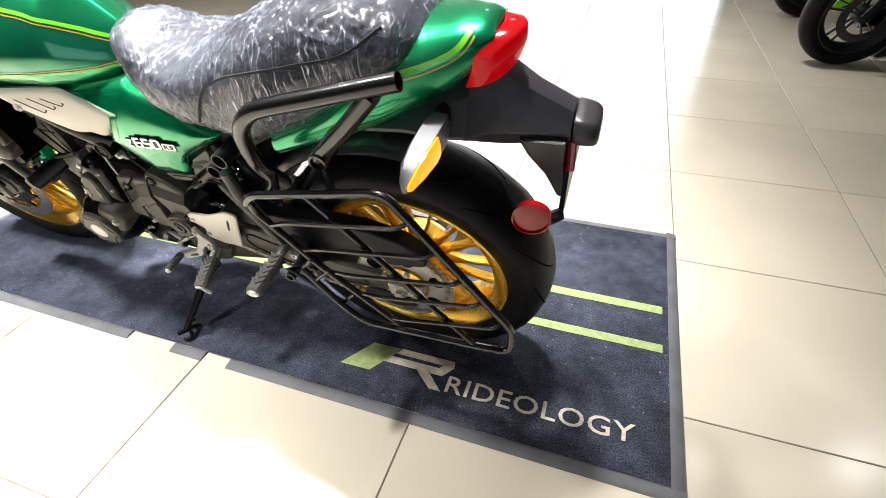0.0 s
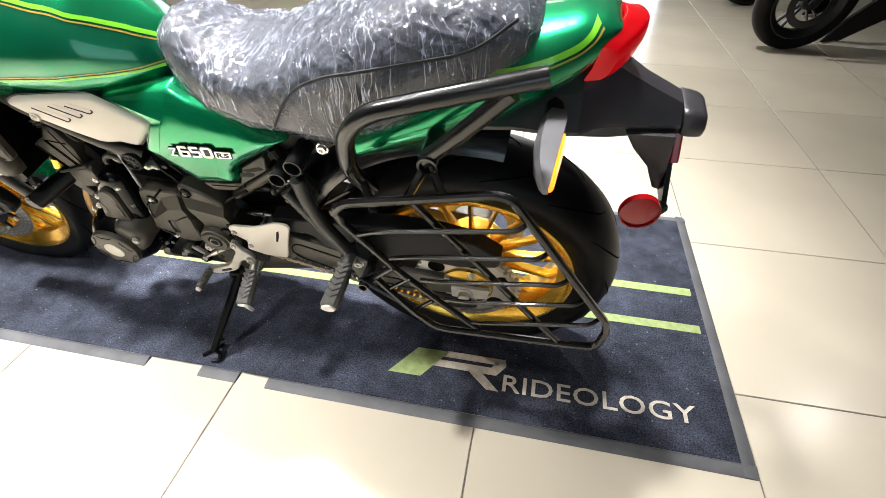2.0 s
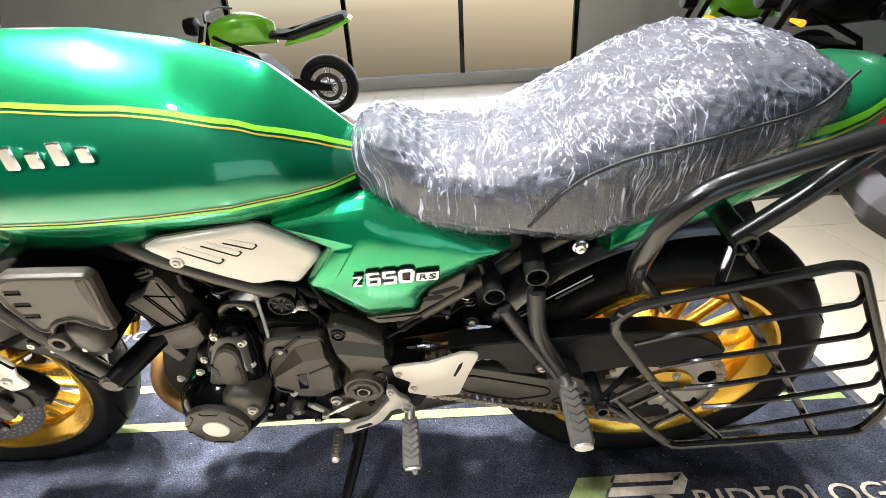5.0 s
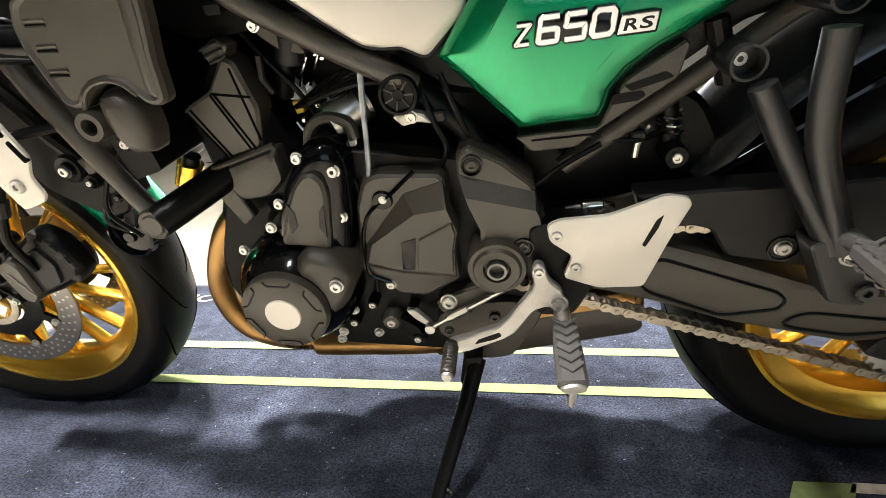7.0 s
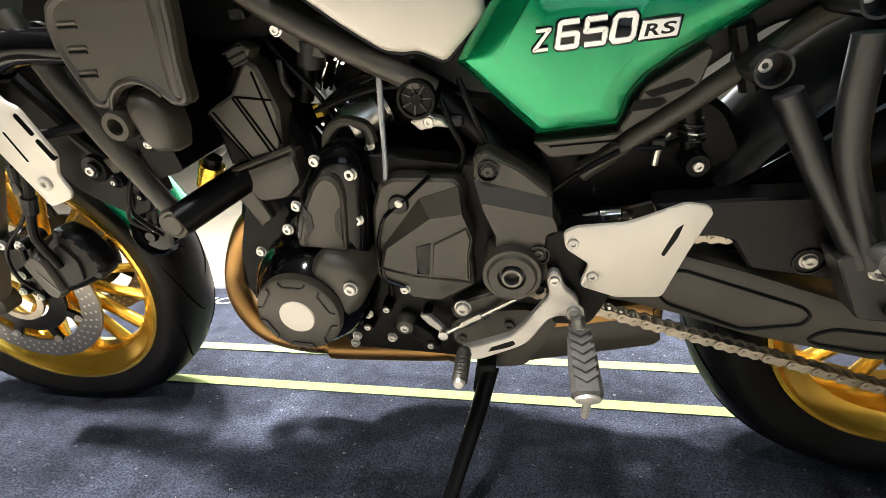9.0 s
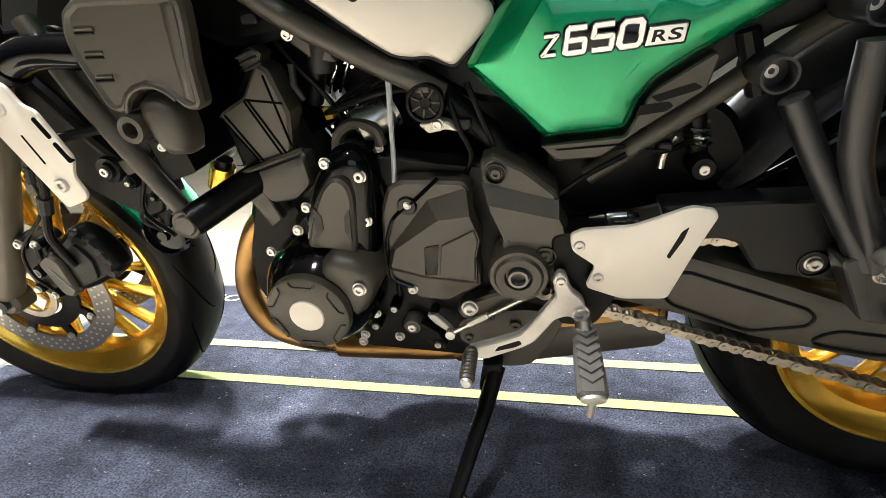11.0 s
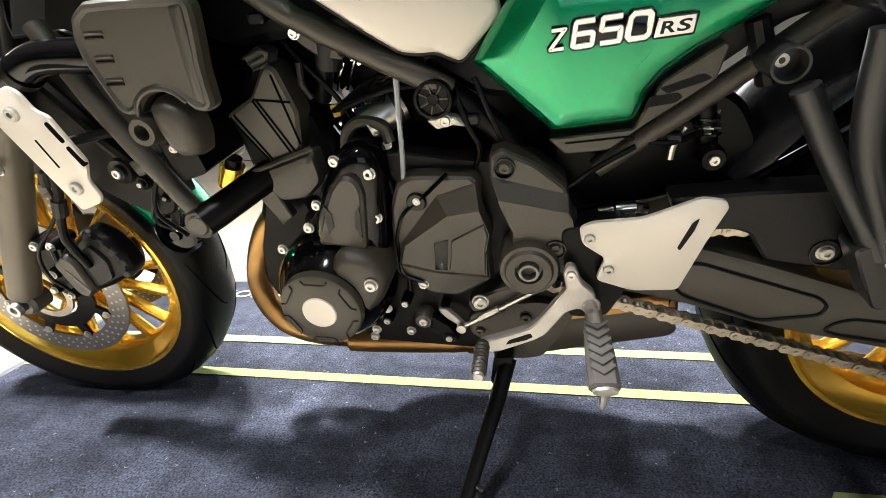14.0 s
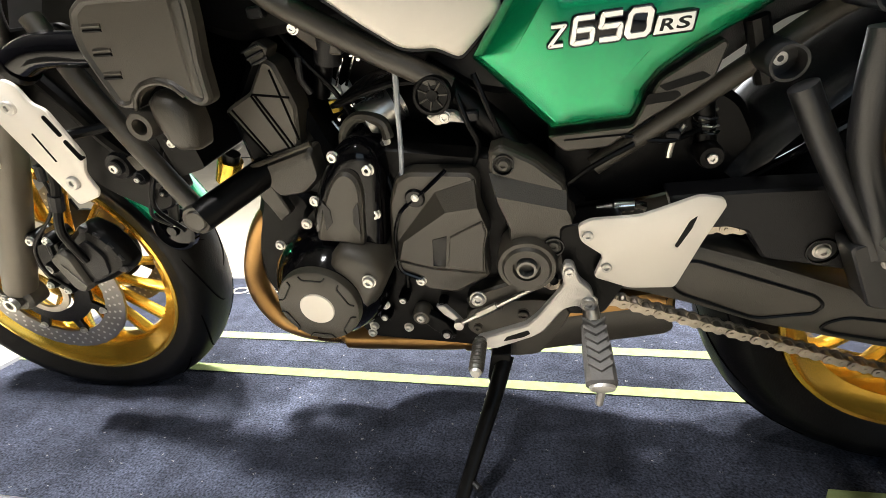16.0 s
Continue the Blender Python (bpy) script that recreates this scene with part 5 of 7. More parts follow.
SPR_OUT = [(-0.588, 0.525), (-0.501, 0.498), (-0.493, 0.466), (-0.490, 0.442), (-0.503, 0.416), (-0.531, 0.379), (-0.573, 0.380), (-0.568, 0.449), (-0.582, 0.487)]
SPR_IN = [(-0.580, 0.500), (-0.501, 0.480), (-0.497, 0.472), (-0.493, 0.450), (-0.504, 0.427), (-0.532, 0.392), (-0.569, 0.392), (-0.565, 0.457), (-0.578, 0.491)]
part("cover_facet", loft([[(x, y, z) for x, z in o] for o, y in ((SPR_OUT, -0.10), (SPR_OUT, -0.112), (SPR_IN, -0.126))]), COVER, spr, angle=12)
part("pivot_boss", lathe([(0.0, -0.134), (0.0155, -0.134), (0.017, -0.142), (0.027, -0.1435), (0.030, -0.139), (0.0345, -0.139), (0.0365, -0.134), (0.0365, -0.09)], 36, m=pose(-0.548, 0, 0.410)), COVER, spr)
part("pivot_ring", lathe([(0.0085, -0.134), (0.009, -0.1445), (0.012, -0.1445), (0.0125, -0.134)], 24, m=pose(-0.548, 0, 0.410)), BOLTGREY, spr)
LOW = [(-0.639, 0.305), (-0.596, 0.323), (-0.540, 0.328), (-0.485, 0.320), (-0.500, 0.278), (-0.534, 0.223), (-0.565, 0.217), (-0.599, 0.219), (-0.626, 0.257), (-0.640, 0.266)]
part("stand_bracket", slab(bmesh.new(), LOW, [(-0.04, 0), (-0.086, 0), (-0.092, 0.003)], 0.01), COVER, eng, "dark grey stand bracket")
part("lower_arm", slab(bmesh.new(), [(-0.635, 0.335), (-0.612, 0.350), (-0.545, 0.375), (-0.535, 0.362), (-0.60, 0.322), (-0.628, 0.318)], [(-0.07, 0), (-0.104, 0), (-0.108, 0.003)], 0.006), COVER, eng)
for x, z, y, r in ((-0.769, 0.557, -0.121, 0.0062), (-0.729, 0.540, -0.123, 0.0068), (-0.807, 0.501, -0.121, 0.0058), (-0.733, 0.480, -0.120, 0.0066), (-0.827, 0.469, -0.121, 0.006), (-0.890, 0.424, -0.098, 0.006), (-0.742, 0.408, -0.164, 0.0075), (-0.755, 0.320, -0.10, 0.006), (-0.782, 0.275, -0.095, 0.006), (-0.790, 0.257, -0.09, 0.006), (-0.726, 0.278, -0.10, 0.006)):
    bolt(eng, x, y, z, r)
for x, z, y, r in ((-0.616, 0.340, -0.110, 0.0095), (-0.692, 0.368, -0.107, 0.006), (-0.681, 0.495, -0.1105, 0.004), (-0.591, 0.314, -0.093, 0.0065), (-0.557, 0.300, -0.093, 0.008), (-0.624, 0.274, -0.093, 0.0065), (-0.571, 0.534, -0.1135, 0.0065), (-0.516, 0.433, -0.126, 0.0065), (-0.588, 0.238, -0.095, 0.009)):
    bolt(eng, x, y, z, r, COVER if r in (0.0065, 0.008, 0.009) else STEEL)
for x, z, y in ((-0.571, 0.534, 0.007), (-0.516, 0.433, -0.006)):
    part("bolt_seat", lathe([(0.0075, -0.1195), (0.0125, -0.1195), (0.0125, -0.124), (0.011, -0.124), (0.0105, -0.120)], 20, m=pose(x, y, z)), GLOSSBLACK, eng)
# gear linkage bits under the covers
for i, (x, z, r, mat) in enumerate(((-0.703, 0.300, 0.014, COVER), (-0.669, 0.268, 0.010, SATIN), (-0.725, 0.332, 0.008, SATIN), (-0.670, 0.320, 0.007, SATIN), (-0.758, 0.300, 0.009, SATIN))):
    part("linkage_boss", lathe([(0, -0.105), (r * 0.8, -0.105), (r, -0.10), (r, -0.06)], 18, m=pose(x, 0, z)), mat, eng)
    bolt(eng, x, -0.104, z, 0.0065 if i == 0 else 0.005)
part("linkage_arm", plate([(-0.712, 0.305), (-0.700, 0.312), (-0.668, 0.290), (-0.655, 0.262), (-0.666, 0.258), (-0.690, 0.278)], -0.09, -0.102, 0.001, 0.004), SATIN, eng)
part("linkage_arm", plate([(-0.678, 0.325), (-0.665, 0.325), (-0.648, 0.305), (-0.640, 0.292), (-0.650, 0.295), (-0.668, 0.310)], -0.10, -0.108, 0.001, 0.003), ALUMINIUM, eng)

# shift lever and rod
LEVER = [(-0.508, 0.409), (-0.503, 0.423), (-0.494, 0.421), (-0.487, 0.398), (-0.473, 0.385), (-0.468, 0.367), (-0.476, 0.353), (-0.490, 0.360), (-0.505, 0.354), (-0.530, 0.317), (-0.545, 0.307), (-0.594, 0.285), (-0.616, 0.286), (-0.617, 0.302), (-0.592, 0.311), (-0.551, 0.327), (-0.536, 0.343), (-0.504, 0.389)]
lev = part("shift_lever", plate(LEVER, -0.138, -0.149, 0.002, 0.006), ALUMINIUM, bike, "cast aluminium shift lever with a rubber toe peg")
part("lever_slot", plate([(-0.582, 0.300), (-0.577, 0.308), (-0.549, 0.320), (-0.546, 0.314), (-0.556, 0.308)], -0.14, -0.1496, 0.0002, 0.002), SATIN, lev)
part("toe_rubber", lathe([(0.0, 0.0), (0.008, 0.0)] + [(0.0082 + 0.0018 * (k % 2), -0.004 - 0.0032 * k) for k in range(16)] + [(0.008, -0.056), (0.0, -0.056)], 18, m=pose(-0.612, -0.150, 0.302, 0, 0, 0)), COVER, lev)
part("toe_cap", lathe([(0.0, -0.062), (0.006, -0.061), (0.0075, -0.057), (0.0, -0.055)], 16, m=pose(-0.612, -0.150, 0.302)), ALUMINIUM, lev)
bolt(lev, -0.499, -0.149, 0.411, 0.006)
bolt(lev, -0.476, -0.149, 0.365, 0.0095)
rod = part("shift_rod", tube([(-0.644, -0.114, 0.299), (-0.518, -0.120, 0.380)], 0.0035, 8), STEEL, bike, "steel shift rod")
part("rod_sleeve", tube([(-0.618, -0.115, 0.316), (-0.590, -0.117, 0.334)], 0.0058, 6), STEEL, rod)
part("rod_end", lathe([(0, 0.006), (0.007, 0.005), (0.007, -0.005), (0, -0.006)], 14, m=pose(-0.646, -0.114, 0.298)), STEEL, rod)
part("rod_end", lathe([(0, 0.006), (0.006, 0.005), (0.006, -0.005), (0, -0.006)], 14, m=pose(-0.516, -0.121, 0.381)), SATIN, rod)

# heel guard
HEEL = [(-0.490, 0.469), (-0.476, 0.476), (-0.425, 0.479), (-0.408, 0.485), (-0.368, 0.501), (-0.345, 0.497), (-0.340, 0.489), (-0.358, 0.444), (-0.379, 0.383), (-0.429, 0.382), (-0.471, 0.398), (-0.461, 0.428), (-0.487, 0.448)]
heel = part("heel_guard", slab(bmesh.new(), HEEL, [(-0.136, 0.001), (-0.137, 0), (-0.1415, 0.0006), (-0.1425, 0.0025)], 0.006), CHAMPAGNE, bike, "champagne metal heel guard plate")
part("heel_slot", plate([(-0.3675, 0.478), (-0.3715, 0.462), (-0.383, 0.438), (-0.3865, 0.441), (-0.3745, 0.472)], -0.14, -0.1431, 0.0002, 0.002), SATIN, heel)
bolt(heel, -0.479, -0.1425, 0.456, 0.0062, ALUMINIUM)
bolt(heel, -0.457, -0.1425, 0.413, 0.0062, ALUMINIUM)
part("guard_bracket", plate([(-0.51, 0.46), (-0.44, 0.47), (-0.42, 0.40), (-0.455, 0.33), (-0.50, 0.33)], -0.075, -0.128, 0.002, 0.01), SATIN, heel)

# side stand
stand = part("side_stand", tube([(-0.584, -0.108, 0.236), (-0.600, -0.150, 0.196), (-0.626, -0.211, 0.140), (-0.650, -0.268, 0.088)], [0.0125, 0.012, 0.0105, 0.0095], 12), SATIN, bike, "black side stand, folded down on the mat")
part("stand_fork", plate([(-0.603, 0.250), (-0.575, 0.250), (-0.583, 0.195), (-0.604, 0.178), (-0.612, 0.200)], -0.095, -0.122, 0.002, 0.006), SATIN, stand)
part("stand_foot", tube(fillet([(-0.648, -0.262, 0.092), (-0.655, -0.232, 0.058), (-0.668, -0.250, 0.060), (-0.688, -0.278, 0.066)], 0.006), [0.0075] * 4 + [0.006] * 10, 8), SATIN, stand)
part("stand_pad", tube(fillet([(-0.650, -0.262, 0.090), (-0.636, -0.268, 0.074), (-0.632, -0.284, 0.068), (-0.652, -0.288, 0.068)], 0.008), 0.0055, 8), SATIN, stand)
part("stand_tang", tube([(-0.637, -0.228, 0.118), (-0.618, -0.246, 0.118)], 0.005, 8), SATIN, stand)
part("stand_slot", tube([(-0.588, -0.1235, 0.222), (-0.594, -0.1235, 0.200)], 0.0028, 6, squash=0.5), GROOVE, stand)
part("stand_spring", tube([(-0.606 - 0.0006 * k + 0.004 * math.cos(k * 1.4), -0.128 - 0.0016 * k, 0.196 - 0.0014 * k + 0.004 * math.sin(k * 1.4)) for k in range(32)], 0.0009, 5), STEEL, stand)

# swingarm and chain guard
SWING = [(-0.520, 0.455), (-0.463, 0.445), (-0.381, 0.436), (-0.280, 0.402), (-0.143, 0.350), (0.04, 0.335), (0.05, 0.285), (-0.122, 0.270), (-0.264, 0.305), (-0.352, 0.337), (-0.413, 0.355), (-0.520, 0.375)]
sw = part("swingarm", slab(bmesh.new(), SWING, [(-0.070, 0.004), (-0.072, 0), (-0.110, 0), (-0.116, 0.004), (-0.119, 0.012)], 0.012), COVER, bike, "dark grey box-section swingarm")
for o in ([(-0.382, 0.380), (-0.370, 0.402), (-0.354, 0.406), (-0.217, 0.354), (-0.207, 0.341), (-0.214, 0.329), (-0.276, 0.320), (-0.368, 0.359)], [(-0.204, 0.306), (-0.195, 0.316), (-0.177, 0.323), (-0.080, 0.310), (-0.075, 0.292), (-0.128, 0.287), (-0.189, 0.299)]):
    base = rounded(o, 0.01, 4)
    part("recess_line", tube([(x, -0.1195, z) for x, z in base], 0.0022, 6, closed=True), SATIN, sw)
part("swingarm_right", slab(bmesh.new(), SWING, [(0.075, 0), (0.115, 0)], 0.012), COVER, sw)
UP = [(-0.393, 0.490), (-0.308, 0.494), (-0.210, 0.495), (-0.131, 0.500), (-0.042, 0.496), (0.041, 0.474), (0.092, 0.434), (0.084, 0.405), (0.0, 0.392), (-0.075, 0.402), (-0.187, 0.389), (-0.286, 0.408), (-0.308, 0.444), (-0.327, 0.450), (-0.377, 0.447)]
up = part("chain_guard", plate(UP, -0.085, -0.121, 0.003, 0.006), PLASTIC, bike, "matte black chain guard")
bolt(up, -0.229, -0.1215, 0.418, 0.0078)
part("bolt_seat", lathe([(0.008, -0.1205), (0.0165, -0.1205), (0.0165, -0.123), (0.015, -0.123), (0.014, -0.1212)], 22, m=pose(-0.229, 0, 0.418)), GLOSSBLACK, up)
bolt(up, -0.198, -0.119, 0.397, 0.0045)


def link_mesh(outer):
    bm = bmesh.new()
    p = 0.015875
    w = 0.0092 if outer else 0.0072
    o = []
    for cx, a0 in ((p / 2, -90), (-p / 2, 90)):
        for k in range(7):
            a = radians(a0 + 30 * k)
            o.append((cx + 0.0068 * math.cos(a), 0.0068 * math.sin(a)))
    o = [(x, z * (0.72 if abs(x) < 0.002 else 1)) for x, z in o]
    waist = o[:7] + [(0, 0.0048)] + o[7:] + [(0, -0.0048)]
    for s in (-1, 1):
        slab(bm, waist, [(s * (w - 0.0014), 0), (s * w, 0)], 0)
    for cx in (p / 2, -p / 2):
        lathe([(0, -0.0105), (0.0022, -0.0105), (0.0026, -0.009), (0.0026, 0.009), (0.0022, 0.0105), (0, 0.0105)], 8, bm, pose(cx, 0, 0)) if outer else lathe([(0.005, -0.0055), (0.005, 0.0055)], 8, bm, pose(cx, 0, 0))
    return bm


def build_chain():
    ch = new("drive_chain")
    ch.parent = bike
    tagged(ch, "steel drive chain")
    metal = finish(link_mesh(True), "link", CHAINMETAL), finish(link_mesh(False), "link", CHAINMETAL)
    c1, r1, c2, r2 = Vector((0, 0.308)), 0.1165, Vector((-0.55, 0.413)), 0.0385
    d = c2 - c1
    base = math.atan2(d.y, d.x)
    off = math.acos((r1 - r2) / d.length)
    up_a, lo_a = base - off, base + off
    at = lambda c, r, a: Vector((c.x + r * math.cos(a), c.y + r * math.sin(a)))
    pts = []
    a, b = at(c1, r1, lo_a), at(c2, r2, lo_a)
    for k in range(60):
        pts.append(a.lerp(b, k / 60))
    for k in range(30):
        pts.append(at(c2, r2, lo_a - (lo_a - up_a) * k / 30))
    a, b = at(c2, r2, up_a), at(c1, r1, up_a)
    for k in range(60):
        pts.append(a.lerp(b, k / 60))
    span = 2 * math.pi - (lo_a - up_a)
    for k in range(60):
        pts.append(at(c1, r1, up_a - span * k / 60))
    pts.append(pts[0])
    run = [0]
    for p, q in zip(pts, pts[1:]):
        run.append(run[-1] + (q - p).length)
    n = 2 * round(run[-1] / 0.015875 / 2)
    for i in range(n):
        s = run[-1] * (i + 0.5) / n
        x, z = (np.interp([s - 0.006, s + 0.006], run, [p[j] for p in pts]) for j in (0, 1))
        ang = math.degrees(math.atan2(z[1] - z[0], x[1] - x[0]))
        if x.mean() < -0.562:
            continue
        ob = new("link", metal[i % 2])
        ob.parent, ob.matrix_basis = ch, pose(float(x.mean()), -0.100, float(z.mean()), 0, -ang, 0)
    return ch


build_chain()


def sprocket(c, r, teeth, y, mat, parent, m=None):
    o = []
    for k in range(teeth * 4):
        a = 2 * math.pi * k / (teeth * 4)
        rr = r + (0.004 if k % 4 in (1, 2) else -0.003)
        o.append((c[0] + rr * math.cos(a), c[1] + rr * math.sin(a)))
    bm = slab(bmesh.new(), o, [(y - 0.003, 0), (y + 0.003, 0)], 0)
    return part("sprocket", bm, mat, parent)


sprocket((0, 0), 0.1165, 46, -0.100, ALUMINIUM, rear)
for k in range(6):
    a = radians(60 * k + 18)
    part("sprocket_hole", lathe([(0, -0.1036), (0.019, -0.1036), (0.019, -0.1015), (0, -0.1015)], 18, m=pose(0.086 * math.cos(a), 0, 0.086 * math.sin(a))), GROOVE, rear)
part("sprocket_carrier", lathe([(0.03, -0.112), (0.06, -0.110), (0.062, -0.095), (0.075, -0.09), (0.078, -0.05), (0.03, -0.05)], 32, close=True), GOLD, rear)
for k in range(5):
    bolt(rear, 0.05 * math.cos(k * 1.2566), -0.112, 0.05 * math.sin(k * 1.2566), 0.007)
part("axle_nut", lathe([(0, -0.142), (0.012, -0.142), (0.013, -0.13), (0.02, -0.13), (0.02, -0.11), (0, -0.11)], 6), STEEL, rear)
part("chain_adjuster", plate([(-0.03, -0.02), (0.05, -0.015), (0.055, 0.018), (-0.03, 0.022)], -0.119, -0.127, 0.001, 0.004), ALUMINIUM, rear)
part("brake_disc", lathe([(0.07, 0.078), (0.11, 0.078), (0.11, 0.083), (0.07, 0.083)], 48, close=True), STEEL, rear)
part("lower_shield", slab(bmesh.new(), [(-0.10, 0.255), (-0.02, 0.225), (0.04, 0.235), (0.02, 0.27), (-0.08, 0.285)], [(-0.09, 0), (-0.118, 0), (-0.121, 0.003)], 0.01), PLASTIC, bike)


def arc_guard(cx, cz, r, a0, a1, half, drop=0.035, thick=0.004, n=36):
    """A curved mudguard round a wheel, with turned-down sides."""
    loops = []
    for i in range(n + 1):
        a = radians(a0 + (a1 - a0) * i / n)
        prof = []
        for k in range(-6, 7):
            t = k / 6
            prof.append((r - drop * abs(t) ** 2.4, half * (1 - 0.12 * max(abs(t) - 0.8, 0) * 5) * t))
        inner = [(q - thick, y * 0.95) for q, y in reversed(prof)]
        loops.append([(cx + q * math.cos(a), y, cz + q * math.sin(a)) for q, y in prof + inner])
    return loft(loops)


hug = part("rear_hugger", arc_guard(0.012, 0.305, 0.396, 78, 151, 0.092, 0.036), GLOSSPLASTIC, bike, "gloss black rear tyre hugger", angle=50)
part("hugger_strut", tube([(-0.33, -0.08, 0.47), (-0.15, -0.088, 0.60)], 0.005, 8), GLOSSBLACK, hug)
shock = part("rear_shock", tube([(-0.356, -0.066, 0.575), (-0.348, -0.066, 0.528)], 0.011, 14), SATIN, bike, "black rear shock with a short bright spring")
part("shock_spring", tube([(-0.354 + 0.0002 * k + 0.0125 * math.cos(k * 0.8), -0.066 + 0.0125 * math.sin(k * 0.8), 0.566 - 0.0010 * k) for k in range(24)], 0.0022, 6), CHROME, shock)
part("shock_eye", lathe([(0, -0.03), (0.012, -0.03), (0.014, -0.025), (0.014, 0.02), (0, 0.02)], 18, m=pose(-0.348, -0.065, 0.522)), SATIN, shock)
part("hose_tail", tube(smooth_path([(-0.376, -0.08, 0.556), (-0.380, -0.08, 0.549), (-0.387, -0.08, 0.536), (-0.389, -0.08, 0.520)]), 0.0036, 8), STEEL, shock)
# added chrome tube: imitates the bright glint at the swingarm pivot gap
part("pivot_cap", tube(smooth_path([(-0.464, -0.092, 0.463), (-0.445, -0.095, 0.467), (-0.425, -0.095, 0.468), (-0.411, -0.092, 0.464)]), [0.006] * 8 + [0.0085] * 9 + [0.0060] * 8, 12), CHROME, bike)
bolt(shock, -0.348, -0.095, 0.522, 0.006)

# exhaust
pipe = part("exhaust_header", tube(smooth_path([(-0.895, -0.035, 0.47), (-0.945, -0.035, 0.425), (-0.980, -0.035, 0.366), (-0.997, -0.033, 0.315), (-0.993, -0.03, 0.262), (-0.965, -0.028, 0.222), (-0.90, -0.025, 0.200), (-0.80, -0.02, 0.195)]), 0.0195, 16), BRONZE, bike, "heat-stained bronze exhaust header")
part("header_pipe", tube(smooth_path([(-0.895, 0.05, 0.47), (-0.945, 0.05, 0.425), (-0.992, 0.05, 0.366), (-1.010, 0.05, 0.315), (-1.005, 0.05, 0.262), (-0.965, 0.05, 0.222), (-0.90, 0.04, 0.200), (-0.80, 0.03, 0.195)]), 0.0195, 16), BRONZE, pipe)
part("collector", tube(smooth_path([(-0.86, -0.01, 0.200), (-0.80, -0.01, 0.200), (-0.66, -0.01, 0.205), (-0.60, 0.0, 0.22)]), 0.031, 18, squash=1.5), BRONZE, pipe)
part("collector_band", tube([(-0.655, -0.01, 0.207), (-0.640, -0.01, 0.208)], 0.036, 18, squash=1.4), BRONZE, pipe)
MUF = [(-0.60, 0.285), (-0.36, 0.330), (-0.352, 0.322), (-0.350, 0.262), (-0.358, 0.254), (-0.60, 0.205)]
part("silencer", slab(bmesh.new(), MUF, [(0.11, 0.012), (0.10, 0), (-0.060, 0), (-0.070, 0.006), (-0.074, 0.016)], 0.01), BRONZE, bike, "short brushed dark silencer under the engine")
part("silencer_skin", slab(bmesh.new(), [(-0.61, 0.262), (-0.365, 0.305), (-0.352, 0.262), (-0.362, 0.252), (-0.61, 0.20)], [(-0.055, 0), (-0.073, 0), (-0.077, 0.006)], 0.008), COVER, bike)

# radiator shroud, crash slider, front end
RAD = [(-0.994, 0.724), (-0.985, 0.744), (-0.966, 0.754), (-0.934, 0.753), (-0.857, 0.748), (-0.851, 0.738), (-0.854, 0.716), (-0.861, 0.682), (-0.864, 0.644), (-0.872, 0.638), (-0.886, 0.639), (-0.896, 0.650), (-0.906, 0.659), (-0.920, 0.663), (-0.937, 0.660), (-0.949, 0.652), (-0.957, 0.641), (-0.971, 0.641), (-0.980, 0.647), (-0.988, 0.676), (-0.995, 0.703)]
rad = part("radiator_shroud", slab(bmesh.new(), RAD, [(-0.150, 0.0), (-0.163, 0.0), (-0.168, 0.0025), (-0.1695, 0.006), (-0.1665, 0.0095)], 0.004), COVER, bike, "dark grey plastic radiator shroud with a sunken face", angle=24)
for k in range(3):
    part("shroud_slot", tube([(-0.979, -0.1667, 0.722 - 0.023 * k), (-0.958, -0.1667, 0.721 - 0.023 * k)], 0.0017, 6), SATIN, rad)
    part("slot_lip", tube([(-0.978, -0.1660, 0.7265 - 0.023 * k), (-0.957, -0.1660, 0.7255 - 0.023 * k)], 0.0022, 6), COVER, rad)
part("shroud_rim", slab(bmesh.new(), [(-0.861, 0.741), (-0.874, 0.740), (-0.879, 0.700), (-0.883, 0.651), (-0.871, 0.644), (-0.868, 0.684)], [(-0.160, 0), (-0.167, 0), (-0.1695, 0.004)], 0.003), COVER, rad)
part("shroud_arch", tube(smooth_path([(-0.958, -0.1675, 0.640), (-0.951, -0.1685, 0.654), (-0.937, -0.169, 0.664), (-0.919, -0.169, 0.667), (-0.904, -0.169, 0.662), (-0.893, -0.168, 0.651)]), 0.0026, 8), COVER, rad)
part("radiator_elbow", slab(bmesh.new(), [(-0.946, 0.648), (-0.937, 0.656), (-0.921, 0.657), (-0.907, 0.650), (-0.898, 0.634), (-0.897, 0.612), (-0.905, 0.588), (-0.931, 0.588), (-0.941, 0.603), (-0.948, 0.628)], [(-0.135, 0), (-0.154, 0), (-0.163, 0.003), (-0.170, 0.009), (-0.1725, 0.016)], 0.006), COVER, rad)
part("grommet", lathe([(0.008, -0.165), (0.009, -0.175), (0.015, -0.175), (0.0165, -0.170), (0.0165, -0.15), (0.008, -0.15)], 24, m=pose(-0.957, 0, 0.624), close=True), COVER, rad)
part("elbow_tab", plate([(-0.944, 0.607), (-0.930, 0.612), (-0.925, 0.596), (-0.938, 0.592)], -0.15, -0.166, 0.001, 0.002), SATIN, rad)
bolt(rad, -0.934, -0.167, 0.601, 0.004)
part("radiator_core", slab(bmesh.new(), [(-1.00, 0.755), (-0.955, 0.765), (-0.925, 0.56), (-0.965, 0.55)], [(-0.14, 0), (0.14, 0)], 0.005), SATIN, bike, "black radiator core")
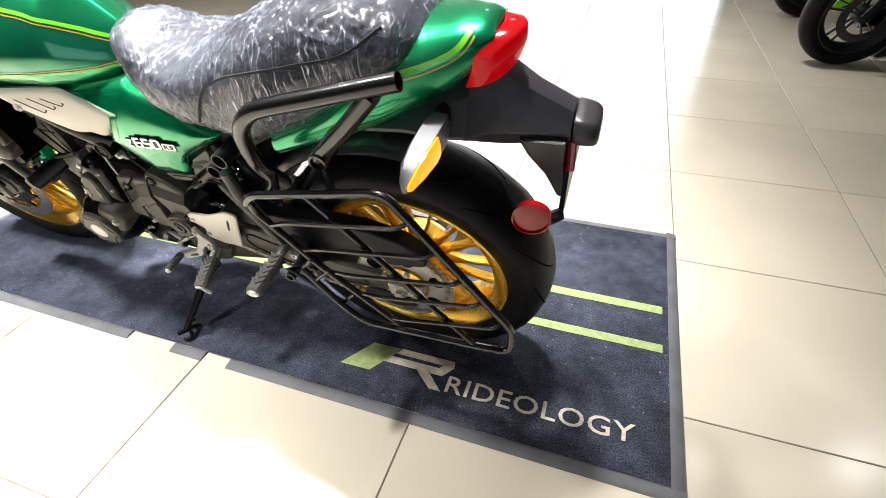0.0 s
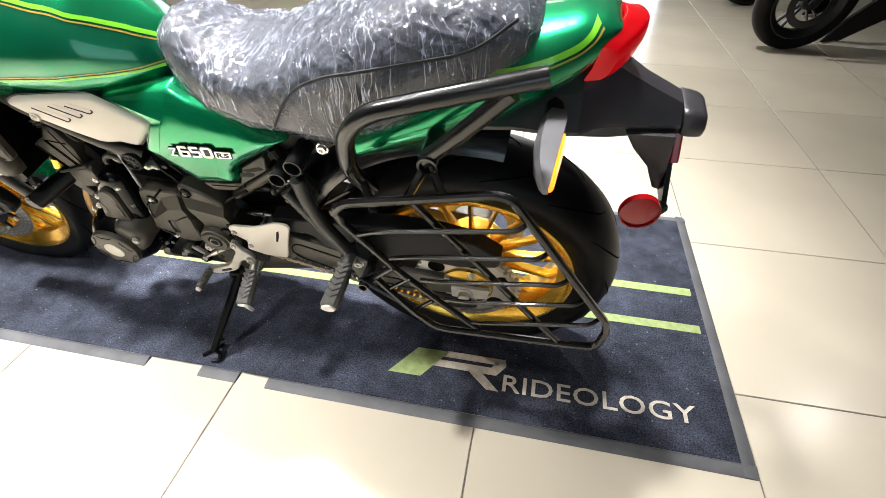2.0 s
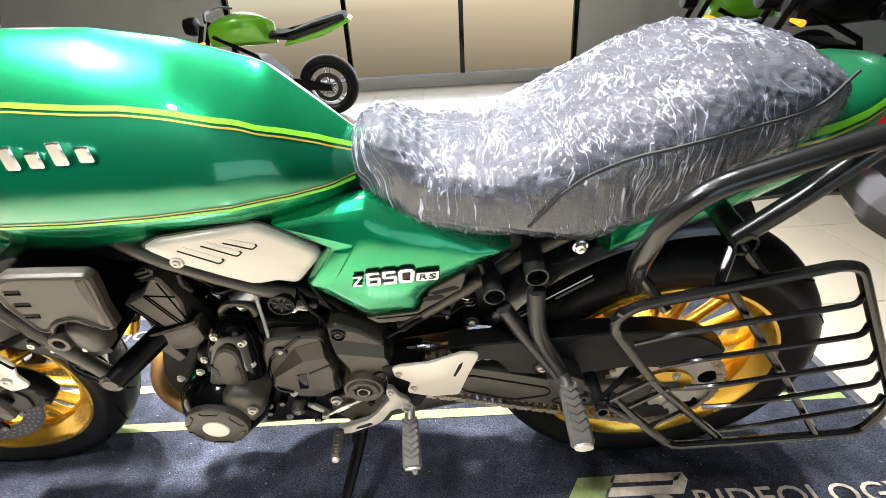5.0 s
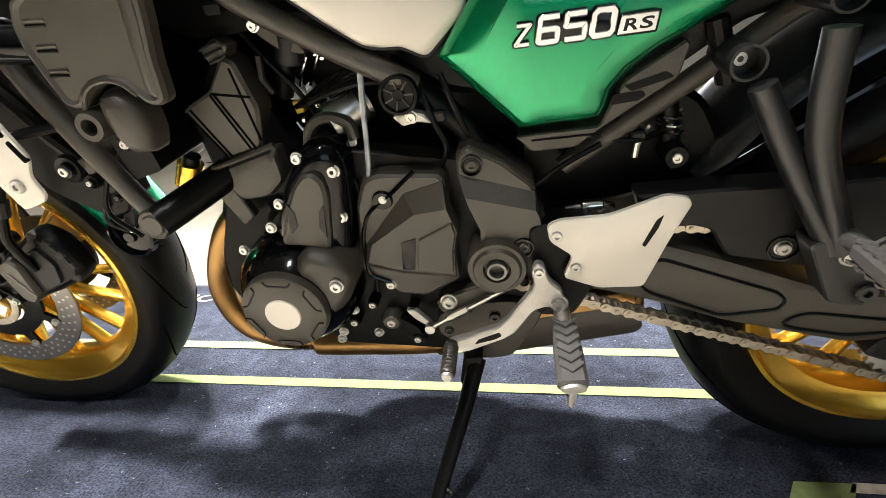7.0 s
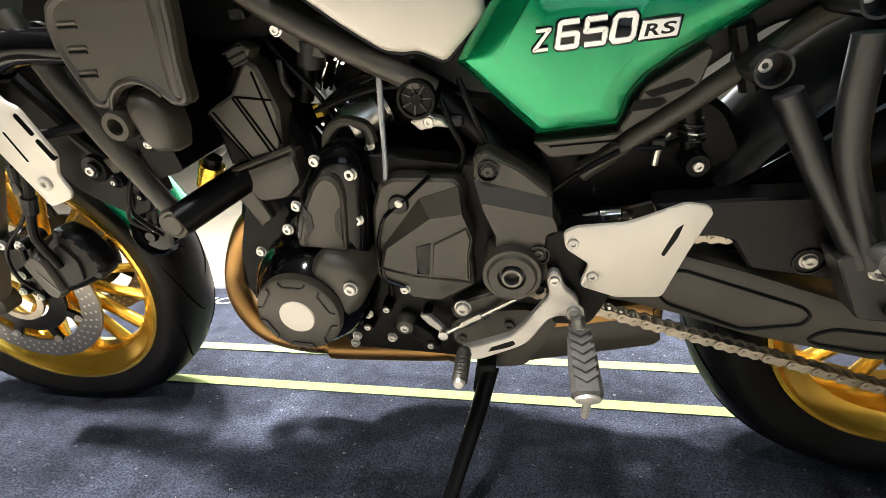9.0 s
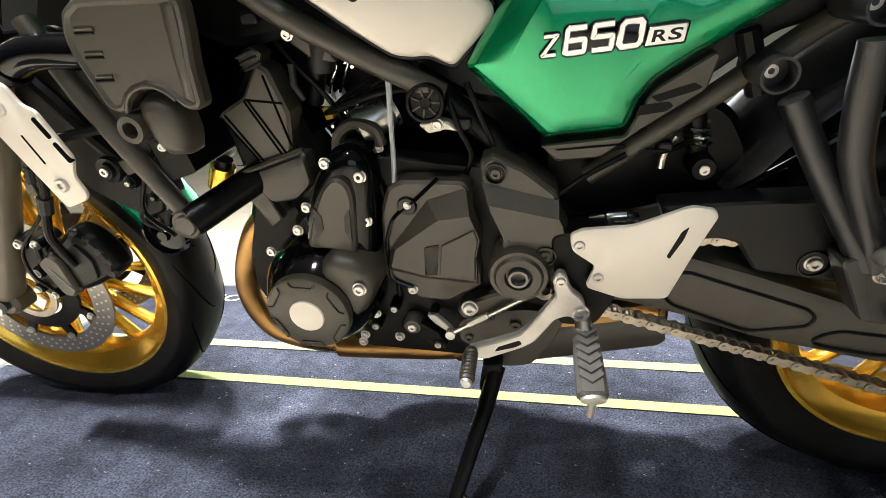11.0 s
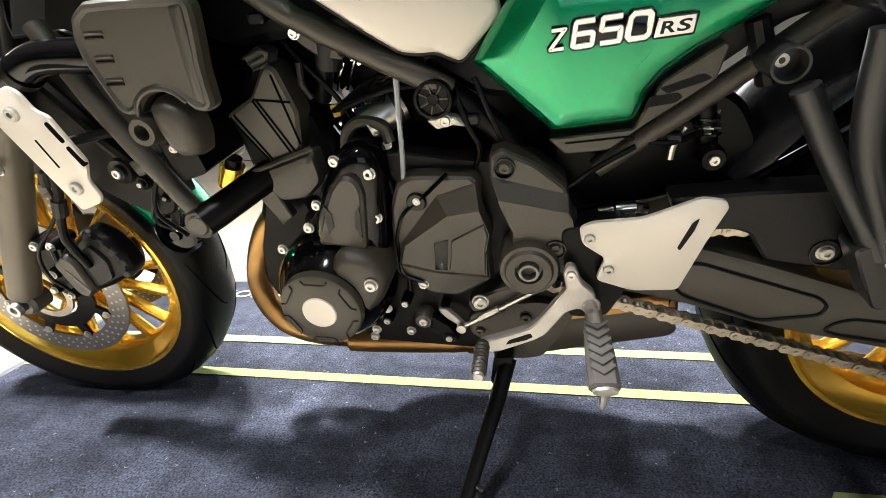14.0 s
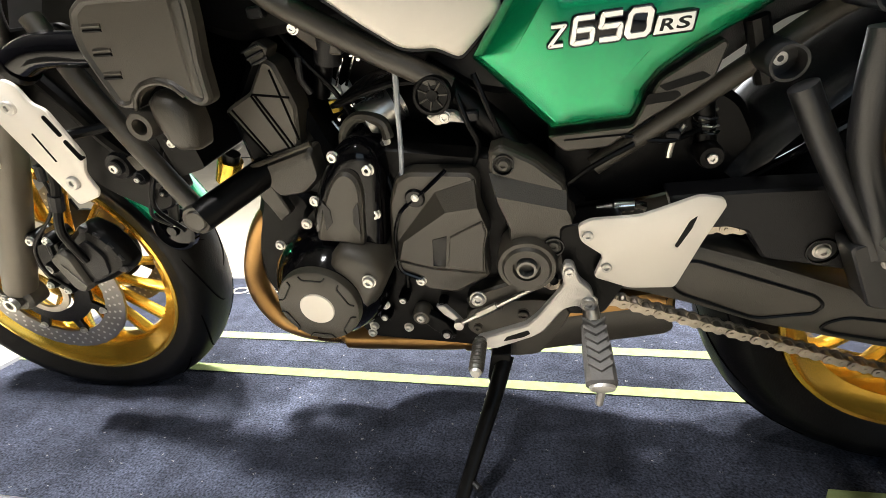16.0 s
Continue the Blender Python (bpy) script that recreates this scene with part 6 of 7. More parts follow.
dt = part("down_tube", tube([(-1.070, -0.132, 0.740), (-1.0323, -0.140, 0.655), (-1.002, -0.142, 0.594), (-0.966, -0.142, 0.523), (-0.956, -0.142, 0.506)], 0.0122, 14), COVER, bike, "black frame down tube with a crash slider")
part("crash_slider", tube([(-0.885, -0.075, 0.528), (-0.950, -0.150, 0.499)], 0.0200, 20), SATIN, dt)
part("slider_cap", lathe([(0.0, -0.160), (0.012, -0.160), (0.014, -0.157), (0.018, -0.158), (0.0205, -0.154), (0.0205, -0.145)], 24, m=pose(-0.953, 0, 0.498)), COVER, dt)
# two added black slabs make the shadowed space behind the fork dark
FORKSHADE = [(-1.31, 0.660), (-1.22, 0.790), (-1.03, 0.790), (-0.99, 0.600), (-1.03, 0.500), (-1.10, 0.505), (-1.20, 0.585), (-1.28, 0.610)]
sh = part("lower_cowl", slab(bmesh.new(), FORKSHADE, [(0.055, 0.004), (0.065, 0), (0.095, 0), (0.10, 0.008)], 0.01), SATIN, bike, "black plastic shield behind the fork")
part("cowl_side", slab(bmesh.new(), [(-1.150, 0.521), (-1.131, 0.507), (-1.077, 0.474), (-1.044, 0.482), (-1.020, 0.549), (-1.024, 0.627), (-1.034, 0.668), (-1.090, 0.730), (-1.200, 0.730), (-1.215, 0.640), (-1.190, 0.585)], [(-0.070, 0.002), (-0.074, 0), (-0.082, 0), (-0.085, 0.003)], 0.008), SATIN, sh)
part("shield_bracket", plate([(-1.104, 0.575), (-1.060, 0.590), (-1.020, 0.545), (-1.018, 0.505), (-1.040, 0.500), (-1.075, 0.530)], -0.06, -0.090, 0.002, 0.006), SATIN, sh)
part("shield_tube", tube(smooth_path([(-1.18, -0.08, 0.700), (-1.13, -0.085, 0.640), (-1.09, -0.088, 0.585), (-1.04, -0.085, 0.53)]), 0.012, 10), SATIN, sh)
for x, z, r in ((-1.083, 0.555, 0.019), (-1.058, 0.537, 0.010), (-1.03, 0.515, 0.008)):
    part("shield_boss", lathe([(0, -0.110), (r * 0.5, -0.110), (r * 0.55, -0.104), (r * 0.9, -0.106), (r, -0.100), (r, -0.07)], 20, m=pose(x, 0, z)), PLASTIC, sh)
    bolt(sh, x, -0.110, z, r * 0.35)
horn = part("horn", lathe([(0.0, -0.064), (0.008, -0.064), (0.010, -0.058), (0.029, -0.056), (0.031, -0.062), (0.0355, -0.060), (0.037, -0.050), (0.026, -0.030), (0.0, -0.025)], 36, m=pose(-1.088, 0, 0.431)), GLOSSBLACK, bike, "round black horn")
part("horn_strap", plate([(-1.052, 0.535), (-1.036, 0.533), (-1.062, 0.455), (-1.076, 0.440), (-1.082, 0.450)], -0.062, -0.067, 0.001, 0.003), SATIN, horn)
part("horn_wire", tube(smooth_path([(-1.075, -0.07, 0.445), (-1.085, -0.085, 0.470), (-1.070, -0.09, 0.50), (-1.05, -0.09, 0.54)]), 0.003, 6), PLASTIC, horn)
bolt(horn, -1.072, -0.067, 0.447, 0.005)
part("hose_bracket", plate([(-1.068, 0.566), (-1.040, 0.570), (-1.036, 0.552), (-1.060, 0.545)], -0.09, -0.102, 0.001, 0.003), COVER, bike)
lam = part("exhaust_sensor", tube([(-0.968, -0.03, 0.528), (-0.984, -0.03, 0.497)], 0.0175, 16), GOLD, bike, "gold coloured exhaust sensor")
part("sensor_cap", tube([(-0.962, -0.03, 0.538), (-0.968, -0.03, 0.527)], 0.012, 12), SATIN, lam)
hose = part("radiator_hose", tube(smooth_path([(-1.175, -0.135, 0.655), (-1.155, -0.14, 0.676), (-1.105, -0.142, 0.697), (-1.062, -0.142, 0.707), (-0.985, -0.135, 0.700)]), 0.0195, 16), GLOSSBLACK, bike, "fat black rubber radiator hose")
part("hose_clip", tube([(-1.112, -0.141, 0.693), (-1.102, -0.142, 0.697)], 0.0215, 16), SATIN, hose)
part("cap_disc", lathe([(0.0, -0.118), (0.006, -0.119), (0.007, -0.1165), (0.016, -0.1165), (0.0175, -0.121), (0.0205, -0.1205), (0.0215, -0.116), (0.0215, -0.09)], 36, m=pose(-0.641, 0, 0.618)), SATIN, frame_part, "round black cap with spokes")
for k in range(7):
    a = 2 * math.pi * k / 7
    part("cap_spoke", tube([(-0.641 + 0.006 * math.cos(a), -0.1175, 0.618 + 0.006 * math.sin(a)), (-0.641 + 0.017 * math.cos(a), -0.1175, 0.618 + 0.017 * math.sin(a))], 0.0012, 5), COVER, frame_part)
th = part("thermostat", tube([(-0.700, -0.040, 0.597), (-0.742, -0.066, 0.580)], 0.0225, 24), STEEL, eng, "bright metal coolant housing")
part("thermostat_band", tube([(-0.703, -0.042, 0.596), (-0.709, -0.045, 0.594)], 0.0240, 24), PLASTIC, th)
part("thermostat_hose", tube(smooth_path([(-0.710, -0.078, 0.562), (-0.716, -0.078, 0.582), (-0.742, -0.078, 0.590), (-0.764, -0.075, 0.575), (-0.775, -0.068, 0.545)]), 0.0075, 10), COVER, eng)
bolt(eng, -0.716, -0.075, 0.557, 0.005)
part("clear_hose", tube(smooth_path([(-0.682, -0.100, 0.650), (-0.684, -0.1, 0.628), (-0.6875, -0.1, 0.595), (-0.690, -0.1, 0.565), (-0.6935, -0.1, 0.535), (-0.700, -0.095, 0.505)]), [0.0036] * 16 + [0.0032] * 64, 8), CLEARTUBE, bike, "clear breather hose")
part("frame_mount", plate([(-0.656, 0.590), (-0.640, 0.594), (-0.622, 0.592), (-0.612, 0.580), (-0.628, 0.583), (-0.645, 0.579)], -0.085, -0.100, 0.002, 0.003), CHAMPAGNE, frame_part)
bolt(frame_part, -0.634, -0.101, 0.589, 0.006)
sen = part("sensor_block", plate([(-0.801, 0.700), (-0.789, 0.704), (-0.753, 0.676), (-0.749, 0.660), (-0.775, 0.664), (-0.798, 0.684)], -0.060, -0.075, 0.002, 0.004), COVER, bike, "dark grey cable bracket")
bolt(sen, -0.799, -0.076, 0.694, 0.006, CHROME)
part("cable_drum", tube([(-0.766, -0.062, 0.680), (-0.774, -0.058, 0.652)], 0.0165, 18), PLASTIC, sen)
part("drum_neck", tube([(-0.778, -0.058, 0.654), (-0.800, -0.040, 0.612)], 0.011, 12), SATIN, sen)
part("fuel_nozzle", tube([(-0.800, -0.08, 0.664), (-0.803, -0.08, 0.640), (-0.797, -0.075, 0.622)], 0.0042, 10), PLASTIC, sen)
conn = part("connector", plate([(-0.799, 0.599), (-0.788, 0.601), (-0.785, 0.585), (-0.796, 0.583)], -0.018, -0.030, 0.001, 0.001), YELLOW, bike, "yellow electrical connector")
part("connector_shell", plate([(-0.806, 0.618), (-0.797, 0.630), (-0.779, 0.608), (-0.785, 0.599), (-0.802, 0.601)], -0.012, -0.026, 0.001, 0.002), WHITEPAINT, conn)
part("connector_shell", plate([(-0.779, 0.616), (-0.771, 0.621), (-0.766, 0.606), (-0.777, 0.603)], -0.012, -0.026, 0.001, 0.002), WHITEPAINT, conn)
for a, b, r in (((-0.757, 0.655), (-0.770, 0.632), 0.0022), ((-0.742, 0.656), (-0.760, 0.622), 0.0018), ((-0.766, 0.640), (-0.773, 0.622), 0.0018), ((-0.744, 0.612), (-0.737, 0.598), 0.0035), ((-0.790, 0.578), (-0.776, 0.552), 0.0032), ((-0.783, 0.570), (-0.770, 0.548), 0.002), ((-0.733, 0.622), (-0.700, 0.632), 0.0016)):
    part("throttle_rod", tube([(a[0] - 0.010, -0.028, a[1] - 0.005), (b[0] - 0.010, -0.028, b[1] - 0.005)], r, 8), CHROME, bike, "bright throttle linkage rod")
for x, z in ((-0.741, 0.660), (-0.733, 0.6545), (-0.752, 0.600), (-0.775, 0.583), (-0.800, 0.566), (-0.697, 0.642)):
    part("hose_clip", lathe([(0, -0.064), (0.003, -0.063), (0.0035, -0.058), (0.0035, -0.045)], 12, m=pose(x - 0.010, 0.022, z - 0.005)), CHROME, bike)
part("throttle_cable", tube(smooth_path([(-0.775, -0.06, 0.602), (-0.7586, -0.07, 0.608), (-0.73, -0.072, 0.617), (-0.696, -0.07, 0.624), (-0.66, -0.06, 0.622)]), 0.0045, 8), SATIN, bike)
CABLES = [
    [(-0.83, -0.06, 0.70), (-0.80, -0.07, 0.66), (-0.775, -0.06, 0.62), (-0.76, -0.05, 0.58)],
    [(-0.70, -0.05, 0.65), (-0.74, -0.06, 0.615), (-0.79, -0.04, 0.595)],
    [(-0.69, -0.06, 0.64), (-0.73, -0.055, 0.63), (-0.78, -0.05, 0.60)],
    [(-0.62, -0.09, 0.61), (-0.61, -0.095, 0.58), (-0.60, -0.09, 0.55), (-0.61, -0.08, 0.52)],
    [(-0.60, -0.085, 0.63), (-0.585, -0.09, 0.59), (-0.575, -0.085, 0.56)],
    [(-0.735, -0.07, 0.55), (-0.715, -0.09, 0.50), (-0.712, -0.095, 0.42), (-0.716, -0.095, 0.35)],
    [(-0.47, -0.09, 0.56), (-0.40, -0.095, 0.545), (-0.36, -0.08, 0.55)],
    [(-0.50, -0.10, 0.50), (-0.47, -0.105, 0.525), (-0.43, -0.10, 0.545)],
    [(-0.98, -0.11, 0.60), (-1.02, -0.12, 0.545), (-1.04, -0.12, 0.50), (-1.00, -0.13, 0.47)],
]
for c in CABLES:
    part("cable", tube(smooth_path(c), 0.0034, 8), SATIN, bike, "black cable")
for x, z, w in ((-0.605, 0.585, 0.016), (-0.725, 0.53, 0.01), (-0.83, 0.715, 0.018), (-0.39, 0.548, 0.016)):
    bm = bmesh.new()
    box(bm, (x, -0.088, z), (w, 0.014, 0.012), bevel=0.002)
    part("cable_plug", bm, PLASTIC, bike, "black cable plug")

# fork, fender, caliper, fork guard
for s in (-1, 1):
    leg = part("fork_leg", tube([(-1.19, 0.100 * s, 0.705), (-1.262, 0.100 * s + 0.004, 0.580), (-1.395, 0.105 * s + 0.006, 0.350)], [0.029, 0.026, 0.024], 20), FORKGREY, bike, "dark grey lower fork leg")
    part("fork_tube", tube([(-0.985, 0.100 * s, 1.04), (-1.19, 0.100 * s, 0.705)], 0.0205, 20), CHROME, leg)
    part("fork_foot", lathe([(0.0, -0.022), (0.010, -0.022), (0.011, -0.014), (0.019, -0.016), (0.024, -0.010), (0.024, 0.02), (0.0, 0.02)], 28, m=pose(-1.395, 0.105 * s + 0.006, 0.335) @ Matrix.Diagonal((1, -s, 1, 1))), COVER, leg)
part("axle_end", lathe([(0.006, -0.020), (0.007, -0.026), (0.012, -0.026), (0.013, -0.018)], 20, m=pose(-1.395, -0.105, 0.335)), STEEL, leg)
part("triple_clamp", slab(bmesh.new(), [(-1.12, 0.80), (-1.06, 0.775), (-1.03, 0.80), (-1.09, 0.83)], [(-0.13, 0.002), (-0.125, 0), (0.125, 0), (0.13, 0.002)], 0.008), SATIN, bike, "black lower fork clamp")
fen = arc_guard(0, 0, 0.338, 13, 150, 0.082, 0.038)
part("front_fender", fen, GREEN, front, "green front mudguard", angle=50)
for y in (-0.074, 0.074):
    o = [(0.150 * math.cos(2 * math.pi * k / 72) * (1 + 0.006 * math.sin(k * 2.618)), 0.150 * math.sin(2 * math.pi * k / 72) * (1 + 0.006 * math.sin(k * 2.618))) for k in range(72)]
    bm = bmesh.new()
    rings = []
    for yy, sc in ((y - 0.0025, 0.74), (y - 0.0025, 1), (y + 0.0025, 1), (y + 0.0025, 0.74)):
        rings.append([bm.verts.new((a * sc, yy, b * sc)) for a, b in o])
    for u, v in zip(rings, rings[1:] + rings[:1]):
        for k in range(72):
            bm.faces.new((u[k], u[(k + 1) % 72], v[(k + 1) % 72], v[k]))
    disc = part("brake_disc", bm, DISCSTEEL, front, "drilled steel brake disc")
    holes = bmesh.new()
    for k in range(45):
        for j, r in enumerate((0.120, 0.130, 0.140)):
            a = radians(8 * k + j * 2.6)
            lathe([(0, -0.0029), (0.0026, -0.0029), (0.0026, 0.0029), (0, 0.0029)], 8, holes, pose(r * math.cos(a), y, r * math.sin(a)))
    tagged(part("disc_drilling", holes, ALUMINIUM, front), kind="stuff")
    part("disc_carrier", lathe([(0.055, y), (0.085, y + 0.002), (0.085, y - 0.004), (0.055, y - 0.006)], 40, close=True), SATIN, front)
    for k in range(8):
        a = radians(45 * k + 12)
        part("carrier_arm", plate([(0.075 * math.cos(a - 0.12), 0.075 * math.sin(a - 0.12)), (0.115 * math.cos(a - 0.07), 0.115 * math.sin(a - 0.07)), (0.115 * math.cos(a + 0.07), 0.115 * math.sin(a + 0.07)), (0.075 * math.cos(a + 0.12), 0.075 * math.sin(a + 0.12))], y + 0.002, y - 0.004, 0.001, 0.003), SATIN, front)
        if y < 0:
            bolt(front, 0.108 * math.cos(a), y - 0.005, 0.108 * math.sin(a), 0.006)
CAL = [(-1.227, 0.453), (-1.200, 0.472), (-1.181, 0.475), (-1.156, 0.458), (-1.141, 0.433), (-1.135, 0.402), (-1.150, 0.385), (-1.196, 0.366), (-1.246, 0.351), (-1.262, 0.366), (-1.277, 0.417), (-1.262, 0.436)]
cal = part("brake_caliper", slab(bmesh.new(), CAL, [(-0.080, 0.006), (-0.084, 0.003), (-0.100, 0.003), (-0.108, 0.007), (-0.113, 0.013)], 0.006), SATIN, bike, "black front brake caliper with cooling fins")
part("caliper_face", slab(bmesh.new(), [(-1.271, 0.420), (-1.243, 0.436), (-1.229, 0.421), (-1.224, 0.366), (-1.240, 0.353), (-1.256, 0.362)], [(-0.106, 0), (-0.117, 0.001), (-0.121, 0.004)], 0.006), COVER, cal)
for k in range(3):
    part("face_mark", tube([(-1.252 + 0.008 * k, -0.1212, 0.410 - 0.014 * k), (-1.244 + 0.008 * k, -0.1212, 0.398 - 0.014 * k)], 0.0014, 5), BOLTGREY, cal)
part("caliper_web", slab(bmesh.new(), [(-1.218, 0.438), (-1.188, 0.452), (-1.170, 0.420), (-1.176, 0.388), (-1.212, 0.374)], [(-0.108, 0), (-0.117, 0.003)], 0.006), PLASTIC, cal)
for k, (x, z, turn) in enumerate(((-1.190, 0.462, 28), (-1.174, 0.450, 42), (-1.161, 0.433, 58), (-1.154, 0.414, 76), (-1.156, 0.395, 96))):
    bm = bmesh.new()
    box(bm, (0, 0, 0), (0.013, 0.026, 0.016), bevel=0.002)
    part("caliper_fin", bm, PLASTIC, cal, m=pose(x, -0.100, z, 0, turn, 0))
for x, z, r in ((-1.298, 0.446, 0.008), (-1.269, 0.445, 0.007), (-1.300, 0.392, 0.007), (-1.316, 0.362, 0.006), (-1.289, 0.351, 0.006), (-1.212, 0.408, 0.008)):
    part("caliper_boss", lathe([(0, -0.108), (r * 1.2, -0.108), (r * 1.5, -0.104), (r * 1.5, -0.07)], 16, m=pose(x, 0, z)), SATIN, cal)
    bolt(cal, x, -0.109, z, r * 0.85)
part("caliper_bracket", plate([(-1.335, 0.40), (-1.300, 0.455), (-1.262, 0.452), (-1.275, 0.40), (-1.262, 0.350), (-1.30, 0.335), (-1.328, 0.355)], -0.07, -0.098, 0.002, 0.008), SATIN, cal)
part("sensor_ring", lathe([(0.040, -0.088), (0.052, -0.088), (0.052, -0.083), (0.040, -0.083)], 40, close=True), CHAINMETAL, front)
part("bleed_nipple", tube([(-1.258, -0.118, 0.428), (-1.252, -0.12, 0.446)], 0.0045, 8), SATIN, cal)
part("brake_hose", tube(smooth_path([(-1.150, -0.13, 0.60), (-1.165, -0.13, 0.549), (-1.183, -0.13, 0.516), (-1.202, -0.13, 0.476), (-1.203, -0.128, 0.452), (-1.205, -0.118, 0.415)]), 0.0062, 10), SATIN, cal)
part("sensor_wire", tube(smooth_path([(-1.165, -0.13, 0.585), (-1.180, -0.13, 0.562), (-1.183, -0.13, 0.529), (-1.206, -0.13, 0.498), (-1.266, -0.13, 0.448), (-1.282, -0.125, 0.399), (-1.264, -0.12, 0.366)]), 0.0026, 8), SATIN, cal)
part("hose_guide", tube([(-1.176, -0.13, 0.53), (-1.186, -0.13, 0.508)], 0.0095, 10), PLASTIC, cal)
part("hose_guide", tube([(-1.176, -0.13, 0.572), (-1.182, -0.13, 0.552)], 0.006, 10), PLASTIC, cal)
bolt(cal, -1.245, -0.13, 0.578, 0.007)
GUARD = [(-1.121, 0.660), (-1.102, 0.684), (-1.078, 0.690), (-1.067, 0.683), (-1.059, 0.663), (-1.046, 0.656), (-1.027, 0.602), (-1.038, 0.581), (-1.032, 0.559), (-1.038, 0.551), (-1.069, 0.542)]
fg = part("fork_guard", slab(bmesh.new(), GUARD, [(-0.188, 0.001), (-0.1895, 0), (-0.1925, 0.0005), (-0.1935, 0.002)], 0.005), CHAMPAGNE, bike, "champagne slotted metal guard plate")
for a, b, r in (((-1.051, 0.648), (-1.042, 0.627), 0.0034), ((-1.040, 0.620), (-1.031, 0.599), 0.0034), ((-1.077, 0.631), (-1.066, 0.598), 0.0014)):
    d = (Vector(b) - Vector(a)).normalized() * r
    w = Vector((-d.y, d.x))
    part("guard_slot", slab(bmesh.new(), [tuple(Vector(a) - d * 0.4 + w), tuple(Vector(a) - d * 0.4 - w), tuple(Vector(b) + d * 0.4 - w), tuple(Vector(b) + d * 0.4 + w)], [(-0.190, 0), (-0.1938, 0)], r * 0.9), GROOVE, fg)
bolt(fg, -1.086, -0.1935, 0.661, 0.008, ALUMINIUM)
bolt(fg, -1.057, -0.1935, 0.572, 0.008, ALUMINIUM)
part("guard_stay", tube([(-1.075, -0.184, 0.62), (-1.02, -0.14, 0.62)], 0.006, 8), SATIN, fg)
bolt(bike, -0.198, -0.146, 0.716, 0.0085, CHROME)
# bare maker's plate on the tank, as plain bars
tank = [o for o in bike.children if o.name.startswith("fuel_tank")][0]
for k in range(8):
    x = -1.000 + 0.0295 * k
    z = 0.893 + 0.0005 * k
    y = -tank_half(x, z) - 0.003
    h = 0.030 if k in (0, 4, 6) else 0.021
    bm = bmesh.new()
    box(bm, (0, 0, h / 2), (0.018, 0.006, h), bevel=0.002)
    part("emblem_bar", bm, CHROME, tank, m=pose(x, y, z - 0.01, -8, 0, 0))

# ---- other motorcycles standing behind ----
LIMEPAINT = material("lime_paint", (0.16, 0.55, 0.015), 0.25, 0.1, 1.0, 0.5, 4.0, 0.06)
DARKRIM = material("black_rim", (0.012, 0.012, 0.013), 0.35, 0.3, 0.3, 0.5, 10.0, 0.2)


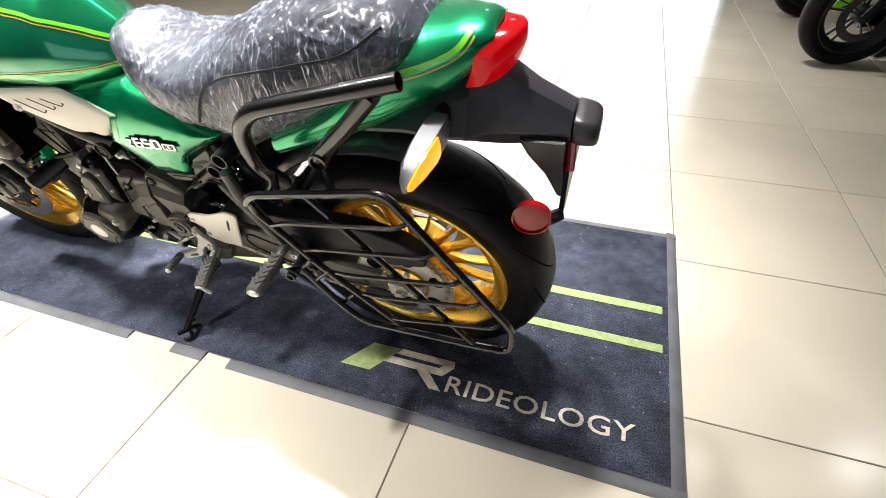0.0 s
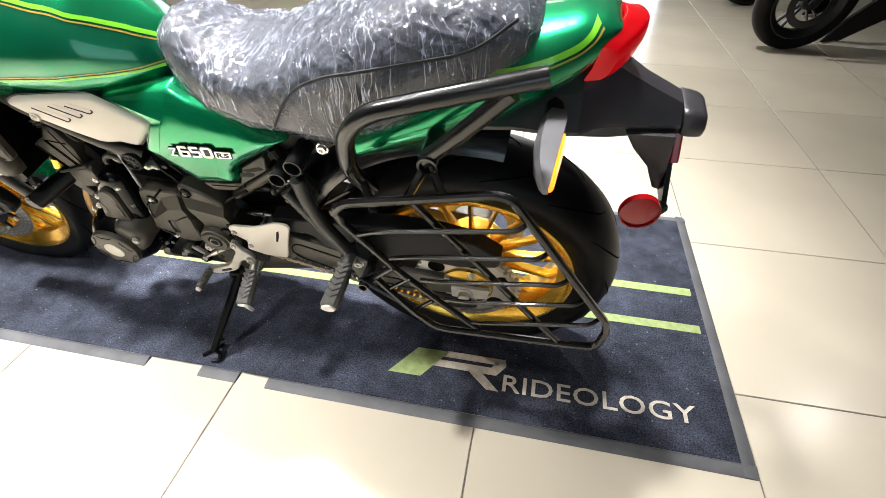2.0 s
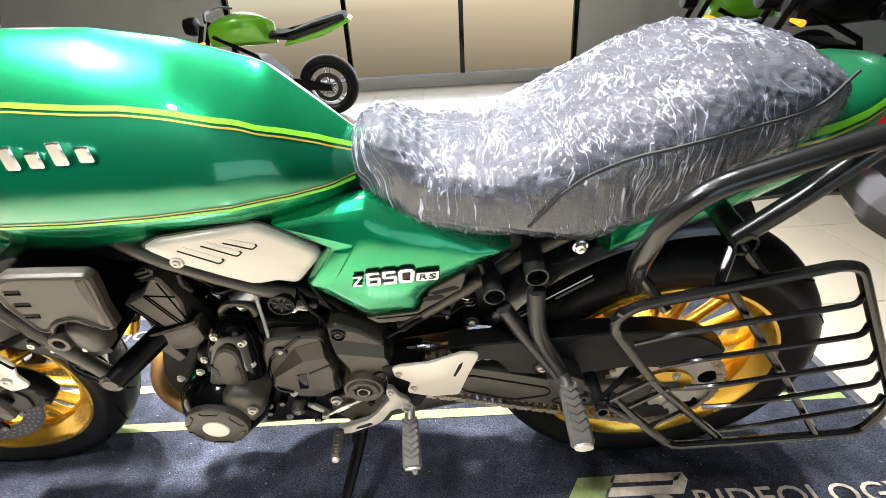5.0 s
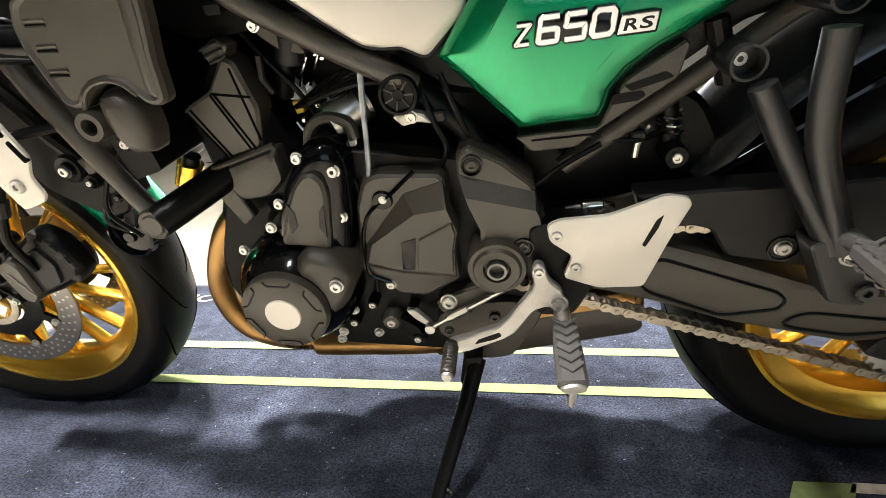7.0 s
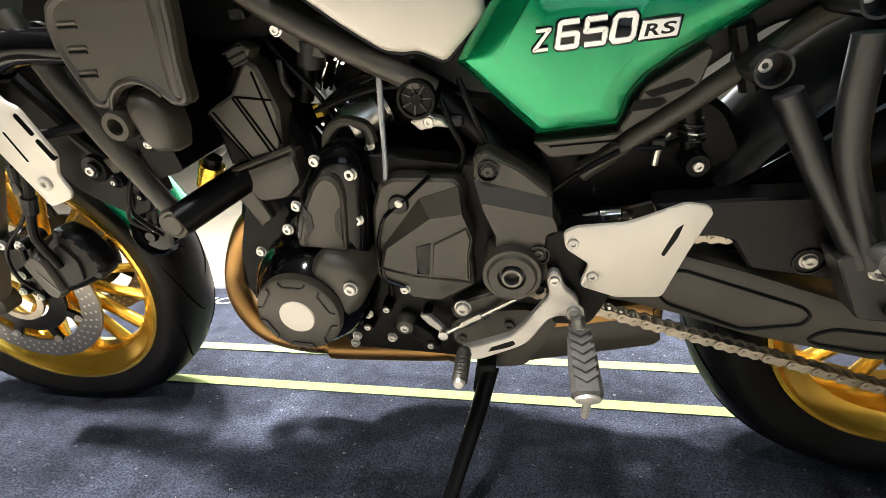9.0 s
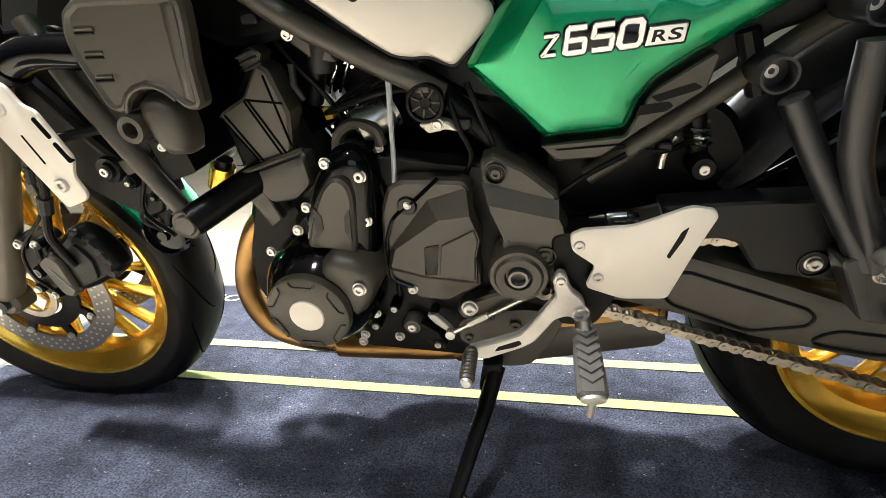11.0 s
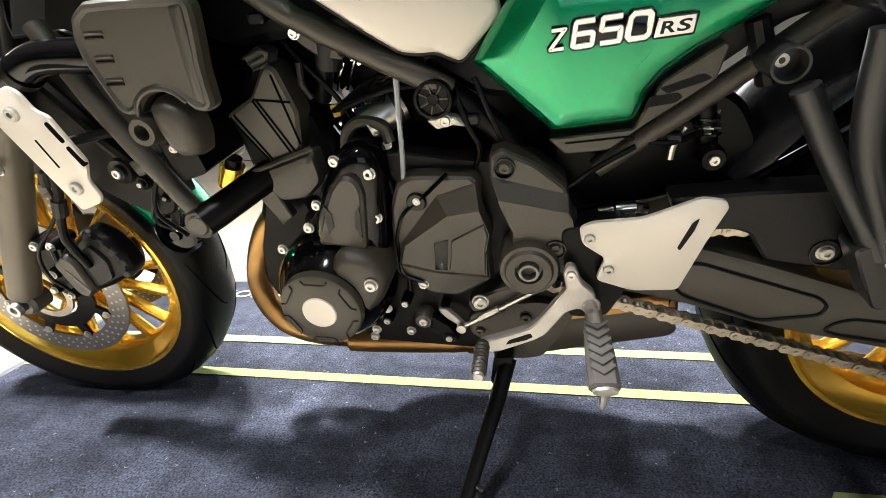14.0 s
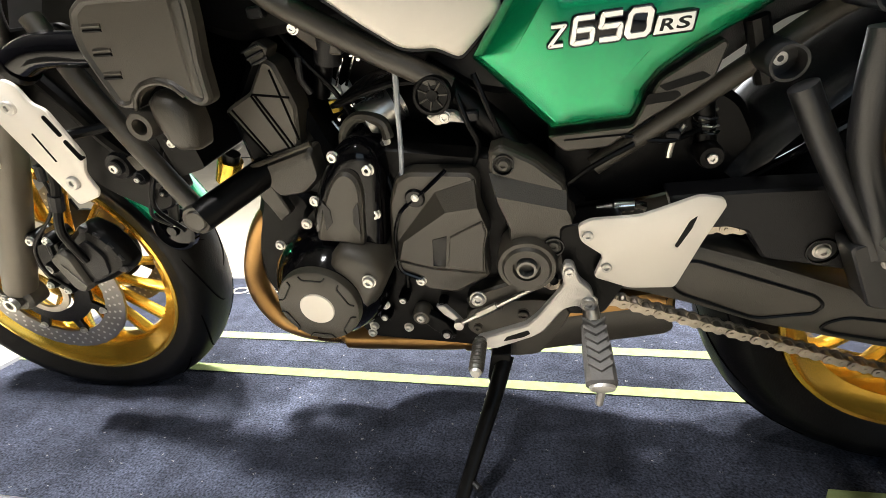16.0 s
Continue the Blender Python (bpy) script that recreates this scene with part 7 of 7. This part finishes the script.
def other_bike(m, paint, label):
    b = empty("motorcycle", label, "motorcycle", m, "motorcycles behind")
    for nm, x, w in (("front_wheel", -1.37, 0.12), ("rear_wheel", 0.0, 0.17)):
        h = new(nm)
        h.parent, h.matrix_basis = b, pose(x, 0, 0.305, 0, 0, 12 if x < -1 else 0)
        part("tyre", tyre_mesh(0.305, w, 0.225), RUBBER, h)
        part("rim", rim_mesh(0.225, w * 0.42), DARKRIM, h)
        part("hub", lathe([(0, -0.07), (0.04, -0.07), (0.05, -0.04), (0.05, 0.04), (0.04, 0.07), (0, 0.07)], 24), DARKRIM, h)
        sp = finish(spoke_mesh(0.04, 0.19, 0.01, 0.03, 0.02), "spoke", DARKRIM)
        for k in range(5):
            o = new("spoke", sp)
            o.parent, o.matrix_basis = h, pose(0, 0, 0, 0, 72 * k, 0)
        part("brake_disc", lathe([(0.10, -0.075), (0.145, -0.075), (0.145, -0.070), (0.10, -0.070)], 40, close=True), DARKRIM, h)
    for s in (-1, 1):
        part("fork_leg", tube([(-1.37, 0.1 * s, 0.305), (-1.22, 0.1 * s, 0.62), (-1.08, 0.1 * s, 0.95)], [0.024, 0.026, 0.021], 14), SATIN, b)
        part("footrest", tube([(-0.45, 0.16 * s, 0.36), (-0.44, 0.26 * s, 0.34)], 0.013, 8), SATIN, b)
    part("front_fender", arc_guard(-1.37, 0.305, 0.33, 30, 140, 0.066), paint, b)
    part("engine", slab(bmesh.new(), [(-0.95, 0.40), (-0.96, 0.28), (-0.88, 0.19), (-0.62, 0.18), (-0.45, 0.26), (-0.40, 0.42), (-0.6, 0.62), (-0.85, 0.64)], [(-0.17, 0.05), (-0.13, 0), (0.13, 0), (0.17, 0.05)], 0.03), SATIN, b)
    part("engine_cover", lathe([(0.0, -0.20), (0.06, -0.195), (0.085, -0.18), (0.09, -0.15), (0.09, -0.10)], 28, m=pose(-0.66, 0, 0.33)), DARKRIM, b)
    part("frame_rail", tube([(-1.0, -0.12, 0.85), (-0.62, -0.15, 0.66), (-0.50, -0.13, 0.42)], 0.02, 12), SATIN, b)
    part("swingarm", slab(bmesh.new(), [(-0.5, 0.43), (-0.3, 0.42), (0.04, 0.34), (0.04, 0.27), (-0.5, 0.33)], [(-0.12, 0.005), (-0.11, 0), (-0.08, 0), (-0.075, 0.005)], 0.01), SATIN, b)
    part("side_stand", tube([(-0.73, -0.15, 0.24), (-0.80, -0.28, 0.155), (-0.90, -0.455, 0.082)], 0.011, 10), SATIN, b)
    part("silencer_clamp", tube([(-0.60, -0.11, 0.18), (-0.60, -0.11, 0.28)], 0.012, 8), STEEL, b)
    part("front_indicator", tube([(-1.10, -0.12, 0.80), (-1.10, -0.24, 0.80)], [0.012, 0.022], 10), AMBERLAMP, b, "amber indicator")
    part("silencer", slab(bmesh.new(), [(-0.62, 0.28), (-0.28, 0.30), (-0.27, 0.20), (-0.62, 0.17)], [(-0.10, 0.02), (-0.08, 0), (0.1, 0), (0.12, 0.02)], 0.02), SATIN, b)
    for s in (-1, 1):
        y = 0.20 * s
        cowl = part("belly_cowl", slab(bmesh.new(), [(-1.275, 0.135), (-1.19, 0.29), (-1.08, 0.42), (-0.92, 0.55), (-0.88, 0.44), (-1.02, 0.27), (-1.20, 0.150)], [(y - 0.012, 0.004), (y - 0.006, 0), (y + 0.006, 0), (y + 0.012, 0.004)], 0.01), paint, b)
        part("lower_panel", slab(bmesh.new(), [(-1.27, 0.126), (-1.20, 0.146), (-0.80, 0.122), (-0.785, 0.104)], [(y - 0.010, 0.002), (y - 0.007, 0), (y + 0.007, 0), (y + 0.010, 0.002)], 0.006), CHAMPAGNE, cowl, "pale lower edge of the cowl")
        part("cowl_stay", tube([(-1.19, y, 0.150), (-1.03, y * 0.9, 0.256), (-0.93, y * 0.75, 0.30)], 0.010, 8), SATIN, cowl)
    loops = []
    for i in range(25):
        x = -1.05 + 0.62 * i / 24
        t = i / 24
        w, zt, zb = 0.02 + 0.13 * math.sin(math.pi * min(t + 0.12, 1)) ** 0.6, 0.93 + 0.10 * math.sin(math.pi * t) ** 0.8, 0.74
        loops.append([(x, w * math.copysign(abs(math.cos(a)) ** 0.6, math.cos(a)), (zt + zb) / 2 + (zt - zb) / 2 * math.copysign(abs(math.sin(a)) ** 0.7, math.sin(a))) for a in (2 * math.pi * k / 24 for k in range(24))])
    part("fuel_tank", loft(loops), paint, b, angle=60)
    part("seat", slab(bmesh.new(), [(-0.48, 0.80), (-0.25, 0.78), (0.05, 0.86), (0.28, 0.94), (0.26, 0.99), (-0.05, 0.92), (-0.30, 0.84), (-0.47, 0.86)], [(-0.13, 0.03), (-0.11, 0), (0.11, 0), (0.13, 0.03)], 0.02), VINYL, b)
    part("tail_unit", slab(bmesh.new(), [(-0.35, 0.72), (0.05, 0.80), (0.33, 0.92), (0.30, 0.95), (-0.3, 0.80)], [(-0.10, 0.02), (-0.09, 0), (0.09, 0), (0.10, 0.02)], 0.02), paint, b)
    part("handlebar", tube(fillet([(-0.93, -0.36, 1.02), (-0.99, -0.2, 1.06), (-1.02, 0, 1.05), (-0.99, 0.2, 1.06), (-0.93, 0.36, 1.02)], 0.05), 0.012, 10), SATIN, b)
    part("headlight", lathe([(0, -0.09), (0.07, -0.08), (0.085, -0.02), (0.08, 0.03), (0, 0.06)], 28, m=pose(-1.2, 0, 0.93, 0, 0, -90)), SATIN, b)
    return b


OTHERS = [
    (pose(3.50, 3.20, FLOOR_Z, 9, 0, 0), SATIN, "black naked motorcycle on its side stand"),
    (pose(3.56, 4.42, FLOOR_Z, 9, 0, 0), LIMEPAINT, "black and lime motorcycle parked in the row behind"),
    (pose(-1.02, 4.89, FLOOR_Z, 9, 0, 0), LIMEPAINT, "lime green and black motorcycle in the row behind"),
]
for om, paint, label in OTHERS:
    other_bike(om, paint, label)
# thin near-black line across the far tiles
bm = bmesh.new()
box(bm, (0, 0, 0.003), (1.1, 0.035, 0.006), bevel=0.001)
thing("floor_strip", bm, BLACKSTRIP, "thin black rubber strip lying on the tiles", "floor strip", m=pose(-2.51, 4.24, FLOOR_Z, 0, 0, -5))

# ---- floor tiles ----
T, GAP = 0.6096, 0.0035


def tile_mesh(sx=T - GAP, sy=T - GAP, h=0.012):
    b = 0.0012
    bm = bmesh.new()
    loops = []
    for z, d in ((-h, 0), (-b, 0), (0, b)):
        x, y = sx / 2 - d, sy / 2 - d
        loops.append([(-x, -y, z), (x, -y, z), (x, y, z), (-x, y, z)])
    return finish(loft(loops, bm=bm), "tile", TILE)


def lay_tiles():
    me = tile_mesh()
    rest = bmesh.new()
    for i in range(-13, 14):
        for j in range(-10, 11):
            c = GRID @ Vector(((i + 0.5) * T, (j + 0.5) * T, 0))
            if -5 <= i < 8 and -4 <= j < 9:
                ob = new("tile", me)
                ob.parent = floor
                ob.matrix_basis = Matrix.Translation((c.x, c.y, FLOOR_Z))
            else:
                q = (T - GAP) / 2
                vs = [rest.verts.new((c.x + u * q, c.y + v * q, FLOOR_Z)) for u, v in ((-1, -1), (1, -1), (1, 1), (-1, 1))]
                rest.faces.new(vs)
    tagged(part("far_tiles", rest, TILE, floor), kind="stuff")


lay_tiles()
